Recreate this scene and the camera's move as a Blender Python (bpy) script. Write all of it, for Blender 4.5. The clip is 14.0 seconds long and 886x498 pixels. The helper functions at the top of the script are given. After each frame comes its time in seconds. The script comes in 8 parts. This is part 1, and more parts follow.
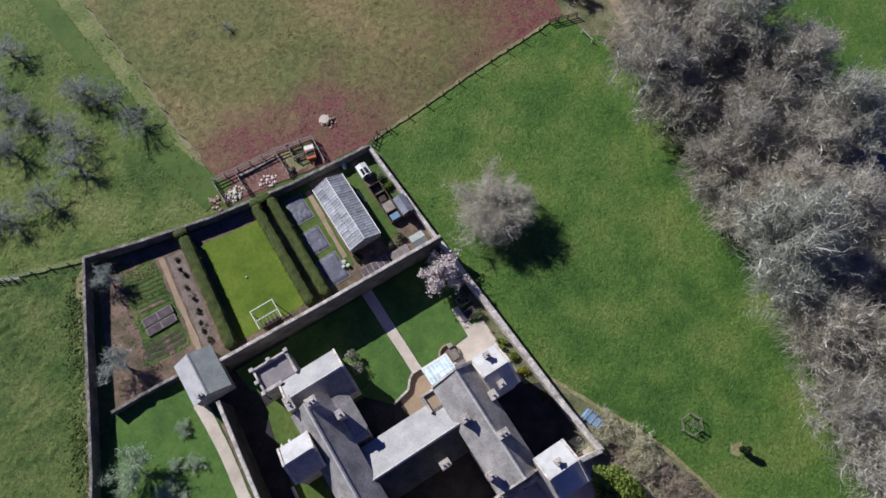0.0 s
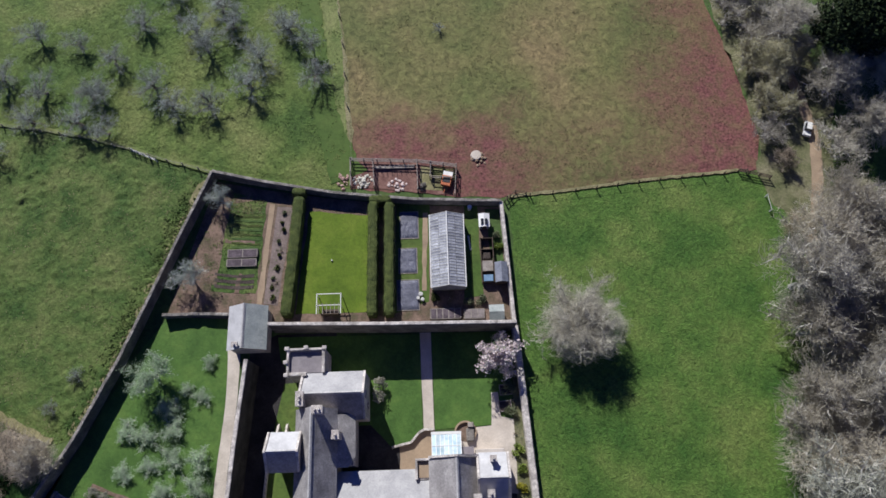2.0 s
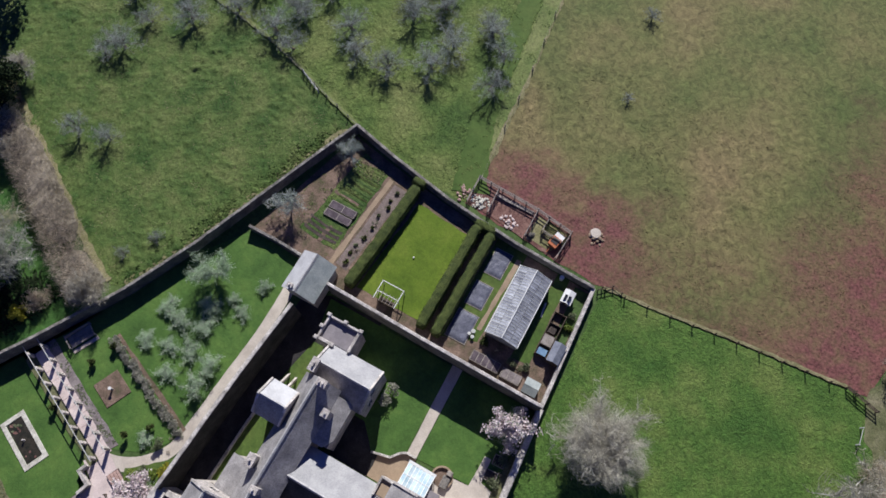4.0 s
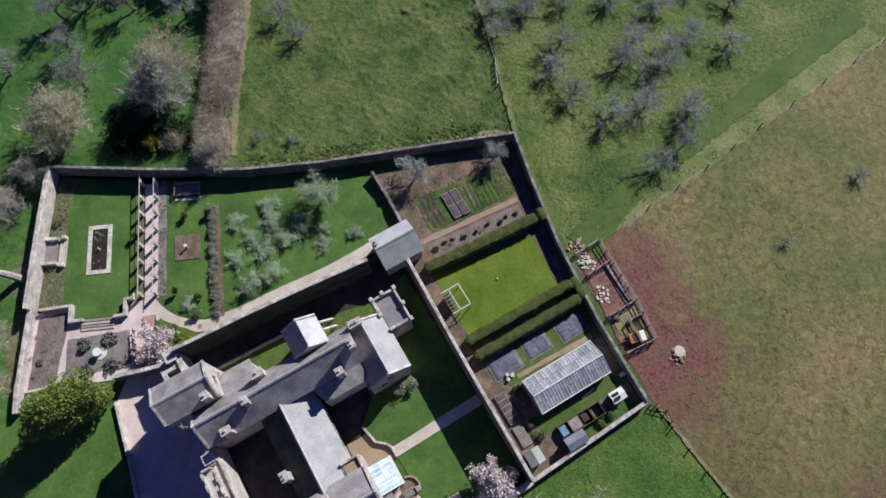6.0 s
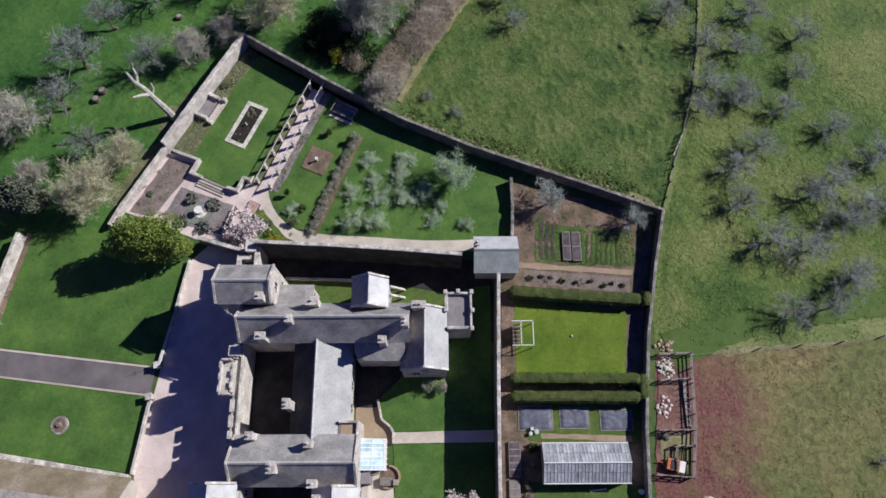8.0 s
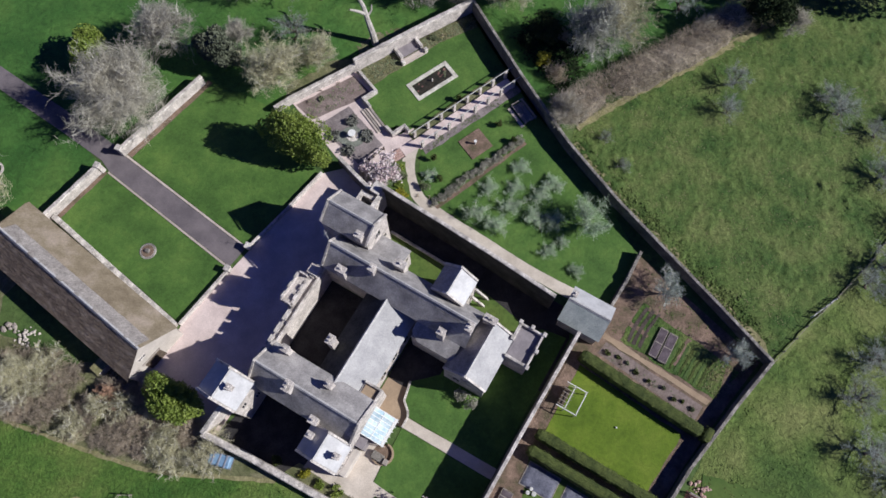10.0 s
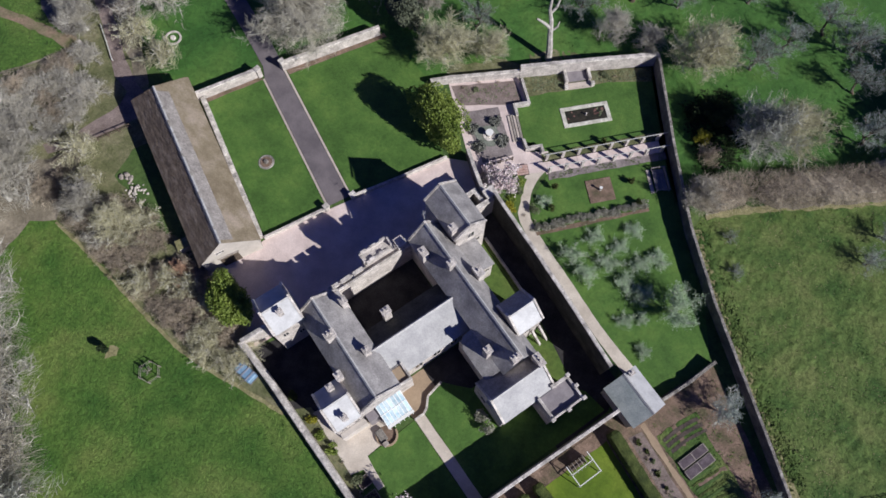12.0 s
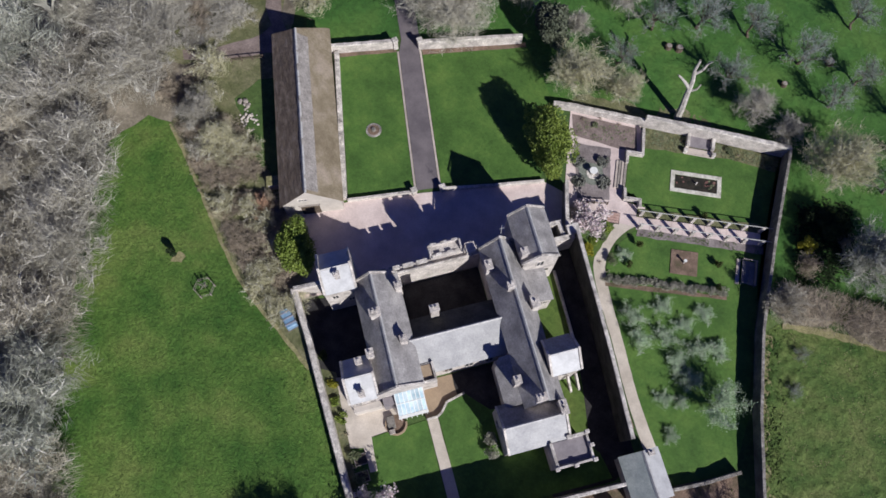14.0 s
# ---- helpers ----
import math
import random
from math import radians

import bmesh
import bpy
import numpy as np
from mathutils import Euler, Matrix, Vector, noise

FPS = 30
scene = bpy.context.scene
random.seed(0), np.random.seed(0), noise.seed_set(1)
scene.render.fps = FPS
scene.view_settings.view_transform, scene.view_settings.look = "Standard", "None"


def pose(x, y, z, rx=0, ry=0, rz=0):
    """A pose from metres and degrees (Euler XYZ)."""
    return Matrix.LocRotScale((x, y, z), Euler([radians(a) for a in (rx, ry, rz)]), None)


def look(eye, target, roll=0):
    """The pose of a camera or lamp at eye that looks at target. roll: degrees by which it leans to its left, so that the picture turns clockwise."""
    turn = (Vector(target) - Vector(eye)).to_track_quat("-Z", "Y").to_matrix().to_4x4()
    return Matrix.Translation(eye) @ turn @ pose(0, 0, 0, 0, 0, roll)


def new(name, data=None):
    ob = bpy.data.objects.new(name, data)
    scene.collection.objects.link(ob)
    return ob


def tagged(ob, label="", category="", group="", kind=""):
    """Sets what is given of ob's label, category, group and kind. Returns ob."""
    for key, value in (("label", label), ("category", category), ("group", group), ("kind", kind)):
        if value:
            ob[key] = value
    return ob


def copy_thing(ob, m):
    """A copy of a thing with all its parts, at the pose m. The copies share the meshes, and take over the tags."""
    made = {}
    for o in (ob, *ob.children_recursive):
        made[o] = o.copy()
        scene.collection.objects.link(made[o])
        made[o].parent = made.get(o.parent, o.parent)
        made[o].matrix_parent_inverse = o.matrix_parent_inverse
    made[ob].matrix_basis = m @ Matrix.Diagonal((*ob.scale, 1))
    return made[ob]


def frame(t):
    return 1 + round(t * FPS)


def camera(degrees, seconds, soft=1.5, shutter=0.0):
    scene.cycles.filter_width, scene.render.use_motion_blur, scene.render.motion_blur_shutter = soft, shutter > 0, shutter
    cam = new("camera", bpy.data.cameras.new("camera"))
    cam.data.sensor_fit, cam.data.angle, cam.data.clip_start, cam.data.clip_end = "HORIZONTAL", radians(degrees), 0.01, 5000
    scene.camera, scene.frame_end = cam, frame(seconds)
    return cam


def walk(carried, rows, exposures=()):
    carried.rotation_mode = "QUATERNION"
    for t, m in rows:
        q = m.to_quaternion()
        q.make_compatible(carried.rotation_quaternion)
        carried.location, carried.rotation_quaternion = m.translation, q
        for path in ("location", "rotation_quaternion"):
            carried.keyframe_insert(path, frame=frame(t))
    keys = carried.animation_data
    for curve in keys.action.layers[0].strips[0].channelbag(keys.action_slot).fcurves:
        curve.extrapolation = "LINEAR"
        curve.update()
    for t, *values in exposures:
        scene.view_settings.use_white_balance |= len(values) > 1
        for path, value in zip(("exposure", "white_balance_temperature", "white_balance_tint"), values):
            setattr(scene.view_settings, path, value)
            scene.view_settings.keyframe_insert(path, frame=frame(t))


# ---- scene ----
cam = camera(64.76, 14.0, soft=1.6)
# seconds, x, y, z, tilt from straight down, roll, heading
PATH = [
    (0.0, -1.14, 8.43, 99.59, 19.51, 0.17, -212.67),
    (0.5, -3.2, 6.53, 100.0, 19.34, 0.17, -205.07),
    (1.0, -5.34, 4.45, 100.45, 19.15, 0.09, -197.27),
    (1.5, -7.38, 2.1, 100.85, 18.98, -0.1, -189.38),
    (2.0, -8.98, 0.44, 101.25, 19.07, -0.17, -181.77),
    (2.5, -10.35, -1.14, 101.55, 19.18, -0.13, -174.2),
    (3.0, -11.58, -2.68, 101.85, 19.22, -0.14, -166.55),
    (5.5, -14.66, -9.78, 101.25, 18.98, 0.1, -128.13),
    (6.0, -14.86, -10.96, 100.99, 19.01, 0.04, -120.44),
    (6.5, -14.79, -12.04, 100.67, 18.98, -0.06, -112.79),
    (7.0, -14.42, -13.0, 100.4, 18.87, -0.09, -105.22),
    (7.5, -14.0, -13.8, 100.0, 18.85, -0.11, -97.72),
    (8.0, -13.95, -14.56, 99.55, 19.0, -0.12, -90.23),
    (10.5, -11.29, -16.89, 99.3, 18.87, -0.12, -52.77),
    (11.0, -10.93, -17.25, 99.33, 19.03, -0.08, -46.54),
    (11.5, -10.62, -17.5, 99.35, 19.14, 0.05, -40.63),
    (12.0, -10.17, -17.64, 99.66, 19.17, 0.11, -34.65),
    (12.5, -9.6, -17.67, 99.97, 19.12, 0.07, -28.8),
    (13.0, -8.96, -17.65, 100.2, 19.11, 0.04, -23.16),
    (13.5, -8.45, -17.45, 100.36, 19.03, 0.1, -17.94),
    (14.0, -8.24, -17.0, 100.38, 18.9, 0.25, -14.79),
]
walk(cam, [(t, pose(x, y, z, tilt, 0, yaw) @ pose(0, 0, 0, 0, 0, roll)) for t, x, y, z, tilt, roll, yaw in PATH],
     exposures=[(0.0, 0.2), (5.5, 0.22), (8.0, 0.22), (11.5, 0.18), (13.0, 0.12), (14.0, 0.12)])

# ---- sky and sun ----
SUN_EL, SUN_FROM = radians(34), Vector((0.36, -0.933, 0))
world = bpy.data.worlds.new("sky")
scene.world = world
world.use_nodes = True
wn = world.node_tree
sky = wn.nodes.new("ShaderNodeTexSky")
sky.sky_type = "NISHITA"
sky.sun_disc = False
sky.sun_elevation, sky.sun_rotation = SUN_EL, radians(159)
sky.ozone_density, sky.dust_density = 7.0, 0.2
wn.nodes["Background"].inputs[1].default_value = 0.034
tint = wn.nodes.new("ShaderNodeMix")
tint.data_type, tint.blend_type = "RGBA", "MULTIPLY"
tint.inputs[0].default_value = 1.0
tint.inputs[7].default_value = (0.37, 0.54, 1.40, 1)
wn.links.new(sky.outputs[0], tint.inputs[6])
wn.links.new(tint.outputs[2], wn.nodes["Background"].inputs[0])
lamp = bpy.data.lights.new("sun", "SUN")
lamp.energy, lamp.angle, lamp.color = 4.9, radians(0.6), (1.0, 0.985, 0.95)
sun = new("sun", lamp)
sun.matrix_world = look((0, 0, 80), Vector((0, 0, 80)) - SUN_FROM * math.cos(SUN_EL) - Vector((0, 0, math.sin(SUN_EL))))


# ---- materials ----
def surface(name, dark, light, big=0.15, small=3.0, rough=0.85, bump=0.3, third=None, metal=0.0, streak=None, spec=0.3, fine=0.35, per_object=0.0, deep=0.15):
    """A surface whose colour wanders between two or three tones at a broad and a fine scale, with fine relief."""
    m = bpy.data.materials.new(name)
    m.use_nodes = True
    nt = m.node_tree
    b = nt.nodes["Principled BSDF"]
    geo = nt.nodes.new("ShaderNodeNewGeometry")
    where = geo.outputs["Position"]
    mp = nt.nodes.new("ShaderNodeMapping")
    mp.inputs["Scale"].default_value = streak or (1, 1, 1)
    mp.inputs["Rotation"].default_value = (0, 0, 0) if streak else (0.61, 0.43, 0.94)
    nt.links.new(where, mp.inputs[0])
    where = mp.outputs[0]
    n1 = nt.nodes.new("ShaderNodeTexNoise")
    n1.inputs["Scale"].default_value, n1.inputs["Detail"].default_value, n1.inputs["Roughness"].default_value = big, 6, 0.6
    n2 = nt.nodes.new("ShaderNodeTexNoise")
    n2.inputs["Scale"].default_value, n2.inputs["Detail"].default_value, n2.inputs["Roughness"].default_value = small, 5, 0.72
    n2.inputs["Distortion"].default_value = 0.7
    nt.links.new(where, n1.inputs["Vector"])
    nt.links.new(where, n2.inputs["Vector"])
    ramp = nt.nodes.new("ShaderNodeValToRGB")
    e = ramp.color_ramp.elements
    e[0].position, e[1].position = 0.33, 0.68
    e[0].color, e[1].color = (*dark, 1), (*light, 1)
    if third:
        k = e.new(0.5)
        k.color = (*third, 1)
    nt.links.new(n1.outputs[0], ramp.inputs[0])
    mr = nt.nodes.new("ShaderNodeMapRange")
    mr.inputs[1].default_value, mr.inputs[2].default_value = 0.3, 0.7
    mr.inputs[3].default_value, mr.inputs[4].default_value = 1 - fine, 1 + fine
    nt.links.new(n2.outputs[0], mr.inputs[0])
    mul = nt.nodes.new("ShaderNodeVectorMath")
    mul.operation = "SCALE"
    nt.links.new(ramp.outputs[0], mul.inputs[0])
    nt.links.new(mr.outputs[0], mul.inputs["Scale"])
    out = mul.outputs[0]
    if per_object:
        oi = nt.nodes.new("ShaderNodeObjectInfo")
        r2 = nt.nodes.new("ShaderNodeMapRange")
        r2.inputs[3].default_value, r2.inputs[4].default_value = 1 - per_object, 1 + per_object
        nt.links.new(oi.outputs["Random"], r2.inputs[0])
        m2 = nt.nodes.new("ShaderNodeVectorMath")
        m2.operation = "SCALE"
        nt.links.new(out, m2.inputs[0])
        nt.links.new(r2.outputs[0], m2.inputs["Scale"])
        out = m2.outputs[0]
    nt.links.new(out, b.inputs["Base Color"])
    b.inputs["Roughness"].default_value, b.inputs["Metallic"].default_value = rough, metal
    b.inputs["Specular IOR Level"].default_value = spec
    if bump:
        bp = nt.nodes.new("ShaderNodeBump")
        bp.inputs["Strength"].default_value, bp.inputs["Distance"].default_value = bump, deep
        nt.links.new(n2.outputs[0], bp.inputs["Height"])
        nt.links.new(bp.outputs[0], b.inputs["Normal"])
    return m


def field_soil(name):
    """Grazed field: thin grass further off, poached red earth by the wall and in the gateway corner."""
    m = surface(name, (0.092, 0.122, 0.036), (0.212, 0.166, 0.080), 0.05, 1.0, third=(0.152, 0.150, 0.056), bump=1.0, fine=0.5)
    nt = m.node_tree
    b = nt.nodes["Principled BSDF"]
    old = b.inputs["Base Color"].links[0].from_socket
    geo = nt.nodes.new("ShaderNodeNewGeometry")
    xyz = nt.nodes.new("ShaderNodeSeparateXYZ")
    nt.links.new(geo.outputs["Position"], xyz.inputs[0])

    def ramp_of(sock, a, c):
        r = nt.nodes.new("ShaderNodeMapRange")
        r.interpolation_type = "SMOOTHSTEP"
        r.inputs[1].default_value, r.inputs[2].default_value = a, c
        nt.links.new(sock, r.inputs[0])
        return r.outputs[0]

    def op(kind, p, q):
        n = nt.nodes.new("ShaderNodeMath")
        n.operation = kind
        for i, s in enumerate((p, q)):
            if isinstance(s, (int, float)):
                n.inputs[i].default_value = s
            else:
                nt.links.new(s, n.inputs[i])
        return n.outputs[0]

    n1 = nt.nodes.new("ShaderNodeTexNoise")
    n1.inputs["Scale"].default_value, n1.inputs["Detail"].default_value = 0.12, 7
    nt.links.new(geo.outputs["Position"], n1.inputs["Vector"])
    shift = op("MULTIPLY", op("SUBTRACT", n1.outputs[0], 0.5), 26.0)
    near = op("ADD", xyz.outputs[1], shift)
    strip = op("MULTIPLY", ramp_of(near, -64.0, -44.0), 0.3)
    pens = op("MULTIPLY", ramp_of(near, -63.0, -49.0), ramp_of(xyz.outputs[0], -36.0, -15.0))
    gate = ramp_of(op("ADD", op("SUBTRACT", op("MULTIPLY", xyz.outputs[0], -1.0), shift), op("MULTIPLY", xyz.outputs[1], 0.25)), 18.0, 46.0)
    worn = nt.nodes.new("ShaderNodeTexNoise")
    worn.inputs["Scale"].default_value, worn.inputs["Detail"].default_value = 0.45, 7
    nt.links.new(geo.outputs["Position"], worn.inputs["Vector"])
    patchy = op("ADD", ramp_of(worn.outputs[0], 0.3, 0.62), 0.25)
    smooth = op("ADD", op("MULTIPLY", ramp_of(worn.outputs[0], 0.25, 0.7), 0.45), 0.65)
    bare = op("MINIMUM", op("MAXIMUM", op("MULTIPLY", strip, patchy), op("MULTIPLY", op("MAXIMUM", pens, gate), smooth)), 1.0)
    n3 = nt.nodes.new("ShaderNodeTexNoise")
    n3.inputs["Scale"].default_value, n3.inputs["Detail"].default_value = 2.4, 7
    nt.links.new(geo.outputs["Position"], n3.inputs["Vector"])
    earth = nt.nodes.new("ShaderNodeValToRGB")
    earth.color_ramp.elements[0].position, earth.color_ramp.elements[1].position = 0.3, 0.72
    earth.color_ramp.elements[0].color, earth.color_ramp.elements[1].color = (0.090, 0.034, 0.033, 1), (0.255, 0.102, 0.096, 1)
    nt.links.new(n3.outputs[0], earth.inputs[0])
    mix = nt.nodes.new("ShaderNodeMix")
    mix.data_type = "RGBA"
    nt.links.new(bare, mix.inputs[0])
    nt.links.new(old, mix.inputs[6])
    nt.links.new(earth.outputs[0], mix.inputs[7])
    nt.links.new(mix.outputs[2], b.inputs["Base Color"])
    return m


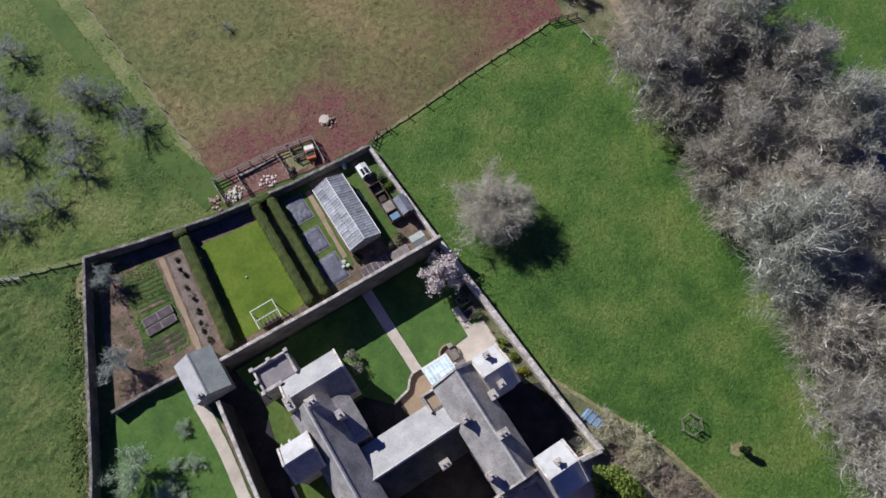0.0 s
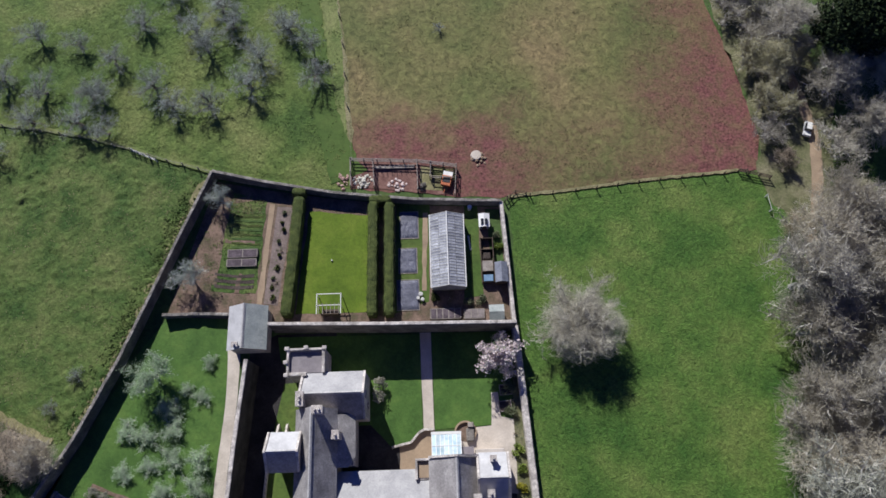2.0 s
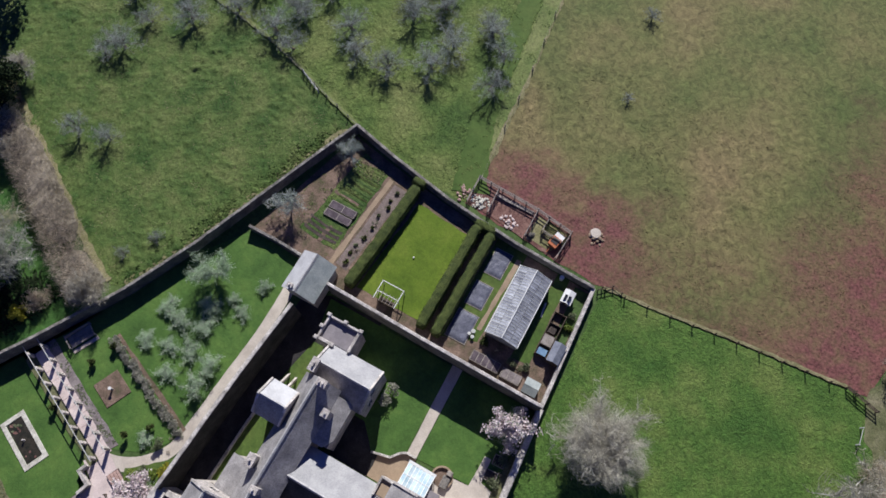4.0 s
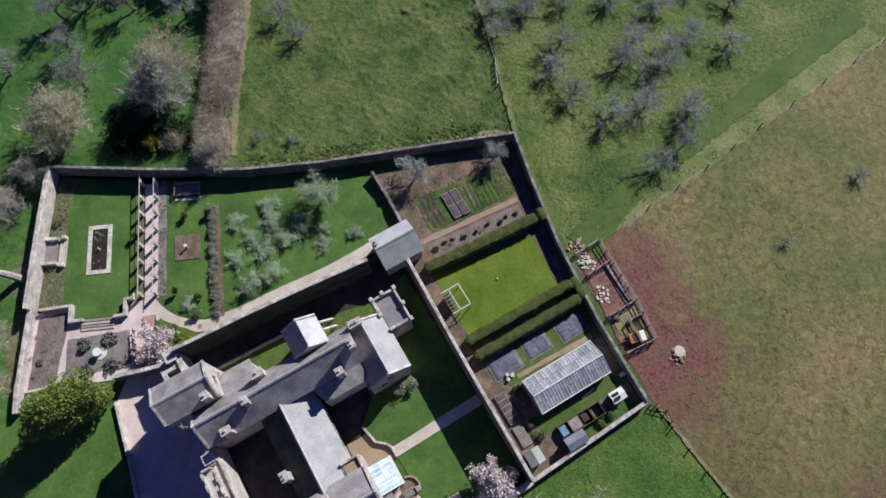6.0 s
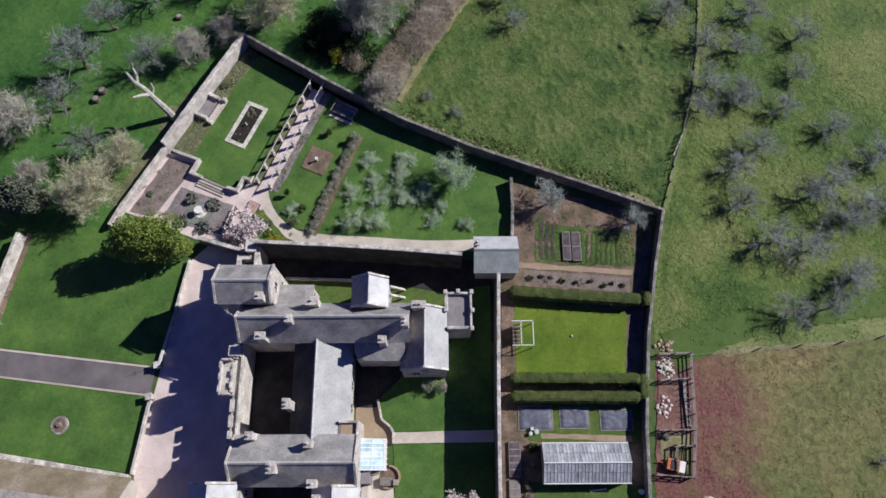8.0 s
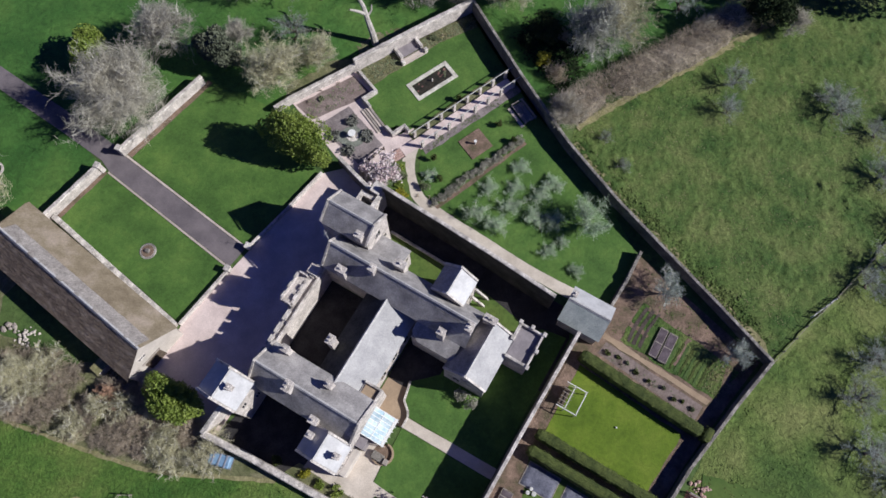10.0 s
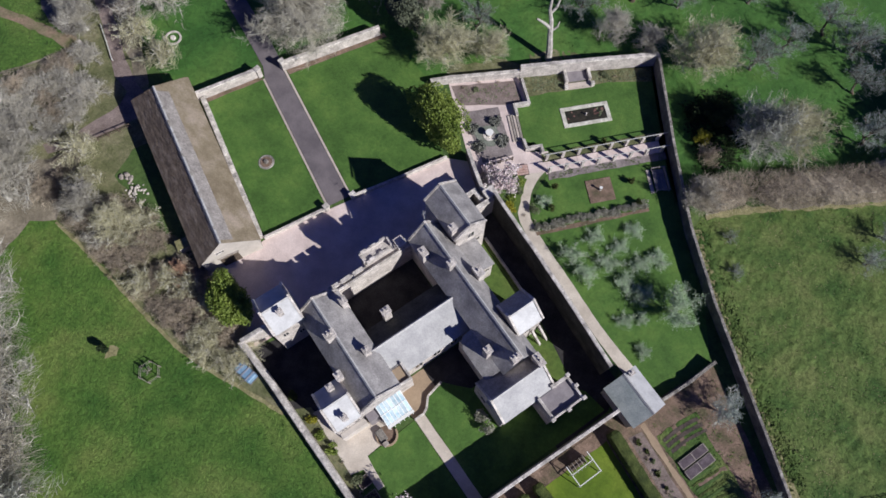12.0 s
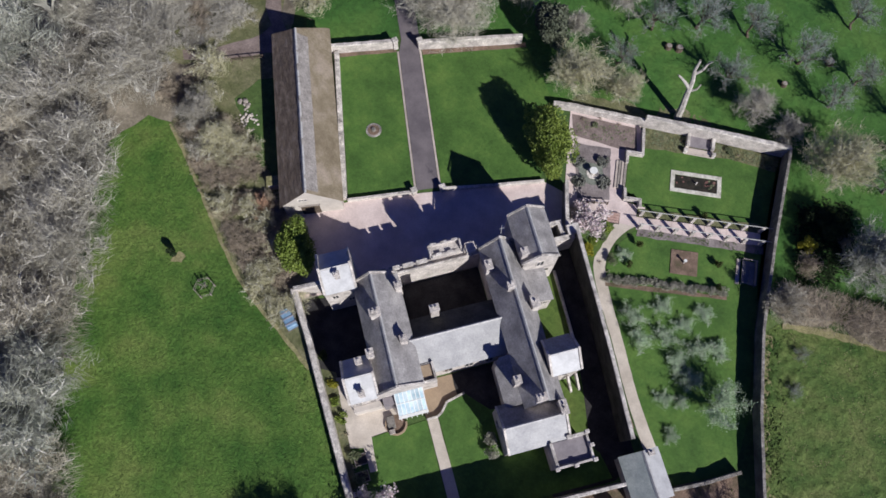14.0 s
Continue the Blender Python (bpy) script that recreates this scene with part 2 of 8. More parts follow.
M = {
    "grass": surface("meadow grass", (0.042, 0.085, 0.024), (0.095, 0.14, 0.045), 0.07, 1.2, third=(0.063, 0.11, 0.03), bump=0.8),
    "grass_w": surface("pasture grass", (0.042, 0.108, 0.018), (0.138, 0.192, 0.048), 0.13, 2.2, third=(0.080, 0.154, 0.029), bump=0.8, fine=0.5, deep=0.4),
    "grass_e": surface("tussocky meadow grass", (0.045, 0.095, 0.020), (0.140, 0.172, 0.055), 0.22, 2.2, third=(0.092, 0.142, 0.036), bump=1.0, fine=0.5, deep=0.25),
    "grass_o": surface("orchard grass", (0.060, 0.114, 0.024), (0.182, 0.206, 0.069), 0.10, 1.6, third=(0.110, 0.162, 0.039), deep=0.35, bump=0.9, fine=0.45),
    "grass_n": surface("shaded parkland grass", (0.030, 0.092, 0.018), (0.080, 0.160, 0.034), 0.10, 1.2, third=(0.05, 0.128, 0.026), bump=0.7, fine=0.32),
    "lawn": surface("mown lawn", (0.046, 0.103, 0.021), (0.100, 0.178, 0.038), 0.22, 2.2, third=(0.068, 0.142, 0.029), bump=0.4, fine=0.24),
    "lawn_k": surface("bright mown lawn", (0.080, 0.135, 0.010), (0.140, 0.195, 0.022), 0.2, 2.0, third=(0.106, 0.168, 0.014), bump=0.4, fine=0.22),
    "track": surface("trodden grass track", (0.06, 0.112, 0.022), (0.105, 0.145, 0.034), 0.15, 1.2, bump=0.4, fine=0.3),
    "mown": surface("short mown track grass", (0.055, 0.108, 0.020), (0.095, 0.142, 0.032), 0.12, 1.2, third=(0.074, 0.126, 0.026), bump=0.3, fine=0.2),
    "verge": surface("pale rough verge grass", (0.105, 0.150, 0.042), (0.215, 0.235, 0.092), 0.2, 2.0, third=(0.155, 0.192, 0.062), bump=0.8, fine=0.4),
    "field": field_soil("poached red field"),
    "earth": surface("red garden soil", (0.095, 0.085, 0.048), (0.26, 0.18, 0.14), 0.45, 3.0, third=(0.175, 0.122, 0.092), bump=0.9),
    "earth_dark": surface("dark dug soil", (0.05, 0.04, 0.036), (0.11, 0.085, 0.075), 0.5, 5.0, bump=0.9),
    "redmud": surface("trampled red mud", (0.12, 0.05, 0.045), (0.26, 0.15, 0.125), 0.5, 4.0, bump=0.8),
    "gravel": surface("pale pink gravel", (0.53, 0.435, 0.415), (0.72, 0.605, 0.58), 0.35, 6.0, third=(0.63, 0.52, 0.495), bump=0.35, fine=0.15),
    "gravel_tan": surface("tan gravel path", (0.27, 0.20, 0.14), (0.40, 0.30, 0.21), 0.4, 6.0, bump=0.35, fine=0.15),
    "paving": surface("pale stone paving", (0.40, 0.34, 0.30), (0.55, 0.48, 0.43), 0.5, 5.0, bump=0.2, fine=0.15, per_object=0.12),
    "tarmac": surface("worn grey tarmac", (0.12, 0.105, 0.115), (0.19, 0.165, 0.175), 0.3, 6.0, bump=0.25, fine=0.15),
    "stone": surface("pale limestone rubble", (0.34, 0.31, 0.29), (0.64, 0.59, 0.555), 0.7, 5.0, third=(0.50, 0.455, 0.43), bump=0.9, fine=0.4),
    # grey rubble, darkened further to carry the shade on wall faces
    "stone_dark": surface("weathered grey rubble darkened for shade", (0.10, 0.09, 0.08), (0.24, 0.22, 0.20), 0.6, 5.0, third=(0.16, 0.148, 0.135), bump=0.9, fine=0.4),
    "coping": surface("lime-bleached coping", (0.30, 0.275, 0.255), (0.74, 0.69, 0.65), 0.8, 4.0, third=(0.52, 0.48, 0.45), bump=0.8, fine=0.4),
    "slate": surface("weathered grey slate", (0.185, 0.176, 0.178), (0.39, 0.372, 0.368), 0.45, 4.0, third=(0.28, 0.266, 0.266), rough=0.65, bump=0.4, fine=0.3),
    # paler slate for slopes that face the sun
    "slate_pale": surface("lichened slate paled for sunny slopes", (0.29, 0.288, 0.30), (0.42, 0.415, 0.42), 0.4, 4.0, third=(0.35, 0.347, 0.358), rough=0.65, bump=0.35, fine=0.18),
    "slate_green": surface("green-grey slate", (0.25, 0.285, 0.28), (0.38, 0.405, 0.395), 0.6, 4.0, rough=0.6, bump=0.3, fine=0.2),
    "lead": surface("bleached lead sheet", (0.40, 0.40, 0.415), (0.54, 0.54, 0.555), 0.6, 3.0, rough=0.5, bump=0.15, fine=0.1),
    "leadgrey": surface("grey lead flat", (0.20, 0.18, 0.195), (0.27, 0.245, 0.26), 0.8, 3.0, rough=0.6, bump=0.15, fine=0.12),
    "ridge": surface("pale ridge tiles", (0.34, 0.335, 0.34), (0.50, 0.49, 0.49), 1.2, 6.0, bump=0.3, fine=0.3),
    "thatch": surface("old brown thatch", (0.20, 0.15, 0.115), (0.44, 0.35, 0.28), 0.9, 2.0, third=(0.29, 0.22, 0.165), deep=0.4, bump=1.6, fine=0.35, streak=(1.0, 0.45, 1.0)),
    "mossroof": surface("mossy barn roof", (0.165, 0.13, 0.088), (0.34, 0.28, 0.225), 0.35, 4.0, third=(0.24, 0.198, 0.138), bump=0.6, fine=0.25),
    "barn_ridge": surface("grey-pink clay ridge", (0.22, 0.198, 0.185), (0.36, 0.33, 0.31), 0.9, 4.0, third=(0.29, 0.265, 0.25), bump=0.6, fine=0.4),
    "coping_dark": surface("dull lichened coping", (0.13, 0.12, 0.11), (0.42, 0.39, 0.36), 0.9, 4.0, third=(0.23, 0.21, 0.195), bump=0.9, fine=0.45),
    "rosebed": surface("grey-mauve mulch", (0.16, 0.135, 0.135), (0.30, 0.26, 0.26), 0.6, 4.0, bump=0.7, fine=0.3),
    # near-black: the shade on the curtain wall is put into the stone colour
    "stone_shade": surface("rubble darkened for its shaded face", (0.028, 0.028, 0.026), (0.085, 0.08, 0.074), 0.6, 5.0, third=(0.05, 0.048, 0.045), bump=0.9, fine=0.4),
    "mauve_track": surface("damp mauve-brown track", (0.15, 0.115, 0.105), (0.27, 0.215, 0.20), 0.5, 4.0, bump=0.6, fine=0.3),
    "rut": surface("grassed red rut", (0.13, 0.135, 0.06), (0.30, 0.20, 0.15), 0.5, 2.5, third=(0.21, 0.17, 0.11), bump=0.6, fine=0.3),
    "render": surface("cream limewash", (0.44, 0.40, 0.365), (0.55, 0.50, 0.46), 0.5, 4.0, bump=0.2, fine=0.1),
    "white": surface("white paint", (0.68, 0.68, 0.67), (0.80, 0.80, 0.79), 2.0, 9.0, rough=0.5, bump=0.05, fine=0.06),
    "dull_white": surface("weathered white paint", (0.45, 0.45, 0.43), (0.62, 0.62, 0.60), 2.0, 9.0, bump=0.1, fine=0.15),
    "wood": surface("silvered oak", (0.22, 0.19, 0.17), (0.38, 0.34, 0.31), 1.5, 9.0, bump=0.3, fine=0.3),
    "wood_dark": surface("dark stained wood", (0.06, 0.045, 0.035), (0.14, 0.105, 0.08), 1.5, 9.0, bump=0.3, fine=0.3),
    "iron": surface("black iron", (0.02, 0.02, 0.022), (0.045, 0.045, 0.05), 2.0, 9.0, rough=0.5, bump=0.1),
    "dark_glass": surface("dark leaded glass", (0.02, 0.022, 0.026), (0.045, 0.05, 0.06), 3.0, 9.0, rough=0.15, bump=0.0, spec=0.6),
    "glass_wash": surface("limewashed greenhouse glass", (0.24, 0.25, 0.29), (0.50, 0.515, 0.56), 0.7, 4.0, rough=0.25, bump=0.05, fine=0.35, spec=0.5, per_object=0.3),
    "glass_blue": surface("pale conservatory glass", (0.36, 0.50, 0.58), (0.62, 0.72, 0.76), 0.9, 4.0, rough=0.15, bump=0.0, fine=0.15, spec=0.7, per_object=0.2),
    "sheet": surface("blue-black weed sheeting", (0.085, 0.09, 0.125), (0.17, 0.175, 0.23), 0.8, 4.0, rough=0.45, bump=0.5, fine=0.25),
    "felt": surface("blue-grey shed felt", (0.15, 0.165, 0.21), (0.26, 0.275, 0.33), 0.8, 6.0, bump=0.2, fine=0.2),
    "blue": surface("faded blue plastic", (0.12, 0.22, 0.36), (0.22, 0.34, 0.48), 1.0, 5.0, rough=0.5, bump=0.1, fine=0.2),
    "orange": surface("orange paint", (0.42, 0.12, 0.05), (0.55, 0.18, 0.08), 2.0, 6.0, rough=0.6, bump=0.1),
    "bark": surface("grey lichened bark", (0.36, 0.345, 0.315), (0.58, 0.56, 0.52), 0.5, 6.0, bump=0.4, fine=0.3, per_object=0.15),
    "bark_pale": surface("bleached dead wood", (0.28, 0.26, 0.235), (0.52, 0.49, 0.46), 1.2, 6.0, bump=0.4, fine=0.3),
    "twig": surface("grey-brown twigs", (0.330, 0.310, 0.267), (0.615, 0.585, 0.517), 0.15, 3.0, bump=0.0, fine=0.3, per_object=0.1),
    "twig_grey": surface("silver-grey lichened twigs", (0.315, 0.323, 0.277), (0.555, 0.562, 0.495), 0.2, 3.0, bump=0.0, fine=0.3, per_object=0.1),
    "twig_brown": surface("brown thorn twigs", (0.305, 0.258, 0.205), (0.56, 0.485, 0.395), 0.25, 3.0, bump=0.0, fine=0.3, per_object=0.22),
    "twig_green": surface("pale green budding twigs", (0.267, 0.369, 0.226), (0.492, 0.615, 0.430), 0.3, 3.0, bump=0.0, fine=0.3, per_object=0.1),
    # north-slope shade of the hall, put into the slate colour
    "slate_shade": surface("slate darkened for the shaded slope", (0.035, 0.036, 0.034), (0.085, 0.085, 0.08), 0.5, 4.0, rough=0.8, bump=0.4, fine=0.35),
    "twig_apple": surface("lichened apple twigs", (0.295, 0.335, 0.315), (0.49, 0.54, 0.51), 0.3, 3.0, bump=0.0, fine=0.3, per_object=0.12),
    "twig_pale": surface("pale beige twigs", (0.43, 0.405, 0.34), (0.67, 0.64, 0.55), 0.3, 3.0, bump=0.0, fine=0.25),
    # floor colour near black, so the courts' shade is painted in
    "shade_cobble": surface("cobbles darkened for court shade", (0.020, 0.019, 0.021), (0.050, 0.046, 0.048), 0.5, 5.0, bump=0.6, fine=0.4),
    "twig_yellow": surface("budding yellow-grey twigs", (0.410, 0.395, 0.265), (0.660, 0.630, 0.445), 0.25, 3.0, bump=0.0, fine=0.25, per_object=0.12),
    "leaf": surface("glossy green leaves", (0.105, 0.165, 0.026), (0.31, 0.385, 0.09), 0.6, 3.0, rough=0.5, bump=0.0, fine=0.35),
    "leaf_dark": surface("dark evergreen needles", (0.018, 0.032, 0.014), (0.042, 0.060, 0.028), 0.6, 3.0, rough=0.95, spec=0.1, bump=0.0, fine=0.35),
    "hedge": surface("clipped yew hedge", (0.038, 0.056, 0.014), (0.094, 0.118, 0.030), 0.8, 5.0, bump=1.0, fine=0.4),
    "shrub": surface("grey-green shrub leaves", (0.120, 0.144, 0.078), (0.252, 0.282, 0.168), 0.6, 4.0, bump=0.0, fine=0.3, per_object=0.15),
    "shrub_grey": surface("dark grey rose stems", (0.12, 0.125, 0.11), (0.24, 0.245, 0.22), 0.6, 4.0, bump=0.0, fine=0.3),
    "brick": surface("broken pale pink brick", (0.36, 0.22, 0.19), (0.55, 0.40, 0.36), 1.5, 5.0, bump=0.5, fine=0.25),
    "lavender": surface("dormant lavender stems", (0.24, 0.245, 0.20), (0.52, 0.50, 0.44), 1.4, 5.0, third=(0.38, 0.37, 0.31), bump=0.8, fine=0.4),
    "yellow": surface("yellow flowering shrub", (0.25, 0.25, 0.03), (0.48, 0.45, 0.06), 1.2, 4.0, bump=0.0, fine=0.3),
    "blossom": surface("white spring blossom", (0.30, 0.405, 0.26), (0.55, 0.65, 0.48), 0.5, 3.0, bump=0.0, fine=0.25, per_object=0.1),
    "magnolia": surface("pink-white magnolia petals", (0.66, 0.53, 0.55), (0.86, 0.79, 0.80), 0.8, 4.0, bump=0.0, fine=0.2),
    "litter": surface("woodland leaf litter", (0.135, 0.115, 0.088), (0.30, 0.26, 0.21), 0.2, 2.0, third=(0.205, 0.178, 0.138), bump=0.8, fine=0.35),
    "scrubfloor": surface("dry grass and bramble litter", (0.088, 0.100, 0.042), (0.225, 0.205, 0.13), 0.3, 2.5, third=(0.145, 0.148, 0.075), bump=0.9, fine=0.4),
    "drygrass": surface("pale dry grass", (0.16, 0.155, 0.07), (0.30, 0.27, 0.15), 0.4, 2.5, bump=0.8, fine=0.4),
    "slab": surface("pale lichened stone slabs", (0.40, 0.375, 0.32), (0.72, 0.69, 0.62), 1.1, 5.0, third=(0.58, 0.555, 0.49), bump=0.3, fine=0.22, per_object=0.1),
    "beige": surface("beige trodden gravel", (0.47, 0.41, 0.35), (0.64, 0.57, 0.50), 0.4, 6.0, bump=0.35, fine=0.15),
    "netting": surface("dark mauve netting over soil", (0.065, 0.05, 0.06), (0.15, 0.12, 0.14), 0.9, 4.0, bump=0.4, fine=0.3),
    "thicket": surface("dark brown stems", (0.03, 0.03, 0.023), (0.08, 0.072, 0.058), 0.6, 3.0, bump=0.0, fine=0.3),
    "twig_warm": surface("grey-brown budding twigs", (0.36, 0.33, 0.272), (0.62, 0.575, 0.485), 0.2, 3.0, bump=0.0, fine=0.3, per_object=0.15),
    "ivy": surface("dull ivy leaves", (0.055, 0.068, 0.045), (0.15, 0.165, 0.115), 0.6, 3.0, bump=0.0, fine=0.35),
    "sage": surface("grey-green thyme", (0.13, 0.15, 0.125), (0.27, 0.29, 0.25), 0.9, 5.0, third=(0.20, 0.215, 0.185), bump=0.8, fine=0.4),
    "twig_red": surface("orange-red dogwood stems", (0.30, 0.185, 0.125), (0.50, 0.335, 0.245), 0.3, 3.0, bump=0.0, fine=0.3),
    "water": surface("dark pond water", (0.022, 0.024, 0.018), (0.055, 0.046, 0.034), 1.0, 4.0, rough=0.08, bump=0.05, spec=0.5),
}


def airy(m, share):
    """Thin shoots let part of the light round to their far side."""
    nt = m.node_tree
    b = nt.nodes["Principled BSDF"]
    tl = nt.nodes.new("ShaderNodeBsdfTranslucent")
    nt.links.new(b.inputs["Base Color"].links[0].from_socket, tl.inputs[0])
    mx = nt.nodes.new("ShaderNodeMixShader")
    mx.inputs[0].default_value = share
    nt.links.new(b.outputs[0], mx.inputs[1])
    nt.links.new(tl.outputs[0], mx.inputs[2])
    nt.links.new(mx.outputs[0], nt.nodes["Material Output"].inputs[0])


for key in ("twig", "twig_grey", "twig_brown", "twig_warm", "twig_yellow", "twig_pale", "twig_apple", "twig_green"):
    airy(M[key], 0.42)
for key in ("blossom", "magnolia", "leaf", "shrub", "yellow", "lavender"):
    airy(M[key], 0.3)




# ---- building blocks ----
rng = random.Random(7)


def mesh_of(bm, name, mat, smooth=False):
    me = bpy.data.meshes.new(name)
    bmesh.ops.recalc_face_normals(bm, faces=bm.faces)
    zs = [v.co.z for v in bm.verts]
    if max(zs) - min(zs) < 1e-5:
        for f in bm.faces:
            f.normal_update()
            if f.normal.z < 0:
                f.normal_flip()
    bm.to_mesh(me)
    bm.free()
    me.materials.append(mat)
    if smooth:
        me.polygons.foreach_set("use_smooth", [True] * len(me.polygons))
    return me


def part(name, bm, mat, parent, label="", at=None, smooth=False):
    """Links a bmesh, or a finished mesh, as one mesh object under a thing or a part."""
    me = bm if isinstance(bm, bpy.types.Mesh) else mesh_of(bm, name, mat, smooth)
    ob = new(name, me)
    ob.parent = parent
    if at is not None:
        ob.matrix_basis = at
    return tagged(ob, label)


def thing(name, m, label, category, group="", kind=""):
    ob = new(name)
    ob.empty_display_size = 0.3
    ob.matrix_basis = m
    return tagged(ob, label, category, group, kind)


def solid(name, bm, mat, label, category, group="", kind="", at=None, smooth=False):
    ob = new(name, mesh_of(bm, name, mat, smooth))
    if at is not None:
        ob.matrix_basis = at
    return tagged(ob, label, category, group, kind)


def add_box(bm, x0, x1, y0, y1, z0, z1, m=None, taper=0.0, bevel=0.0):
    vs = []
    for z, k in ((z0, 0), (z1, taper)):
        for x, y in ((x0 + k, y0 + k), (x1 - k, y0 + k), (x1 - k, y1 - k), (x0 + k, y1 - k)):
            v = Vector((x, y, z))
            vs.append(bm.verts.new(m @ v if m else v))
    fs = [bm.faces.new([vs[i] for i in q]) for q in ((3, 2, 1, 0), (4, 5, 6, 7), (0, 1, 5, 4), (1, 2, 6, 5), (2, 3, 7, 6), (3, 0, 4, 7))]
    if bevel:
        es = list({e for f in fs for e in f.edges})
        bmesh.ops.bevel(bm, geom=es, offset=bevel, segments=1, affect="EDGES")
    return vs


def box(x0, x1, y0, y1, z0, z1, m=None, taper=0.0, bevel=0.0):
    bm = bmesh.new()
    add_box(bm, x0, x1, y0, y1, z0, z1, m, taper, bevel)
    return bm


def bar(bm, a, b, w, h=None):
    """A squared bar from a to b."""
    a, b = Vector(a), Vector(b)
    d = b - a
    m = Matrix.Translation(a) @ d.to_track_quat("X", "Z").to_matrix().to_4x4()
    h = h or w
    add_box(bm, 0, d.length, -w / 2, w / 2, -h / 2, h / 2, m)


def rod(bm, a, b, r0, r1=None, n=8):
    a, b = Vector(a), Vector(b)
    d = b - a
    m = Matrix.Translation((a + b) / 2) @ d.to_track_quat("Z", "Y").to_matrix().to_4x4()
    bmesh.ops.create_cone(bm, cap_ends=True, segments=n, radius1=r0, radius2=r0 if r1 is None else r1, depth=d.length, matrix=m)


def outline(pts, wander=0.0, step=1.5, seed=0):
    """A closed outline, its sides cut into short pieces that wander a little off the straight."""
    out = []
    n = len(pts)
    for i in range(n):
        a, b = Vector((*pts[i], 0)), Vector((*pts[(i + 1) % n], 0))
        k = max(1, int((b - a).length / step)) if wander else 1
        side = Vector((-(b - a).y, (b - a).x, 0)).normalized()
        for j in range(k):
            p = a.lerp(b, j / k)
            if wander and j:
                p = p + side * wander * (noise.noise(Vector((p.x * 0.6, p.y * 0.6, seed))) * 2)
            out.append(p)
    return out


SHEETS = []


def sheet(name, pts, z, mat, label, category, wander=0.0, step=1.5, depth=0.0, kind="structure", parent=None):
    """A flat piece of ground with its own edge; depth gives it a real rim."""
    bm = bmesh.new()
    SHEETS.append(name)
    z += len(SHEETS) * 0.0009
    vs = [bm.verts.new((p.x, p.y, z)) for p in outline(pts, wander, step, z * 31)]
    f = bm.faces.new(vs)
    if f.normal.z < 0:
        f.normal_flip()
    if depth:
        r = bmesh.ops.extrude_face_region(bm, geom=[f])
        for v in r["geom"]:
            if isinstance(v, bmesh.types.BMVert):
                v.co.z -= depth
    bmesh.ops.triangulate(bm, faces=bm.faces)
    if parent:
        return part(name, bm, mat, parent, label)
    return solid(name, bm, mat, label, category, kind=kind)


def ribbon(name, pts, width, z, mat, label, category, wander=0.08, kind="structure"):
    """A path along a line of points, with slightly uneven edges. width: one number, or one for each point."""
    pts = [Vector((*p, 0)) for p in pts]
    ws = width if isinstance(width, (list, tuple)) else [width] * len(pts)
    fine, fw = [], []
    for i in range(len(pts) - 1):
        p0, p1, p2, p3 = pts[max(i - 1, 0)], pts[i], pts[i + 1], pts[min(i + 2, len(pts) - 1)]
        k = max(2, int((p2 - p1).length / 0.8))
        for j in range(k + (i == len(pts) - 2)):
            t = j / k
            fine.append(0.5 * (2 * p1 + (p2 - p0) * t + (2 * p0 - 5 * p1 + 4 * p2 - p3) * t * t + (3 * p1 - p0 - 3 * p2 + p3) * t ** 3))
            fw.append(ws[i] + (ws[i + 1] - ws[i]) * t)
    bm = bmesh.new()
    rows = []
    for i, p in enumerate(fine):
        d = (fine[min(i + 1, len(fine) - 1)] - fine[max(i - 1, 0)]).normalized()
        s = Vector((-d.y, d.x, 0))
        w = fw[i] / 2
        e0, e1 = (wander * noise.noise(Vector((p.x, p.y, q))) for q in (3.0, 9.0))
        rows.append((bm.verts.new(p + s * (w + e0) + Vector((0, 0, z))), bm.verts.new(p - s * (w + e1) + Vector((0, 0, z)))))
    for a, b in zip(rows, rows[1:]):
        bm.faces.new((a[0], a[1], b[1], b[0]))
    return solid(name, bm, mat, label, category, kind=kind)


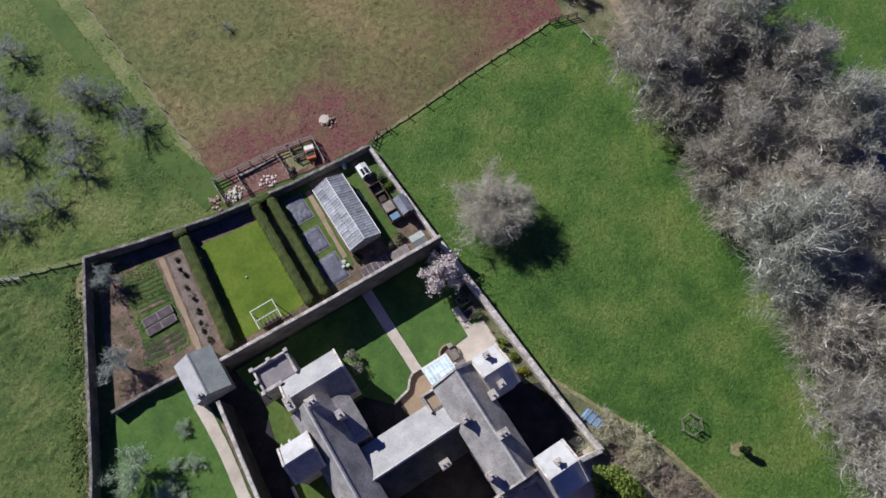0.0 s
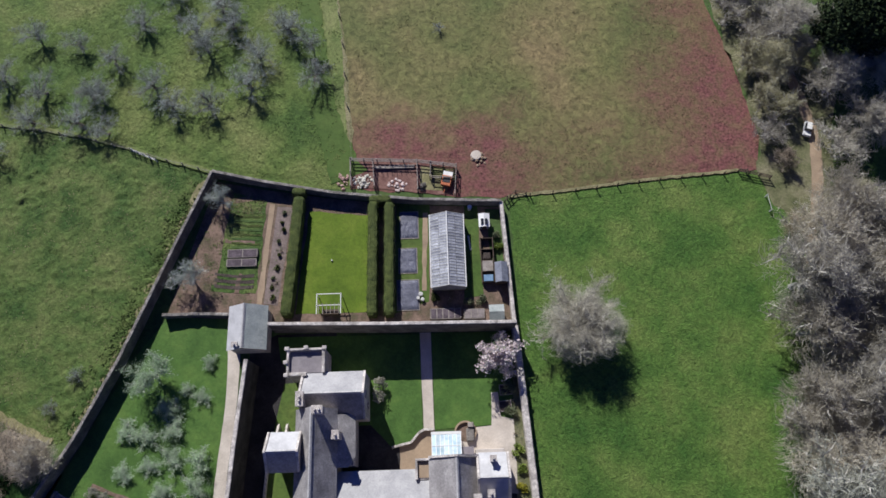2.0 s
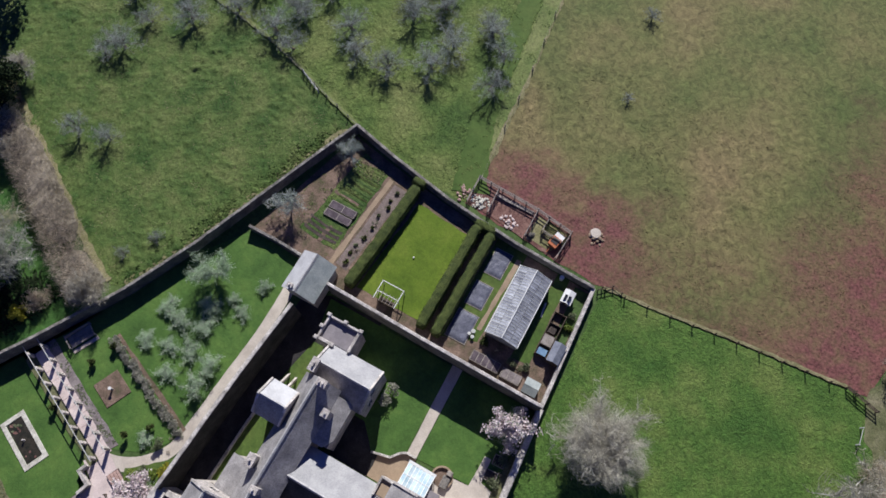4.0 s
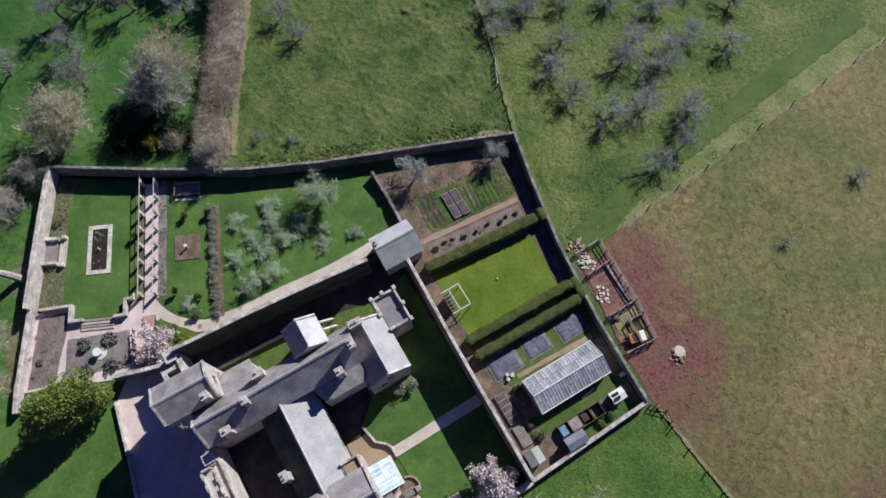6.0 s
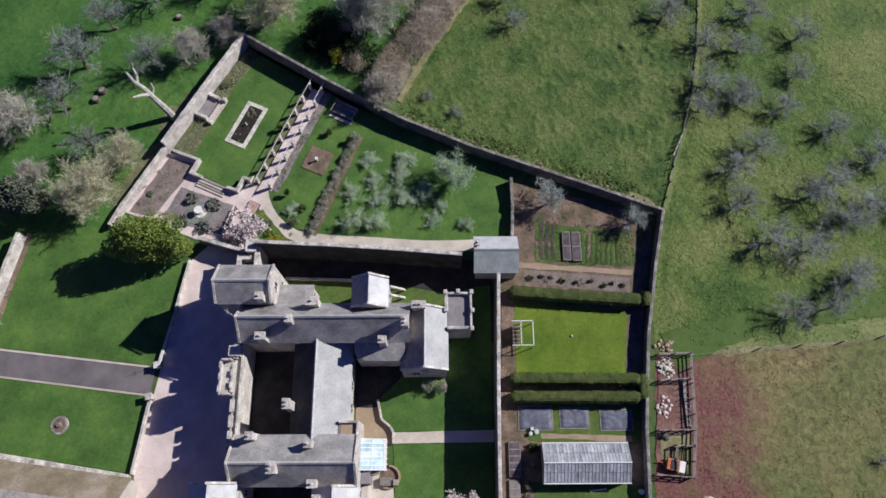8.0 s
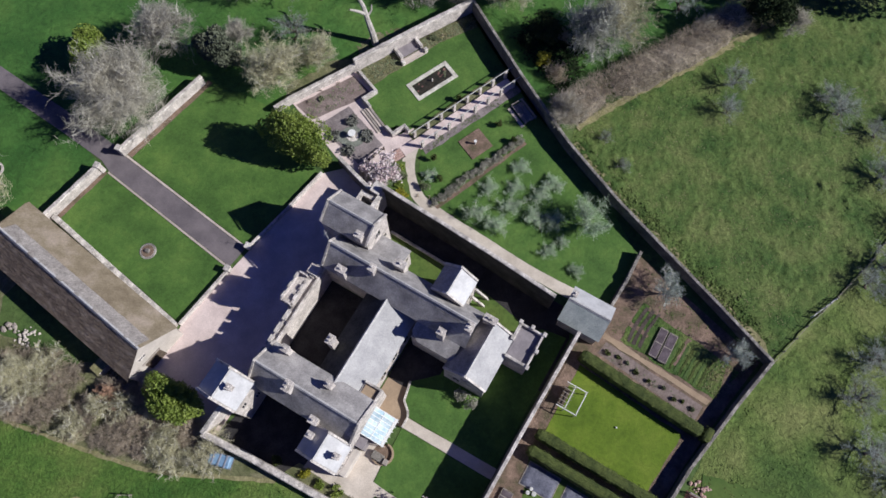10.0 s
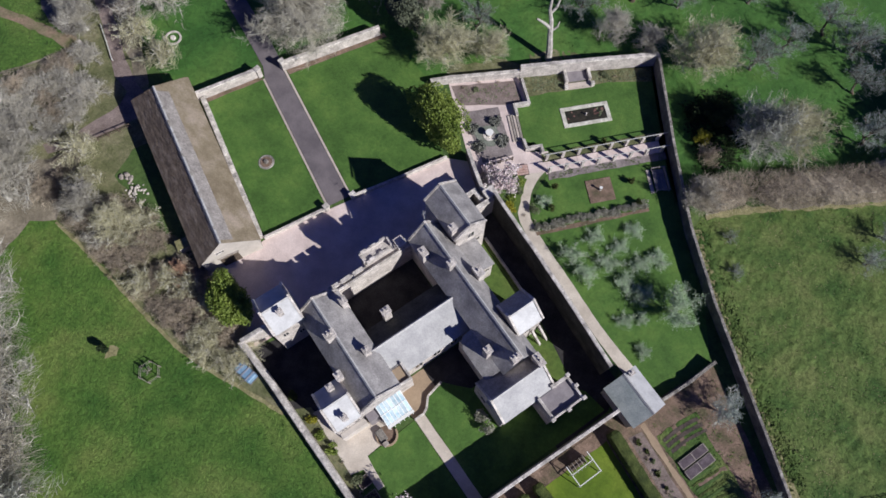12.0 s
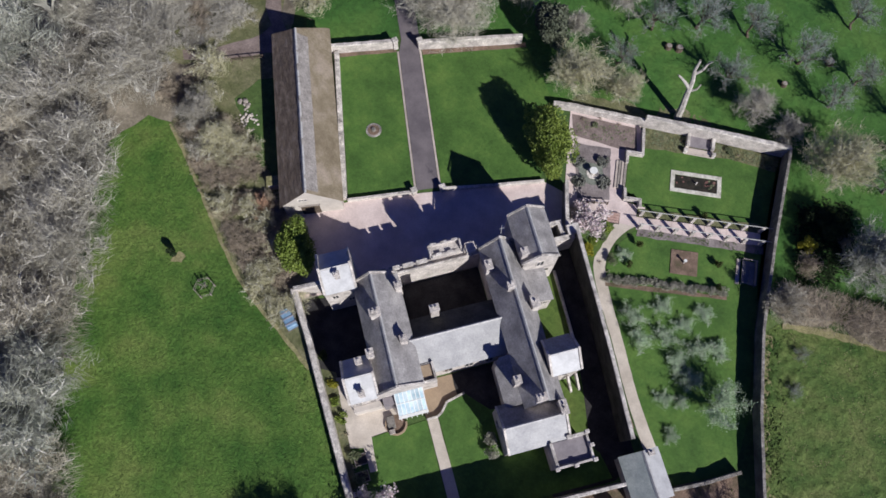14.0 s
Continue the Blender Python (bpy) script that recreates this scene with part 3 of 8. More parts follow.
def turf(name, pts, z, mat, label, amp, cell=0.4, lump=1.1, seed=0, patch=0.1):
    """Uneven turf: low hummocks over a piece of ground, as one sheet of stuff."""
    xs, ys = [p[0] for p in pts], [p[1] for p in pts]
    nx, ny = int((max(xs) - min(xs)) / cell), int((max(ys) - min(ys)) / cell)
    sides = list(zip(pts, pts[1:] + pts[:1]))
    ids, V, F = {}, [], []
    rise = {}
    for i in range(nx + 1):
        x = min(xs) + i * cell
        cross = sorted(ya + (yb - ya) * (x - xa) / (xb - xa) for (xa, ya), (xb, yb) in sides if (xa > x) != (xb > x))
        rise[i] = list(zip(cross[::2], cross[1::2]))
    for j in range(ny + 1):
        y = min(ys) + j * cell
        cuts = sorted(xa + (xb - xa) * (y - ya) / (yb - ya) for (xa, ya), (xb, yb) in sides if (ya > y) != (yb > y))
        for a, b in zip(cuts[::2], cuts[1::2]):
            for i in range(max(0, math.ceil((a - min(xs)) / cell)), min(nx, int((b - min(xs)) / cell)) + 1):
                x = min(xs) + i * cell
                p = Vector((x * 0.8 + y * 0.6, y * 0.8 - x * 0.6, seed))
                h = max(0.0, noise.noise(p * lump)) ** 1.3 * 1.5 + 0.55 * max(0.0, noise.noise(p * lump * 2.3 + Vector((7, 3, 1))))
                h *= 0.35 + max(0.0, 0.75 + 1.3 * noise.noise(p * patch))
                rim = min(x - a, b - x, *(min(y - c, d - y) for c, d in rise[i] if c <= y <= d), 1.5) / 1.5
                h = h * rim - 0.6 * (1 - rim) ** 2
                ids[i, j] = len(V)
                V.append((x + 0.3 * cell * noise.noise(p * 3), y + 0.3 * cell * noise.noise(p * 3 + Vector((5, 5, 5))), z + amp * h))
    for (i, j), k in ids.items():
        if (i + 1, j) in ids and (i, j + 1) in ids and (i + 1, j + 1) in ids:
            F.append((k, ids[i + 1, j], ids[i + 1, j + 1], ids[i, j + 1]))
    me = bpy.data.meshes.new(name)
    me.from_pydata(V, [], F)
    me.materials.append(mat)
    me.polygons.foreach_set("use_smooth", [True] * len(F))
    return tagged(new(name, me), label, "grass", kind="stuff")


def run_rows(pts, step):
    """Points and sideways mitres along a polyline."""
    P = [Vector((*p[:2], 0)) for p in pts]
    H = [p[2] for p in pts]
    out = []
    for i in range(len(P) - 1):
        d = P[i + 1] - P[i]
        k = max(1, int(d.length / step))
        for j in range(k + (i == len(P) - 2)):
            t = j / k
            out.append([P[i].lerp(P[i + 1], t), H[i] + (H[i + 1] - H[i]) * t, i, j == 0])
    rows = []
    for q, h, i, knee in out:
        d1 = (P[min(i + 1, len(P) - 1)] - P[min(i, len(P) - 2)]).normalized()
        d0 = (P[i] - P[i - 1]).normalized() if knee and i > 0 and i < len(P) - 1 else d1
        s = Vector((-(d0 + d1).y, (d0 + d1).x, 0)).normalized()
        k = 1 / max(0.5, s.dot(Vector((-d1.y, d1.x, 0))))
        rows.append((q, h, s, k))
    return rows


def wall_run(name, pts, thick, mat, label, cope=M["coping"], cope_w=0.16, rough=0.10, step=0.7, kind="structure"):
    """A rubble wall along points (x, y, height), with an uneven top, bulging faces and a course of coping."""
    bm, cb = bmesh.new(), bmesh.new()
    prev = None
    rows = run_rows(pts, step)
    for n_, (q, h, s, k) in enumerate(rows):
        top = h + rough * noise.noise(q * 0.9) + rough * 0.6 * noise.noise(q * 3.1)
        ring = []
        for side in (1, -1):
            for z in (0.0, top * 0.5, top):
                off = thick / 2 * k * (1.12 if z == 0 else 1) + 0.04 * noise.noise(Vector((q.x, q.y, z + side * 5)))
                ring.append(bm.verts.new((q.x + s.x * off * side, q.y + s.y * off * side, z)))
        if prev:
            a = prev
            b = ring
            for u, v in ((0, 1), (1, 2)):
                bm.faces.new((a[u], a[v], b[v], b[u]))
                bm.faces.new((a[u + 3], b[u + 3], b[v + 3], a[v + 3]))
            bm.faces.new((a[2], a[5], b[5], b[2]))
        if n_ in (0, len(rows) - 1):
            bm.faces.new((ring[0], ring[1], ring[2], ring[5], ring[4], ring[3]))
        prev = ring
    # coping stones, each its own length
    stones = []
    for (q0, h0, s0, k0), (q1, h1, s1, k1) in zip(rows, rows[1:]):
        w = thick / 2 + cope_w * 0.5
        z0 = h0 + rough * noise.noise(q0 * 0.9) + rough * 0.6 * noise.noise(q0 * 3.1)
        z1 = h1 + rough * noise.noise(q1 * 0.9) + rough * 0.6 * noise.noise(q1 * 3.1)
        g = 0.004 + 0.012 * rng.random()
        a0, a1 = q0.lerp(q1, g), q0.lerp(q1, 1 - g)
        lift = 0.035 * rng.random()
        cross = []
        for c, zz, s, k in ((a0, z0, s0, k0), (a1, z1, s1, k1)):
            cross.append([cb.verts.new((c.x + s.x * k * o, c.y + s.y * k * o, zz + e + lift)) for o, e in ((w, -0.02), (w * 0.75, cope_w), (-w * 0.75, cope_w), (-w, -0.02))])
        A, B = cross
        for i in range(4):
            j = (i + 1) % 4
            cb.faces.new((A[i], A[j], B[j], B[i]))
        cb.faces.new(A[::-1])
        cb.faces.new(B)
    ob = solid(name, bm, mat, label, "wall", kind=kind)
    part("coping", cb, cope, ob, "pale bleached coping stones")
    return ob


# ---- plants ----
def tubes(segs, name, mats, per=None):
    """One mesh from many tapered three- or five-sided shoots (a, b, ra, rb, sides)."""
    V, F = [], []
    rs = random.Random(len(segs))
    for a, b, ra, rb, n in segs:
        d = b - a
        u = d.orthogonal().normalized()
        w = d.normalized().cross(u)
        if n < 3:
            spin = rs.uniform(0, math.pi)
            u = u * math.cos(spin) + w * math.sin(spin)
        i0 = len(V)
        if n == 1:
            V += [a - u * ra, a + u * ra, b]
            F.append((i0, i0 + 1, i0 + 2))
            continue
        if n == 2:
            V += [a - u * ra, a + u * ra, b + u * rb, b - u * rb]
            F.append((i0, i0 + 1, i0 + 2, i0 + 3))
            continue
        for k in range(n):
            c = u * math.cos(2 * math.pi * k / n) + w * math.sin(2 * math.pi * k / n)
            V.append(a + c * ra)
        if rb < 0.004:
            V.append(b)
            for k in range(n):
                F.append((i0 + k, i0 + (k + 1) % n, i0 + n))
        else:
            for k in range(n):
                c = u * math.cos(2 * math.pi * k / n) + w * math.sin(2 * math.pi * k / n)
                V.append(b + c * rb)
            for k in range(n):
                F.append((i0 + k, i0 + (k + 1) % n, i0 + n + (k + 1) % n, i0 + n + k))
    me = bpy.data.meshes.new(name)
    me.from_pydata([tuple(v) for v in V], [], F)
    me.materials.append(mats)
    return me


def rand_dir(r, up=0.0):
    while True:
        v = Vector((r.uniform(-1, 1), r.uniform(-1, 1), r.uniform(-1, 1) + up))
        if 0.1 < v.length:
            return v.normalized()


def skeleton(seed, H, R, limbs, side, twigs, fine, tr, tw=0.035, base=0.22, droop=0.0, lean=0.0, spray=0):
    """Limbs, branches and twigs of a leafless tree: the woody shoots and the fine ones, and the tips."""
    r = random.Random(seed)
    wood, fines, tips = [], [], []
    p = Vector((0, 0, 0))
    trunk = [p]
    for i in range(4):
        p = p + Vector((r.uniform(-0.06, 0.06) * H + lean, r.uniform(-0.06, 0.06) * H, H * (0.11 if i < 3 else 0.14)))
        trunk.append(p)
    for i in range(4):
        wood.append((trunk[i], trunk[i + 1], tr * (1.25 if i == 0 else 1 - 0.12 * i), tr * (1 - 0.12 * (i + 1)), 6))
    for l in range(limbs):
        t = r.uniform(base / 0.47, 1.0) * 3.999
        o = trunk[int(t)].lerp(trunk[int(t) + 1], t % 1)
        az = 2 * math.pi * (l + r.uniform(-0.4, 0.4)) / limbs * 2.4
        high = r.random() ** 0.8
        end = Vector((math.cos(az) * R * math.cos(high * 1.45) * r.uniform(0.75, 1.08), math.sin(az) * R * math.cos(high * 1.45) * r.uniform(0.75, 1.08),
                      H * (0.42 + 0.58 * math.sin(high * 1.45)) * r.uniform(0.88, 1.04)))
        path = [o]
        for i in range(1, 6):
            t2 = i / 5
            q = o.lerp(end, t2) + Vector((0, 0, math.sin(t2 * math.pi) * H * 0.06 - droop * t2 * t2 * H)) + rand_dir(r) * R * 0.05
            path.append(q)
        for i in range(5):
            ra = tr * 0.5 * (1 - i / 5.6)
            wood.append((path[i], path[i + 1], ra, tr * 0.5 * (1 - (i + 1) / 5.6), 4))
            if i == 0:
                continue
            for _ in range(side):
                b0 = path[i].lerp(path[i + 1], r.random())
                out = (path[i + 1] - path[i]).normalized()
                d = (out * 0.5 + rand_dir(r, 0.35) * 0.9).normalized()
                L = R * r.uniform(0.22, 0.42)
                b1 = b0 + d * L * 0.5 + rand_dir(r) * L * 0.08
                b2 = b1 + (d + rand_dir(r, 0.15) * 0.5).normalized() * L * 0.5
                wood.append((b0, b1, max(tw * 2.0, ra * 0.5), tw * 1.7, 2))
                wood.append((b1, b2, tw * 1.9, 0.0, 1))
                for a, b in ((b0, b1), (b1, b2)):
                    for _ in range(twigs):
                        c0 = a.lerp(b, r.random())
                        e = ((b - a).normalized() * 0.6 + rand_dir(r, 0.2)).normalized()
                        l3 = R * r.uniform(0.09, 0.2)
                        c1 = c0 + e * l3
                        fines.append((c0, c1, tw * 1.2, 0.0, 1))
                        for _ in range(fine):
                            f0 = c0.lerp(c1, r.random())
                            f1 = f0 + (e * 0.5 + rand_dir(r, 0.1)).normalized() * l3 * r.uniform(0.5, 0.9)
                            fines.append((f0, f1, tw * 0.8, 0.0, 1))
                            tips.append(f1)
                        tips.append(c1)
    # outer spray: the fine twigs that round the crown off
    for _ in range(spray):
        d = rand_dir(r, 0.55)
        lump = 0.86 + 0.22 * noise.noise(d * 2.3 + Vector((seed * 3.7, 0, 0))) + 0.12 * noise.noise(d * 6.1)
        k = lump * r.uniform(0.55, 1.0) ** 0.6
        p = Vector((d.x * R * k, d.y * R * k, H * 0.46 + d.z * H * (0.54 if d.z > 0 else 0.26) * k))
        if noise.noise(p * 0.55 + Vector((seed, 0, 0))) < -0.12:
            continue
        q = p * 0.42
        sway = Vector((noise.noise(q), noise.noise(q + Vector((31, 0, 0))), noise.noise(q + Vector((0, 47, 0)))))
        e = (Vector((d.x, d.y, d.z + 0.2)) + sway * 1.5 + rand_dir(r) * 0.28).normalized()
        L = min(2.6, R * r.uniform(0.14, 0.36))
        fines.append((p - e * L * 0.5, p + e * L * 0.5, tw * r.uniform(0.5, 1.0), 0.0, 1))
    return wood, fines, tips


def cards(points, size, mat, name, seed=1, flat=0.0):
    """Small folded leaves or petals at points, as one mesh."""
    r = random.Random(seed)
    V, F = [], []
    for p in points:
        s = size * r.uniform(0.6, 1.3)
        u = rand_dir(r)
        n = rand_dir(r, flat)
        w = n.cross(u)
        if w.length < 0.1:
            continue
        w = w.normalized()
        u = w.cross(n).normalized()
        i = len(V)
        V += [p - u * s, p + w * s * 0.55 + n * s * 0.15, p + u * s, p - w * s * 0.55 + n * s * 0.15]
        F.append((i, i + 1, i + 2))
        F.append((i, i + 2, i + 3))
    me = bpy.data.meshes.new(name)
    me.from_pydata([tuple(v) for v in V], [], F)
    me.materials.append(mat)
    return me


def crown_points(seed, n, rx, ry, rz, zc, lobes=9, fill=0.25):
    """Points in lobed clumps over an uneven crown."""
    r = random.Random(seed)
    cl = []
    for _ in range(lobes):
        d = rand_dir(r, 0.25)
        k = r.uniform(0.45, 0.85)
        cl.append((Vector((d.x * rx * k, d.y * ry * k, zc + d.z * rz * k)), r.uniform(0.32, 0.5)))
    out = []
    while len(out) < n:
        c, s = r.choice(cl)
        d = rand_dir(r)
        k = 1 if r.random() > fill else r.random() ** 0.4
        p = c + Vector((d.x * rx, d.y * ry, d.z * rz)) * s * k * (1 + 0.25 * noise.noise(d * 3 + c))
        if p.z > 0.15:
            out.append(p + rand_dir(r) * 0.12)
    return out


KINDS = {}


def bare_kind(key, seed, H, R, limbs, side, twigs, fine, tr, bark, twig, tw=0.035, **kw):
    wood, fines, tips = skeleton(seed, H, R, limbs, side, twigs, fine, tr, tw, **kw)
    KINDS[key] = (tubes(wood, "trunk", M[bark]), tubes(fines, "crown", M[twig]), tips)


def plant(name, parts, m, label, category, group=""):
    """A tree or shrub of named finished meshes."""
    ob = thing(name, m, label, category, group)
    for n, me in parts:
        part(n, me, None, ob)
    return ob


def place(x, y, s=1.0, turn=None, zs=1.0):
    a = rng.uniform(0, 6.28) if turn is None else turn
    return Matrix.Translation((x, y, 0)) @ Matrix.Rotation(a, 4, "Z") @ Matrix.Diagonal((s, s, s * zs, 1))


# ---- the lie of the land ----
bm = bmesh.new()
bmesh.ops.create_grid(bm, x_segments=40, y_segments=40, size=900)
ground = solid("ground", bm, M["grass"], "green spring meadow grass reaching the distance", "ground", kind="structure")

FIELD = [(-20.2, -42.9), (-31.2, -43.6), (-41.3, -44.6), (-51.5, -45.4), (-60.5, -46.2), (-62, -52), (-60, -66), (-56, -84), (-60, -130), (11, -130), (9.5, -113), (7.2, -82), (5.6, -72), (3.9, -51), (4.3, -45), (-19, -42.6)]
sheet("field", FIELD, 0.03, M["field"], "grazed field worn to red mud near the wall", "field", wander=0.25)
sheet("orchard_meadow", [(9.5, -113), (7.2, -82), (5.6, -72), (3.9, -51), (4.3, -45.2), (11, -45), (18, -46.4), (26, -48.4), (34, -51), (40, -53.2), (48, -55.6), (60, -58), (110, -62), (110, -130), (11, -130)], 0.02, M["grass_o"], "pale rough grass of the old orchard", "meadow", wander=0.3)
ribbon("mown_track", [(4.5, -47), (7, -54), (9, -62), (10.6, -72), (13, -90), (15.5, -112)], [6, 4.2, 3.8, 3.6, 3.6, 3.6], 0.1, M["mown"], "darker mown grass track along the field hedge", "track", wander=0.6)
sheet("east_meadow", [(26, -48.4), (34, -51), (40, -53.2), (48, -55.6), (60, -58), (110, -62), (110, -32), (75, -20.5), (60, -14.2), (45, -7.4), (41.8, -8.4), (36.8, -18.8), (31, -33)], 0.02, M["grass_e"], "tussocky green meadow outside the garden wall", "meadow", wander=0.2)
sheet("west_pasture", [(-20.8, -42.6), (-31.2, -43.4), (-41.3, -44.4), (-51.5, -45.2), (-60.5, -46), (-66, -40), (-64.5, -22), (-61, -6), (-59, 8), (-55, 22), (-51, 36), (-47, 47), (-40, 50.5), (-36.6, 48.3), (-35, 41.6), (-31.4, 24.4), (-29, 16.7), (-24.7, 8), (-21.9, 2), (-21.3, -8), (-20.8, -22)], 0.02, M["grass_w"], "bright green grazed pasture beside the castle", "pasture", wander=0.25)
sheet("parkland", [(57.2, 17.6), (49, 3.6), (44.5, -5.8), (60, -13), (75, -19.5), (110, -31), (110, 110), (8, 110), (5, 62), (5.6, 52.2), (22, 49), (24, 36), (37.2, 29.2)], 0.02, M["grass_n"], "deep green parkland grass under scattered trees", "grass", wander=0.2)
sheet("front_grass", [(4.2, 59), (1.8, 53), (-9.2, 55), (-12, 60), (-10, 75), (-2, 90), (12, 86)], 0.02, M["grass_n"], "green grass beside the drive", "grass", wander=0.2)
sheet("woodland_floor", [(-66, -42), (-45, -30), (-38, 10), (-34, 45), (-22, 58), (-14, 62), (-10, 75), (-2, 92), (-20, 120), (-130, 120), (-130, -60), (-100, -50), (-80, -36)], 0.012, M["litter"], "brown leaf litter under the bare wood", "woodland floor", wander=0.1, step=4.0)
sheet("scrub_floor", [(-36.6, 48.3), (-35, 41.6), (-31.4, 24.4), (-29, 16.7), (-24.7, 8), (-21.9, 2), (-21.6, 13.8), (-23, 18), (-21, 28), (-16.5, 57.5), (-14, 62), (-25, 60), (-33, 52)], 0.016, M["scrubfloor"], "dry grass and bramble litter under scrub", "scrub floor", wander=0.3)
sheet("lane", [(-60.5, -46), (-62, -40), (-69, -34), (-72, -44), (-76, -60), (-70, -75), (-60, -100), (-57, -84), (-60, -66), (-62, -52)], 0.03, M["scrubfloor"], "dry verge of a hedged lane", "verge", wander=0.5)
ribbon("lane_track", [(-66, -30), (-70, -45), (-70.5, -56), (-67, -72), (-62, -92)], 1.8, 0.05, M["gravel_tan"], "stony lane between hedges", "lane", wander=0.3)
sheet("track_barn", [(-16.0, 56.8), (-19.5, 57.4), (-22.7, 57.4), (-26.5, 57.6), (-29.2, 58.2), (-33, 59.5), (-33, 61.5), (-28.8, 60.4), (-26.1, 60.6), (-23.1, 60.8), (-19.6, 61.2), (-17.6, 62.6), (-17.8, 64.4), (-18.0, 66.5), (-17.3, 69.1), (-15.7, 75.1), (-14.5, 80.5), (-13, 95), (-10.5, 95), (-12.5, 79.6), (-13.6, 73.6), (-15.1, 68.5), (-15.6, 64.1), (-15.2, 60)], 0.035, M["mauve_track"], "damp mauve-brown track round the barn end", "track", wander=0.2)
sheet("brush_floor", [(-16, 57.2), (-30, 58), (-38, 60), (-40, 76), (-33.4, 77.6), (-28, 76.4), (-20.3, 75.6), (-18, 84), (-12, 84), (-13, 76), (-15, 66)], 0.018, M["scrubfloor"], "dry grass and litter among low scrub", "scrub floor", wander=0.4)
sheet("barn_yard", [(-17.2, 52), (-21.5, 52.6), (-26, 50), (-24, 37), (-21.2, 33)], 0.04, M["grass"], "rough grass yard beside the barn", "yard", wander=0.3)
sheet("far_field", [(-60, 108), (-17, 108), (-19.5, 92), (-21.8, 87.5), (-22.5, 82.6), (-20.3, 76), (-28, 76.8), (-33.4, 78), (-60, 84), (-90, 95)], 0.03, M["grass_w"], "far green field beyond the scrub", "field", wander=0.4)
ribbon("field_rut", [(-31, 95), (-28.5, 89.4), (-24.9, 83.4), (-20.7, 75.6)], [1.2, 1.5, 1.8, 2.4], 0.06, M["rut"], "red earth rut across the far field", "track", wander=0.5)
sheet("far_pasture", [(-93, 10), (-91, -6), (-89.5, -18), (-85, -28), (-79, -37), (-78, -45), (-90, -70), (-140, -80), (-140, 20)], 0.02, M["grass_w"], "green field behind the wood", "field", wander=0.4)

turf("meadow_turf", [(27, -48.4), (34, -50.8), (48, -55.4), (60, -57.8), (92, -60), (92, -33), (75, -21.5), (60, -15.2), (46, -8.4), (42, -9.4), (37, -19.6), (31.4, -34)], 0.06, M["grass_e"], "hummocky tussocks of the east meadow", 0.24, 0.36, 1.0, 3)
turf("orchard_turf", [(16.6, -100), (14.6, -90), (12.2, -72), (10.8, -62), (9.4, -54), (9.6, -46.4), (11, -45.9), (26, -49.2), (40, -54), (48, -56.2), (70, -60), (70, -100)], 0.06, M["grass_o"], "uneven grass of the old orchard", 0.13, 0.55, 0.8, 5)
turf("pasture_turf", [(-21.6, -43), (-31.2, -43.9), (-41.3, -44.9), (-59, -46), (-62, -30), (-58, -6), (-56, 10), (-50, 30), (-45, 46), (-39, 48), (-36.4, 41.6), (-32.6, 24.4), (-30, 16.7), (-25.8, 8), (-22.9, 2), (-22.2, -8), (-21.6, -22)], 0.06, M["grass_w"], "uneven grazed turf of the pasture", 0.11, 0.5, 0.9, 9)
turf("poached_mud", [(3.4, -50.6), (-13, -49.4), (-13.4, -44.2), (-31.2, -44.6), (-58, -46.8), (-57.5, -70), (-55, -80), (4, -80)], 0.06, M["field"], "hoof-poached earth and thin grass of the field", 0.10, 0.5, 1.5, 13, 0.07)
turf("park_turf", [(58, 17), (50, 3.6), (45.5, -4.6), (60, -12), (75, -19), (95, -27), (95, 45), (30, 60), (27, 48), (38, 30)], 0.06, M["grass_n"], "uneven parkland turf", 0.12, 0.55, 0.9, 17)

# gardens
sheet("kitchen_garden_soil", [(-19, -41.2), (-5, -42), (7, -43.4), (18, -45.4), (25.4, -47), (31.3, -25.4), (15, -22.6), (-19.8, -22)], 0.02, M["earth"], "red-brown soil of the walled kitchen garden", "garden soil")
sheet("kitchen_lawn", [(10.6, -41.4), (1.2, -40.5), (1.6, -25.0), (12.2, -25.0)], 0.045, M["lawn_k"], "bright mown lawn between yew hedges", "lawn", wander=0.12)
sheet("greenhouse_grass", [(-3.0, -42.3), (-8.2, -42), (-7.7, -26.3), (-2.5, -24.6)], 0.04, M["track"], "grass round the sheeted beds", "grass", wander=0.12)
sheet("greenhouse_side_grass", [(-13.6, -41.5), (-15.6, -41.4), (-15.9, -27), (-13.0, -26.6)], 0.04, M["track"], "grass strip beside the greenhouse", "grass", wander=0.15)
sheet("shed_grass", [(-16.8, -40.9), (-19, -40.8), (-19.3, -32), (-17.5, -32)], 0.04, M["grass"], "rough grass by the sheds", "grass", wander=0.15)
sheet("vegetable_plot", [(22.5, -45), (17.2, -43.3), (18.3, -28.4), (25, -29)], 0.04, M["grass_e"], "weedy green vegetable plot", "vegetable plot", wander=0.25, step=0.9)
sheet("herb_border", [(15.6, -42.4), (13.2, -42.2), (14.9, -26.4), (17.0, -26.8)], 0.045, M["mauve_track"], "dark dug border beside the hedge", "border", wander=0.1)
sheet("kitchen_path", [(16.8, -43), (16.0, -42.8), (17.3, -26), (18.1, -26)], 0.05, M["gravel_tan"], "trodden earth path", "path", wander=0.1)
sheet("orchard_garden", [(20.6, 11), (22.4, 5.6), (25.5, 9.8), (30, 11.8), (47.4, 4), (41, -8), (35.6, -19), (31, -25.2), (21.6, -24.6), (21.2, -19)], 0.02, M["lawn"], "green grass of the garden orchard", "lawn")
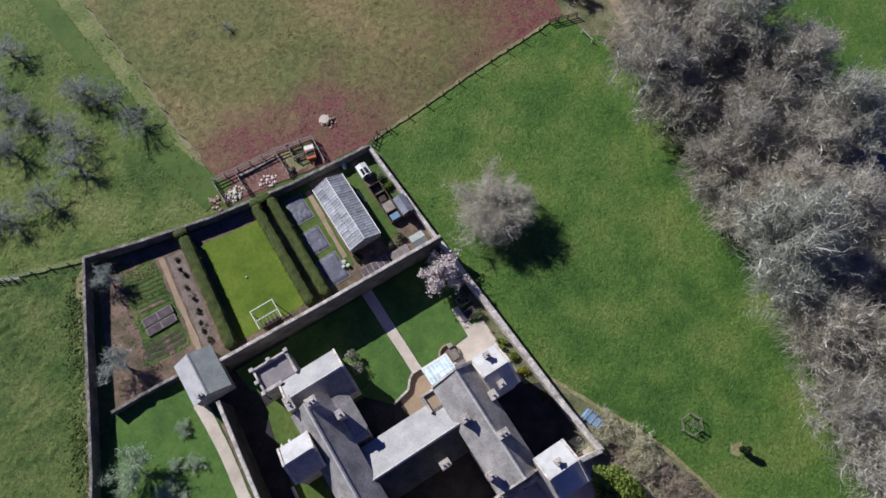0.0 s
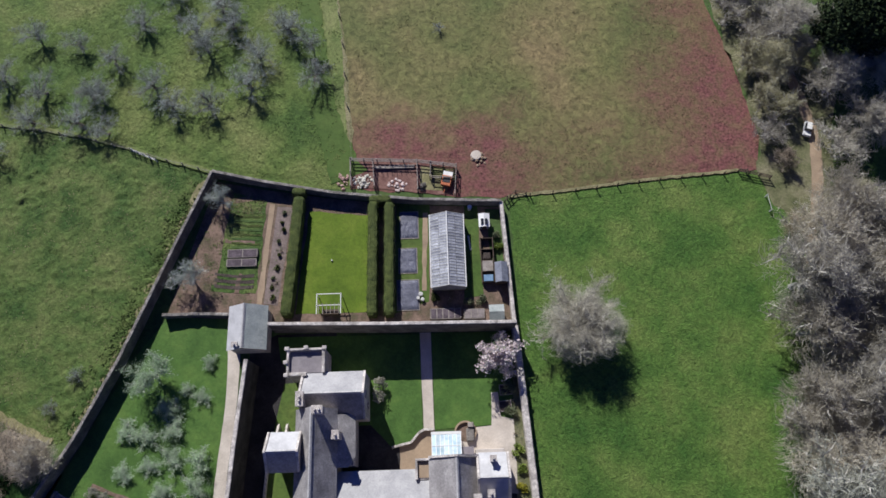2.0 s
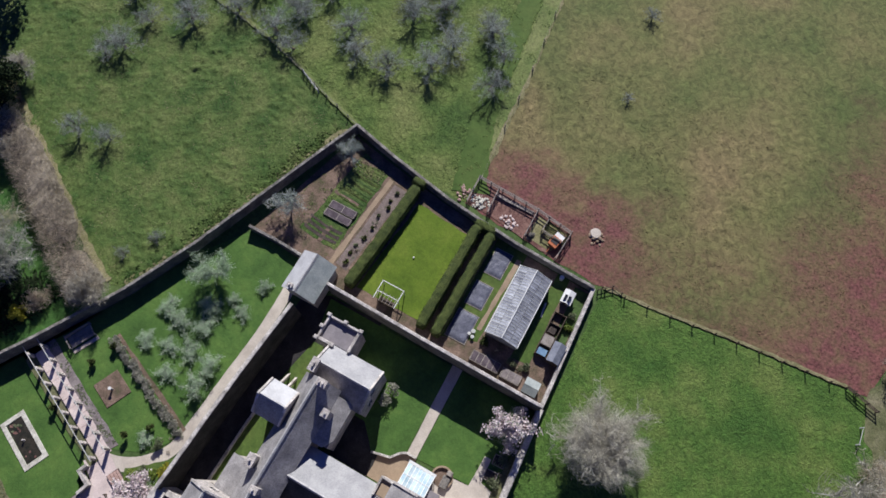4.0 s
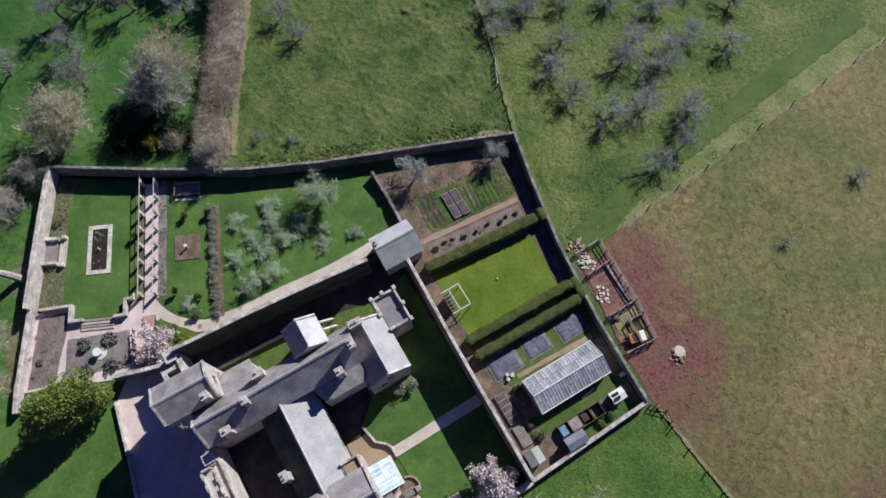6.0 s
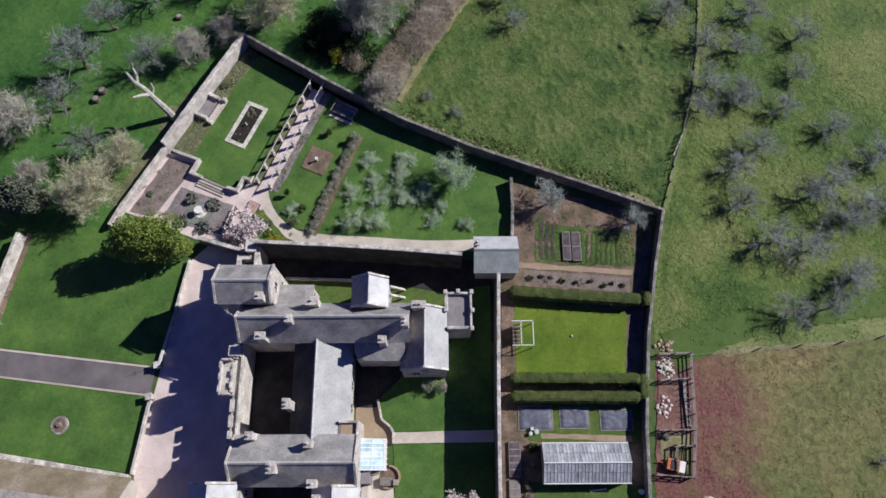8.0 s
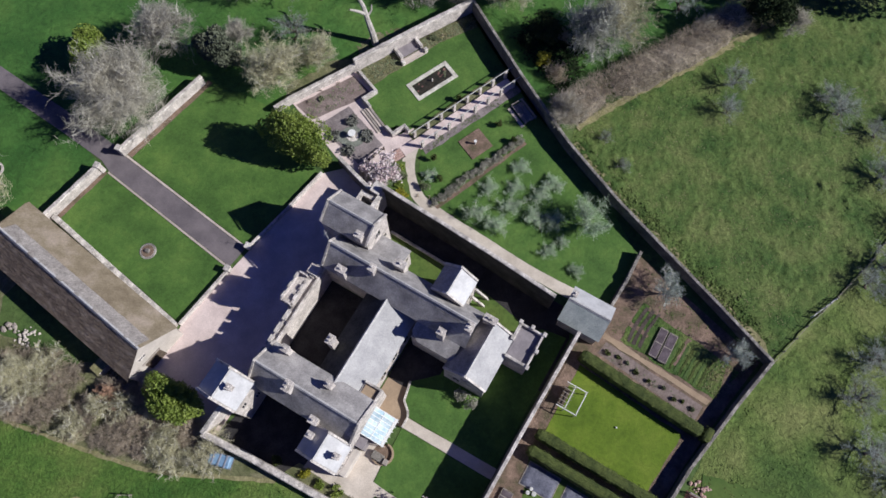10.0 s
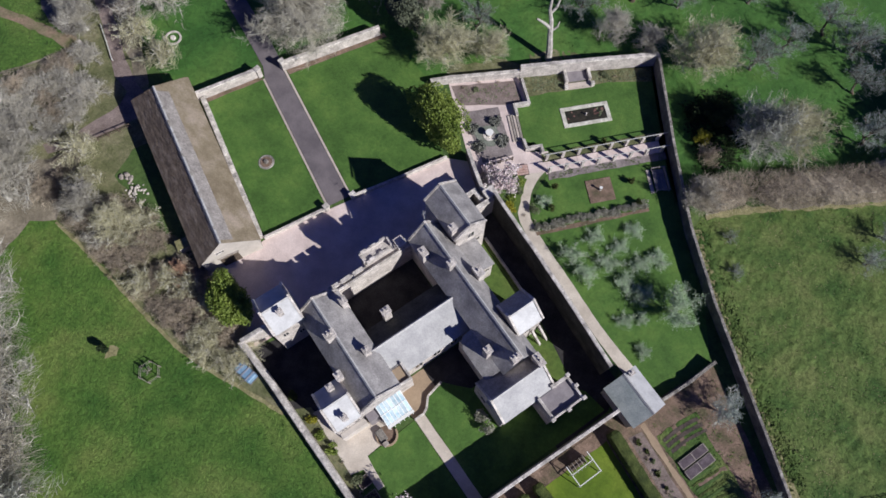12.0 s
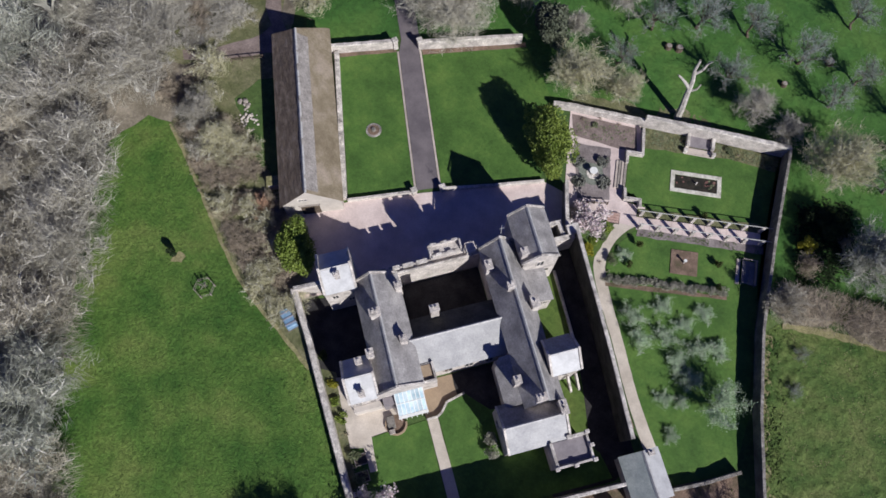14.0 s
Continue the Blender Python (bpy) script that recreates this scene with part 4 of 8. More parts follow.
sheet("sunken_lawn", [(36.8, 26.6), (35.3, 23.4), (33.2, 24.2), (30.6, 18.4), (32.4, 16.2), (32.0, 15.2), (49.6, 7.4), (55.8, 17.4), (47, 22.4)], 0.03, M["lawn"], "smooth green lawn round the long pond", "lawn", wander=0.05)
sheet("pond_border", [(37.2, 28.2), (56.2, 17.6), (54.4, 15.4), (48.4, 19.4), (36, 24.6)], 0.045, M["scrubfloor"], "flower border under the sunny wall", "border", wander=0.15)
sheet("rose_terrace", [(26.6, 34), (36.8, 28.6), (35, 23.2), (32.6, 24.2), (30, 18.2), (30.2, 16.4), (32.6, 14.9), (30.5, 12), (22.4, 16.6), (18.6, 14.2), (21.2, 20.4)], 0.03, M["gravel"], "pink gravel terrace with clipped beds", "terrace")
sheet("forecourt", [(-24, 18), (-21.5, 13.8), (19.2, 13.2), (21.2, 20.5), (18.6, 23.1), (10.5, 24.4), (-0.5, 26), (-12, 27.4), (-13.5, 27.2), (-21.5, 27.8)], 0.03, M["gravel"], "pale gravel forecourt before the castle", "forecourt", wander=0.04)
sheet("front_lawn_west", [(-11.6, 27.9), (-1.4, 26.8), (1.8, 52.0), (-7.9, 53.4)], 0.05, M["lawn"], "mown front lawn beside the drive", "lawn", wander=0.05)
sheet("front_lawn_east", [(2.9, 26.2), (18.4, 23.8), (24.6, 34), (23.4, 47.4), (5.9, 50.4)], 0.05, M["lawn"], "mown front lawn shaded by an evergreen", "lawn", wander=0.05)
sheet("wall_foot_bed", [(5.9, 50.4), (23.2, 47.3), (23.2, 48.4), (6.0, 51.5)], 0.045, M["earth"], "strip of bare soil along the front wall", "border", wander=0.08)
sheet("wall_foot_bed", [(-7.9, 53.3), (1.8, 51.9), (1.9, 52.7), (-7.9, 54.2)], 0.045, M["earth"], "strip of bare soil along the front wall", "border", wander=0.08)
sheet("drive", [(-1.0, 26.6), (2.5, 26.2), (5.5, 51.4), (6.2, 54), (7.0, 61.9), (7.7, 72.6), (8.4, 82.9), (8.2, 92), (7.0, 100), (3.8, 100), (4.8, 91), (5.2, 82.9), (4.5, 72.6), (3.8, 61.9), (3.1, 54.2), (2.2, 52.0)], 0.06, M["tarmac"], "straight grey tarmac drive", "drive")
for side, pts in (("west", [(-1.35, 26.8), (-1.05, 26.7), (2.15, 52.0), (1.85, 52.0)]), ("east", [(2.55, 26.3), (2.85, 26.3), (5.85, 51.3), (5.55, 51.4)])):
    sheet("drive_edging", pts, 0.13, M["paving"], "narrow pale stone edging of the drive", "edging", depth=0.1)
sheet("court_lawn", [(-19, -8.2), (-8.1, -7.7), (-7.9, -21.4), (-19.6, -21.3)], 0.04, M["lawn"], "mown lawn in the south court", "lawn", wander=0.04)
sheet("court_lawn_east", [(-6.3, -7.6), (-5.6, -7.3), (-4.6, -6.0), (-2, -5.5), (6, -8), (14, -18), (14.6, -21.6), (-6.2, -21.4)], 0.04, M["lawn"], "mown lawn in the south court", "lawn", wander=0.04)
sheet("court_path", [(-7.95, -7.6), (-6.45, -7.6), (-6.2, -21.6), (-7.8, -21.6)], 0.05, M["beige"], "straight pale gravel path to the garden wall", "path", wander=0.03)
# shade beside the hall, laid as a near-black sheet
sheet("hall_cobbles", [(-3.0, -2.4), (3, -2.4), (3, -8.6), (1.0, -8.6), (-2, -5.4), (-3.0, -5.55)], 0.05, M["shade_cobble"], "dark strip standing in for shade between hall and rear range", "paving", wander=0.08)
sheet("court_paving", [(-7.6, -2.4), (-3.0, -2.4), (-3.0, -5.6), (-4.7, -5.9), (-5.7, -7.2), (-6.4, -7.6), (-8, -7.6), (-8.2, -6)], 0.03, M["gravel_tan"], "tan gravel terrace by the great hall", "terrace")
sheet("west_terrace", [(-19.2, 1.2), (-17.4, 1.0), (-17.2, -3.4), (-11.4, -3.6), (-11.7, -7.6), (-16.0, -8.0), (-16.2, -12.6), (-17.2, -12.6), (-17.4, -9.2), (-19.2, -8.8)], 0.05, M["beige"], "cream gravel terrace south of the tower", "terrace", wander=0.05)
sheet("west_strip", [(-20.9, 3), (-19.0, 2), (-18.4, -3), (-19.2, -8.4), (-19.6, -21), (-20.6, -21)], 0.035, M["scrubfloor"], "border between the boundary wall and the castle", "border", wander=0.1)
# court and yards: shade painted into the near-black floors
sheet("inner_court", [(-7.6, 12.6), (4.8, 12.6), (4.8, 5.5), (-7.6, 5.5)], 0.03, M["shade_cobble"], "cobbled inner courtyard, floor colour darkened for shade", "courtyard")
sheet("west_yard", [(-21.6, 13.8), (-12.6, 12), (-12.8, 1), (-18.9, -0.5), (-19.2, 2), (-21, 3)], 0.025, M["shade_cobble"], "yard west of the castle, floor colour darkened for shade", "yard")
sheet("east_yard", [(10, 12), (19, 12), (18.6, -20), (14.8, -22), (6, -22), (6, -15), (10, -10)], 0.025, M["shade_cobble"], "yard under the curtain wall, floor colour darkened for shade", "yard")
sheet("east_grass", [(9.6, 8.2), (15.6, 8.4), (15.3, -3), (14.4, -9.5), (13.4, -14.8), (9.8, -14.9)], 0.04, M["track"], "narrow lawn beside the east range", "lawn", wander=0.05)
ribbon("garden_path", [(30.4, 13.6), (27.4, 12.6), (24.6, 10.6), (22.6, 7.6), (21.9, 3), (21.5, -4), (20.9, -12), (20.9, -19), (21.2, -20.5)], [2.2, 2.0, 1.9, 1.8, 1.7, 1.6, 1.6, 1.8, 1.6], 0.05, M["beige"], "beige gravel path curving along the curtain wall", "path")
sheet("greenhouse_path", [(-7.9, -40.6), (-7.1, -40.6), (-6.7, -28.0), (-7.4, -28.0)], 0.055, M["gravel_tan"], "tan trodden path beside the greenhouse", "path", wander=0.1)
ribbon("wall_border", [(20.3, 11), (20.0, 0), (19.5, -10), (19.2, -16)], 1.0, 0.045, M["earth"], "narrow border at the foot of the wall", "border", wander=0.15)

ribbon("dry_edge", [(-36.8, 48.0), (-35.1, 41.6), (-31.5, 24.4), (-29.1, 16.7), (-24.9, 8.2), (-22.6, 3.4)], 0.55, 0.06, M["drygrass"], "pale dry grass line along the scrub edge", "grass edge", wander=0.25)

# ---- walls ----
wall_run("wall_kitchen_south", [(-19.3, -41.6, 1.7), (-5.8, -42.3, 1.7), (6.6, -43.8, 1.7), (17.6, -46.0, 1.9), (25.5, -47.8, 2.4)], 0.42, M["stone_dark"], "old rubble garden wall with bleached top", cope=M["coping_dark"], cope_w=0.08)
wall_run("wall_garden_east", [(25.5, -47.8, 2.4), (29.2, -38.5, 2.3), (36.6, -18.8, 2.4), (41.5, -7.9, 2.5), (48.2, 3.8, 2.7), (56.9, 17.8, 2.8)], 0.42, M["stone_dark"], "long old rubble wall round the gardens", cope=M["coping_dark"], cope_w=0.08)
wall_run("wall_sunken_north", [(56.9, 17.8, 2.8), (47.2, 23.2, 2.8), (37.0, 28.6, 2.8)], 0.6, M["stone"], "sunny pale stone wall of the pond garden")
wall_run("wall_terrace_north", [(37.0, 28.6, 1.6), (26.8, 34.2, 1.5), (24, 35.5, 1.4)], 0.5, M["stone"], "low pale stone wall of the rose terrace")
wall_run("wall_kitchen_west", [(-19.3, -41.6, 1.4), (-20.1, -22.0, 1.5)], 0.5, M["stone"], "pinkish old wall of the kitchen garden", cope_w=0.08)
wall_run("wall_west", [(-20.1, -21.9, 1.6), (-20.6, -13.2, 1.5), (-21.2, -2, 1.5), (-21.7, 8, 1.6), (-22.3, 15.0, 2.2)], 0.8, M["stone"], "thick lichened stone boundary wall")
wall_run("wall_court_south", [(15.0, -22.5, 5.1), (-1.4, -22.0, 5.1), (-20.0, -21.7, 5.0)], 0.42, M["stone_dark"], "high stone wall between court and kitchen garden", cope_w=0.08)
# shaded west face painted dark through the wall's own material
wall_run("wall_curtain_east", [(19.4, 11.8, 6.5), (18.8, 1.0, 6.5), (18.2, -7.8, 6.5), (17.4, -17.4, 6.3)], 0.5, M["stone_shade"], "high curtain wall along the garden path, stone darkened for shade", cope_w=0.08)
wall_run("wall_orchard_south", [(31.4, -25.2, 1.5), (26.3, -25.3, 1.1), (21.4, -25.0, 1.3)], 0.4, M["stone_dark"], "low stone wall between orchard and kitchen garden", cope=M["coping_dark"], cope_w=0.08, rough=0.2)
wall_run("wall_forecourt_east", [(19.2, 14.2, 3.0), (20.2, 17.6, 2.8), (21.6, 21.6, 2.2)], 0.5, M["stone_dark"], "stone wall between forecourt and rose terrace")
wall_run("wall_drive_west", [(-9.0, 54.7, 1.9), (1.6, 53.0, 1.9)], 0.5, M["stone"], "pale stone wall west of the gateway")
wall_run("wall_drive_east", [(5.9, 51.7, 2.0), (14, 50.2, 2.0), (22.6, 48.6, 2.0)], 0.5, M["stone"], "pale stone wall east of the gateway")
wall_run("wall_forecourt_west", [(-22.3, 15.0, 2.4), (-17.6, 14.2, 4.4)], 0.6, M["stone"], "stone wall joining the tower to the boundary wall")
wall_run("wall_lawn_front", [(-11.8, 27.5, 0.7), (-1.5, 26.3, 0.7)], 0.35, M["stone"], "low pale stone kerb wall of the front lawn", cope_w=0.1, rough=0.03)
wall_run("wall_lawn_front_east", [(3.0, 25.7, 0.7), (10.5, 24.3, 0.7), (18.6, 23.0, 0.7)], 0.35, M["stone"], "low pale stone kerb wall of the front lawn", cope_w=0.1, rough=0.03)
wall_run("wall_rose_terrace", [(36.7, 27.6, 0.9), (35.0, 23.4, 0.9), (32.8, 24.4, 0.9), (32.1, 22.6, 0.9)], 0.4, M["stone"], "low pale stone wall stepping round the terrace", cope_w=0.12, rough=0.03)
wall_run("wall_rose_terrace_south", [(30.3, 18.6, 0.9), (29.8, 17.0, 0.9), (31.9, 16.1, 0.9), (31.5, 15.0, 0.9)], 0.4, M["stone"], "low pale stone wall stepping round the terrace", cope_w=0.12, rough=0.03)
wall_run("wall_east_strip", [(15.7, 8.6, 0.6), (15.4, 0.0, 0.6), (15.2, -3.4, 0.6)], 0.3, M["stone"], "low pale kerb wall of the narrow lawn", cope_w=0.1, rough=0.05)


# ---- the castle ----
def gabled(parent, x0, x1, y0, y1, eave, ridge, axis, wall_mat, roof_mats, cope=(True, True), over=0.25, name="wall", label="", ridge_at=None):
    """A range with a pitched roof: its wall, two slopes, ridge tiles and gable copings. axis: the way its ridge runs. roof_mats: the
    slopes towards low and high x or y."""
    def P(a, b, z):
        return (a, b, z) if axis == "x" else (b, a, z)
    a0, a1, b0, b1 = (x0, x1, y0, y1) if axis == "x" else (y0, y1, x0, x1)
    bm_ = (b0 + b1) / 2 if ridge_at is None else ridge_at
    bm = bmesh.new()
    lo = 0.08
    ends = []
    for a in (a0, a1):
        ends.append([bm.verts.new(P(a, b, z)) for b, z in ((b0, 0), (b1, 0), (b1, eave - lo), (bm_, ridge - lo), (b0, eave - lo))])
    A, B = ends
    bm.faces.new(A[::-1])
    bm.faces.new(B)
    for i in range(5):
        j = (i + 1) % 5
        bm.faces.new((A[i], A[j], B[j], B[i]))
    wall = part(name, bm, wall_mat, parent, label)
    in0, in1 = (0.30 if cope[0] else -over), (0.30 if cope[1] else -over)
    for (bb, mat) in ((b0, roof_mats[0]), (b1, roof_mats[1])):
        bm = bmesh.new()
        s = 1 if bb == b1 else -1
        drop = (ridge - eave) / abs(bb - bm_) * over
        # courses of slates: thin overlapping steps down the slope
        n = 10
        prev = None
        run = abs(bb - bm_) + over
        fall = ridge - eave + drop
        cols = max(3, int((a1 - a0) / 0.9))
        for k in range(n):
            t0, t1 = k / n, (k + 1) / n
            q = []
            for t, lift in ((t0, 0.05), (t1, 0.066)):
                row = []
                for c in range(cols + 1):
                    a = a0 + in0 + (a1 - in1 - a0 - in0) * c / cols
                    sag = 0.05 * noise.noise(Vector((a * 0.35, bb, t * 2)))
                    row.append(bm.verts.new(P(a, bm_ + s * run * t, ridge - fall * t + lift + sag)))
                q.append(row)
            for c in range(cols):
                bm.faces.new((q[0][c], q[0][c + 1], q[1][c + 1], q[1][c]))
            if prev:
                for c in range(cols):
                    bm.faces.new((prev[c], prev[c + 1], q[0][c + 1], q[0][c]))
            prev = q[1]
        # eaves edge
        low = [bm.verts.new(v.co - Vector((0, 0, 0.14))) for v in prev]
        for c in range(cols):
            bm.faces.new((prev[c], prev[c + 1], low[c + 1], low[c]))
        part("roof", bm, mat, wall, "weathered slate roof slope")
    rb = bmesh.new()
    L = a1 - in1 - a0 - in0
    k = max(2, int(L / 0.5))
    last = None
    for i in range(k + 1):
        p = a0 + in0 + L * i / k
        z = ridge + 0.08 + rng.uniform(0, 0.03)
        tri = [rb.verts.new(P(p, bm_ + o, z + e)) for o, e in ((-0.2, -0.1), (0, 0.1), (0.2, -0.1))]
        if last:
            rb.faces.new((last[0], last[1], tri[1], tri[0]))
            rb.faces.new((last[1], last[2], tri[2], tri[1]))
        if i in (0, k):
            rb.faces.new(tri)
        last = tri
    part("ridge", rb, M["ridge"], wall, "pale ridge tiles")
    for on, a, d in ((cope[0], a0, 1), (cope[1], a1, -1)):
        if on:
            for bb in (b0, b1):
                cb = bmesh.new()
                p, q = Vector(P(a + d * 0.12, bm_, ridge + 0.14)), Vector(P(a + d * 0.12, bb + (0.2 if bb == b1 else -0.2), eave + 0.1))
                bar(cb, p, q, 0.28, 0.2)
                part("gable_coping", cb, M["coping"], wall, "pale stone gable coping")
            cb = bmesh.new()
            c = P(a + d * 0.12, bm_, 0)
            add_box(cb, c[0] - 0.16, c[0] + 0.16, c[1] - 0.16, c[1] + 0.16, ridge - 0.1, ridge + 0.26, bevel=0.03)
            part("apex_stone", cb, M["coping"], wall, "pale apex stone")
    return wall


def chimney(parent, x, y, z0, z1, wx=0.9, wy=0.9, pots=1):
    b = bmesh.new()
    add_box(b, x - wx / 2, x + wx / 2, y - wy / 2, y + wy / 2, z0, z1 - 0.25, taper=0.04)
    add_box(b, x - wx / 2 - 0.08, x + wx / 2 + 0.08, y - wy / 2 - 0.08, y + wy / 2 + 0.08, z1 - 0.25, z1, bevel=0.03)
    st = part("chimney", b, M["stone"], parent, "pale stone chimney stack")
    for i in range(pots):
        o = (i - (pots - 1) / 2) * 0.5
        pb = bmesh.new()
        px_, py_ = (x + o, y) if wx >= wy else (x, y + o)
        rod(pb, (px_, py_, z1), (px_, py_, z1 + 0.35), 0.17, 0.14, 9)
        part("chimney_pot", pb, M["coping"], st, "short clay chimney pot")
    return st


def merlons(parent, a, b, z, n, w=0.9, th=0.45, h=0.8):
    """Battlements along a parapet."""
    a, b = Vector((*a, z)), Vector((*b, z))
    d = (b - a).normalized()
    m0 = d.to_track_quat("X", "Z").to_matrix().to_4x4()
    me = None
    for i in range(n):
        c = a.lerp(b, (i + 0.5) / n)
        if me is None:
            bb = bmesh.new()
            add_box(bb, -w / 2, w / 2, -th / 2, th / 2, 0, h, bevel=0.03)
            add_box(bb, -w / 2 - 0.05, w / 2 + 0.05, -th / 2 - 0.06, th / 2 + 0.06, h, h + 0.12)
            me = mesh_of(bb, "merlon", M["coping"])
        part("merlon", me, None, parent, at=Matrix.Translation(c) @ m0)


def window(parent, c, facing, w=0.8, h=1.2, lights=2):
    """A stone-framed window let into a wall. c: the middle on the wall's face."""
    c, f = Vector(c), Vector(facing)
    m = Matrix.Translation(c) @ f.to_track_quat("Y", "Z").to_matrix().to_4x4()
    fb = bmesh.new()
    for x0, x1, z0, z1 in ((-w / 2 - 0.12, -w / 2, -h / 2 - 0.12, h / 2 + 0.12), (w / 2, w / 2 + 0.12, -h / 2 - 0.12, h / 2 + 0.12), (-w / 2, w / 2, h / 2, h / 2 + 0.12), (-w / 2, w / 2, -h / 2 - 0.14, -h / 2)):
        add_box(fb, x0, x1, -0.1, 0.07, z0, z1, m)
    for i in range(1, lights):
        x = -w / 2 + w * i / lights
        add_box(fb, x - 0.04, x + 0.04, -0.08, 0.05, -h / 2, h / 2, m)
    fr = part("window", fb, M["coping"], parent, "stone-framed leaded window")
    for i in range(lights):
        x0, x1 = -w / 2 + w * i / lights + 0.05, -w / 2 + w * (i + 1) / lights - 0.05
        part("pane", box(x0, x1, -0.02, 0.012, -h / 2 + 0.02, h / 2 - 0.02, m), M["dark_glass"], fr if parent.parent is None else parent)


castle = thing("castle", pose(0, 0, 0), "pale stone fortified manor with slate roofs and towers", "castle")
st, sl, pale, lead = M["stone"], M["slate"], M["slate_pale"], M["lead"]

# west range, towards the forecourt tower
w_west = gabled(castle, -13.3, -7.4, -3.8, 12.2, 7.4, 10.2, "y", st, (sl, sl), ridge_at=-10.75, name="west_range")
chimney(w_west, -7.5, 9.6, 6.0, 10.2)
chimney(w_west, -11.3, 6.3, 9.2, 11.8, 1.4, 0.9, 2)
chimney(w_west, -8.5, 2.2, 8.0, 10.4)
chimney(w_west, -13.2, 1.6, 5.0, 9.6, 0.9, 1.1)
# towers at both ends of it
t_nw = gabled(castle, -17.5, -12.9, 11.0, 16.4, 9.2, 11.0, "x", st, (lead, lead), name="northwest_tower", ridge_at=13.8)
chimney(t_nw, -15.1, 12.6, 9.4, 11.6, 0.7, 0.7)
for x in (-17.35, -13.05):
    b = bmesh.new()
    vs = [[b.verts.new((x + o, y, z)) for y, z in ((13.8, 9.0), (16.6, 9.0), (16.6, 9.9), (13.8, 11.9))] for o in (-0.16, 0.16)]
    b.faces.new(vs[0])
    b.faces.new(vs[1][::-1])
    for k in range(4):
        b.faces.new((vs[0][k], vs[0][(k + 1) % 4], vs[1][(k + 1) % 4], vs[1][k]))
    part("parapet", b, M["coping"], t_nw, "raised gable parapet")
window(t_nw, (-16.2, 10.98, 6.5), (0, -1, 0))
window(t_nw, (-14.2, 10.98, 4.0), (0, -1, 0))
t_sw = gabled(castle, -17.5, -13.3, -3.8, 1.7, 7.2, 9.0, "x", st, (lead, lead), name="southwest_tower", ridge_at=-0.9)
chimney(t_sw, -14.9, 1.0, 7.2, 9.6, 0.8, 0.8)
chimney(t_sw, -15.4, -3.2, 7.0, 9.3, 0.7, 0.7)
window(t_sw, (-16.4, -3.83, 4.6), (0, -1, 0))
window(t_sw, (-14.4, -3.83, 4.6), (0, -1, 0))
b = box(-17.4, -13.5, -4.7, -3.82, 0, 3.0, bevel=0.05)
low = part("outshot", b, M["render"], castle, "low limewashed outshot under the tower")

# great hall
# pale south slope, near-black north slope: sun and shade painted into the slate
hall = gabled(castle, -7.9, 5.0, -2.15, 5.4, 5.2, 7.7, "x", st, (pale, M["slate_shade"]), name="great_hall", ridge_at=2.2, cope=(False, False), over=0.2)
chimney(hall, -3.5, 5.4, 3.0, 9.4, 1.2, 0.9, 2)
for x in (-3.5, -0.5, 2.4):
    window(hall, (x, -2.17, 3.2), (0, -1, 0), 1.1, 2.2, 2)
b = box(-7.6, -5.4, -3.6, -1.0, 0, 6.1)
stair = part("stair_turret", b, M["stone"], castle, "flat-roofed stair turret")
part("roof", box(-7.3, -5.7, -3.3, -1.2, 6.1, 6.2), M["gravel_tan"], stair, "flat sanded roof")
for x0, x1, y0, y1 in ((-7.6, -5.4, -3.6, -3.3), (-5.7, -5.4, -3.3, -1.0), (-7.6, -7.3, -3.3, -1.0)):
    part("parapet", box(x0, x1, y0, y1, 6.1, 6.6, bevel=0.03), M["coping"], stair, "pale parapet")

# conservatory with a glazed lean-to roof
cons = part("conservatory", box(-11.4, -7.7, -6.5, -3.82, 0, 3.9), M["render"], castle, "cream conservatory beside the west range")
b = bmesh.new()
for i in range(8):
    x = -11.5 + i * 3.9 / 7
    bar(b, (x, -3.75, 5.1), (x, -6.75, 4.05), 0.09, 0.12)
for y, z in ((-3.75, 5.1), (-5.2, 4.6), (-6.75, 4.05)):
    bar(b, (-11.55, y, z), (-7.55, y, z), 0.1, 0.12)
part("roof_frame", b, M["white"], cons, "white glazing bars")
for i in range(7):
    x0, x1 = -11.5 + i * 3.9 / 7 + 0.05, -11.5 + (i + 1) * 3.9 / 7 - 0.05
    for (ya, za), (yb, zb) in (((-3.75, 5.1), (-5.15, 4.62)), ((-5.25, 4.585), (-6.7, 4.07))):
        b = bmesh.new()
        vs = [b.verts.new(v) for v in ((x0, ya, za), (x1, ya, za), (x1, yb, zb), (x0, yb, zb))]
        f = b.faces.new(vs)
        r = bmesh.ops.extrude_face_region(b, geom=[f])
        for v in r["geom"]:
            if isinstance(v, bmesh.types.BMVert):
                v.co.z -= 0.02
        part("pane", b, M["glass_blue"], cons)
b = bmesh.new()
bar(b, (-11.6, -6.95, 3.75), (-7.5, -6.95, 3.75), 0.3, 0.2)
for i in range(6):
    bar(b, (-11.4 + i * 0.74, -6.9, 0), (-11.4 + i * 0.74, -6.9, 3.7), 0.09)
part("front_frame", b, M["white"], cons, "white timber front")
part("link_roof", box(-13.2, -11.5, -5.0, -3.85, 0, 4.2), M["leadgrey"], castle, "small lead-covered link roof")

# front curtain wall and gatehouse towards the forecourt
cur = part("front_wall", box(-12.8, 5.0, 12.2, 13.2, 0, 6.1), M["stone"], castle, "tall battlemented front wall")
merlons(cur, (-12.4, 13.0), (-2.4, 13.0), 6.1, 5, 1.5, 0.45, 0.5)
part("inner_parapet", box(-7.3, 4.8, 12.15, 12.38, 6.1, 6.5), M["coping"], cur, "pale inner parapet of the wall walk")
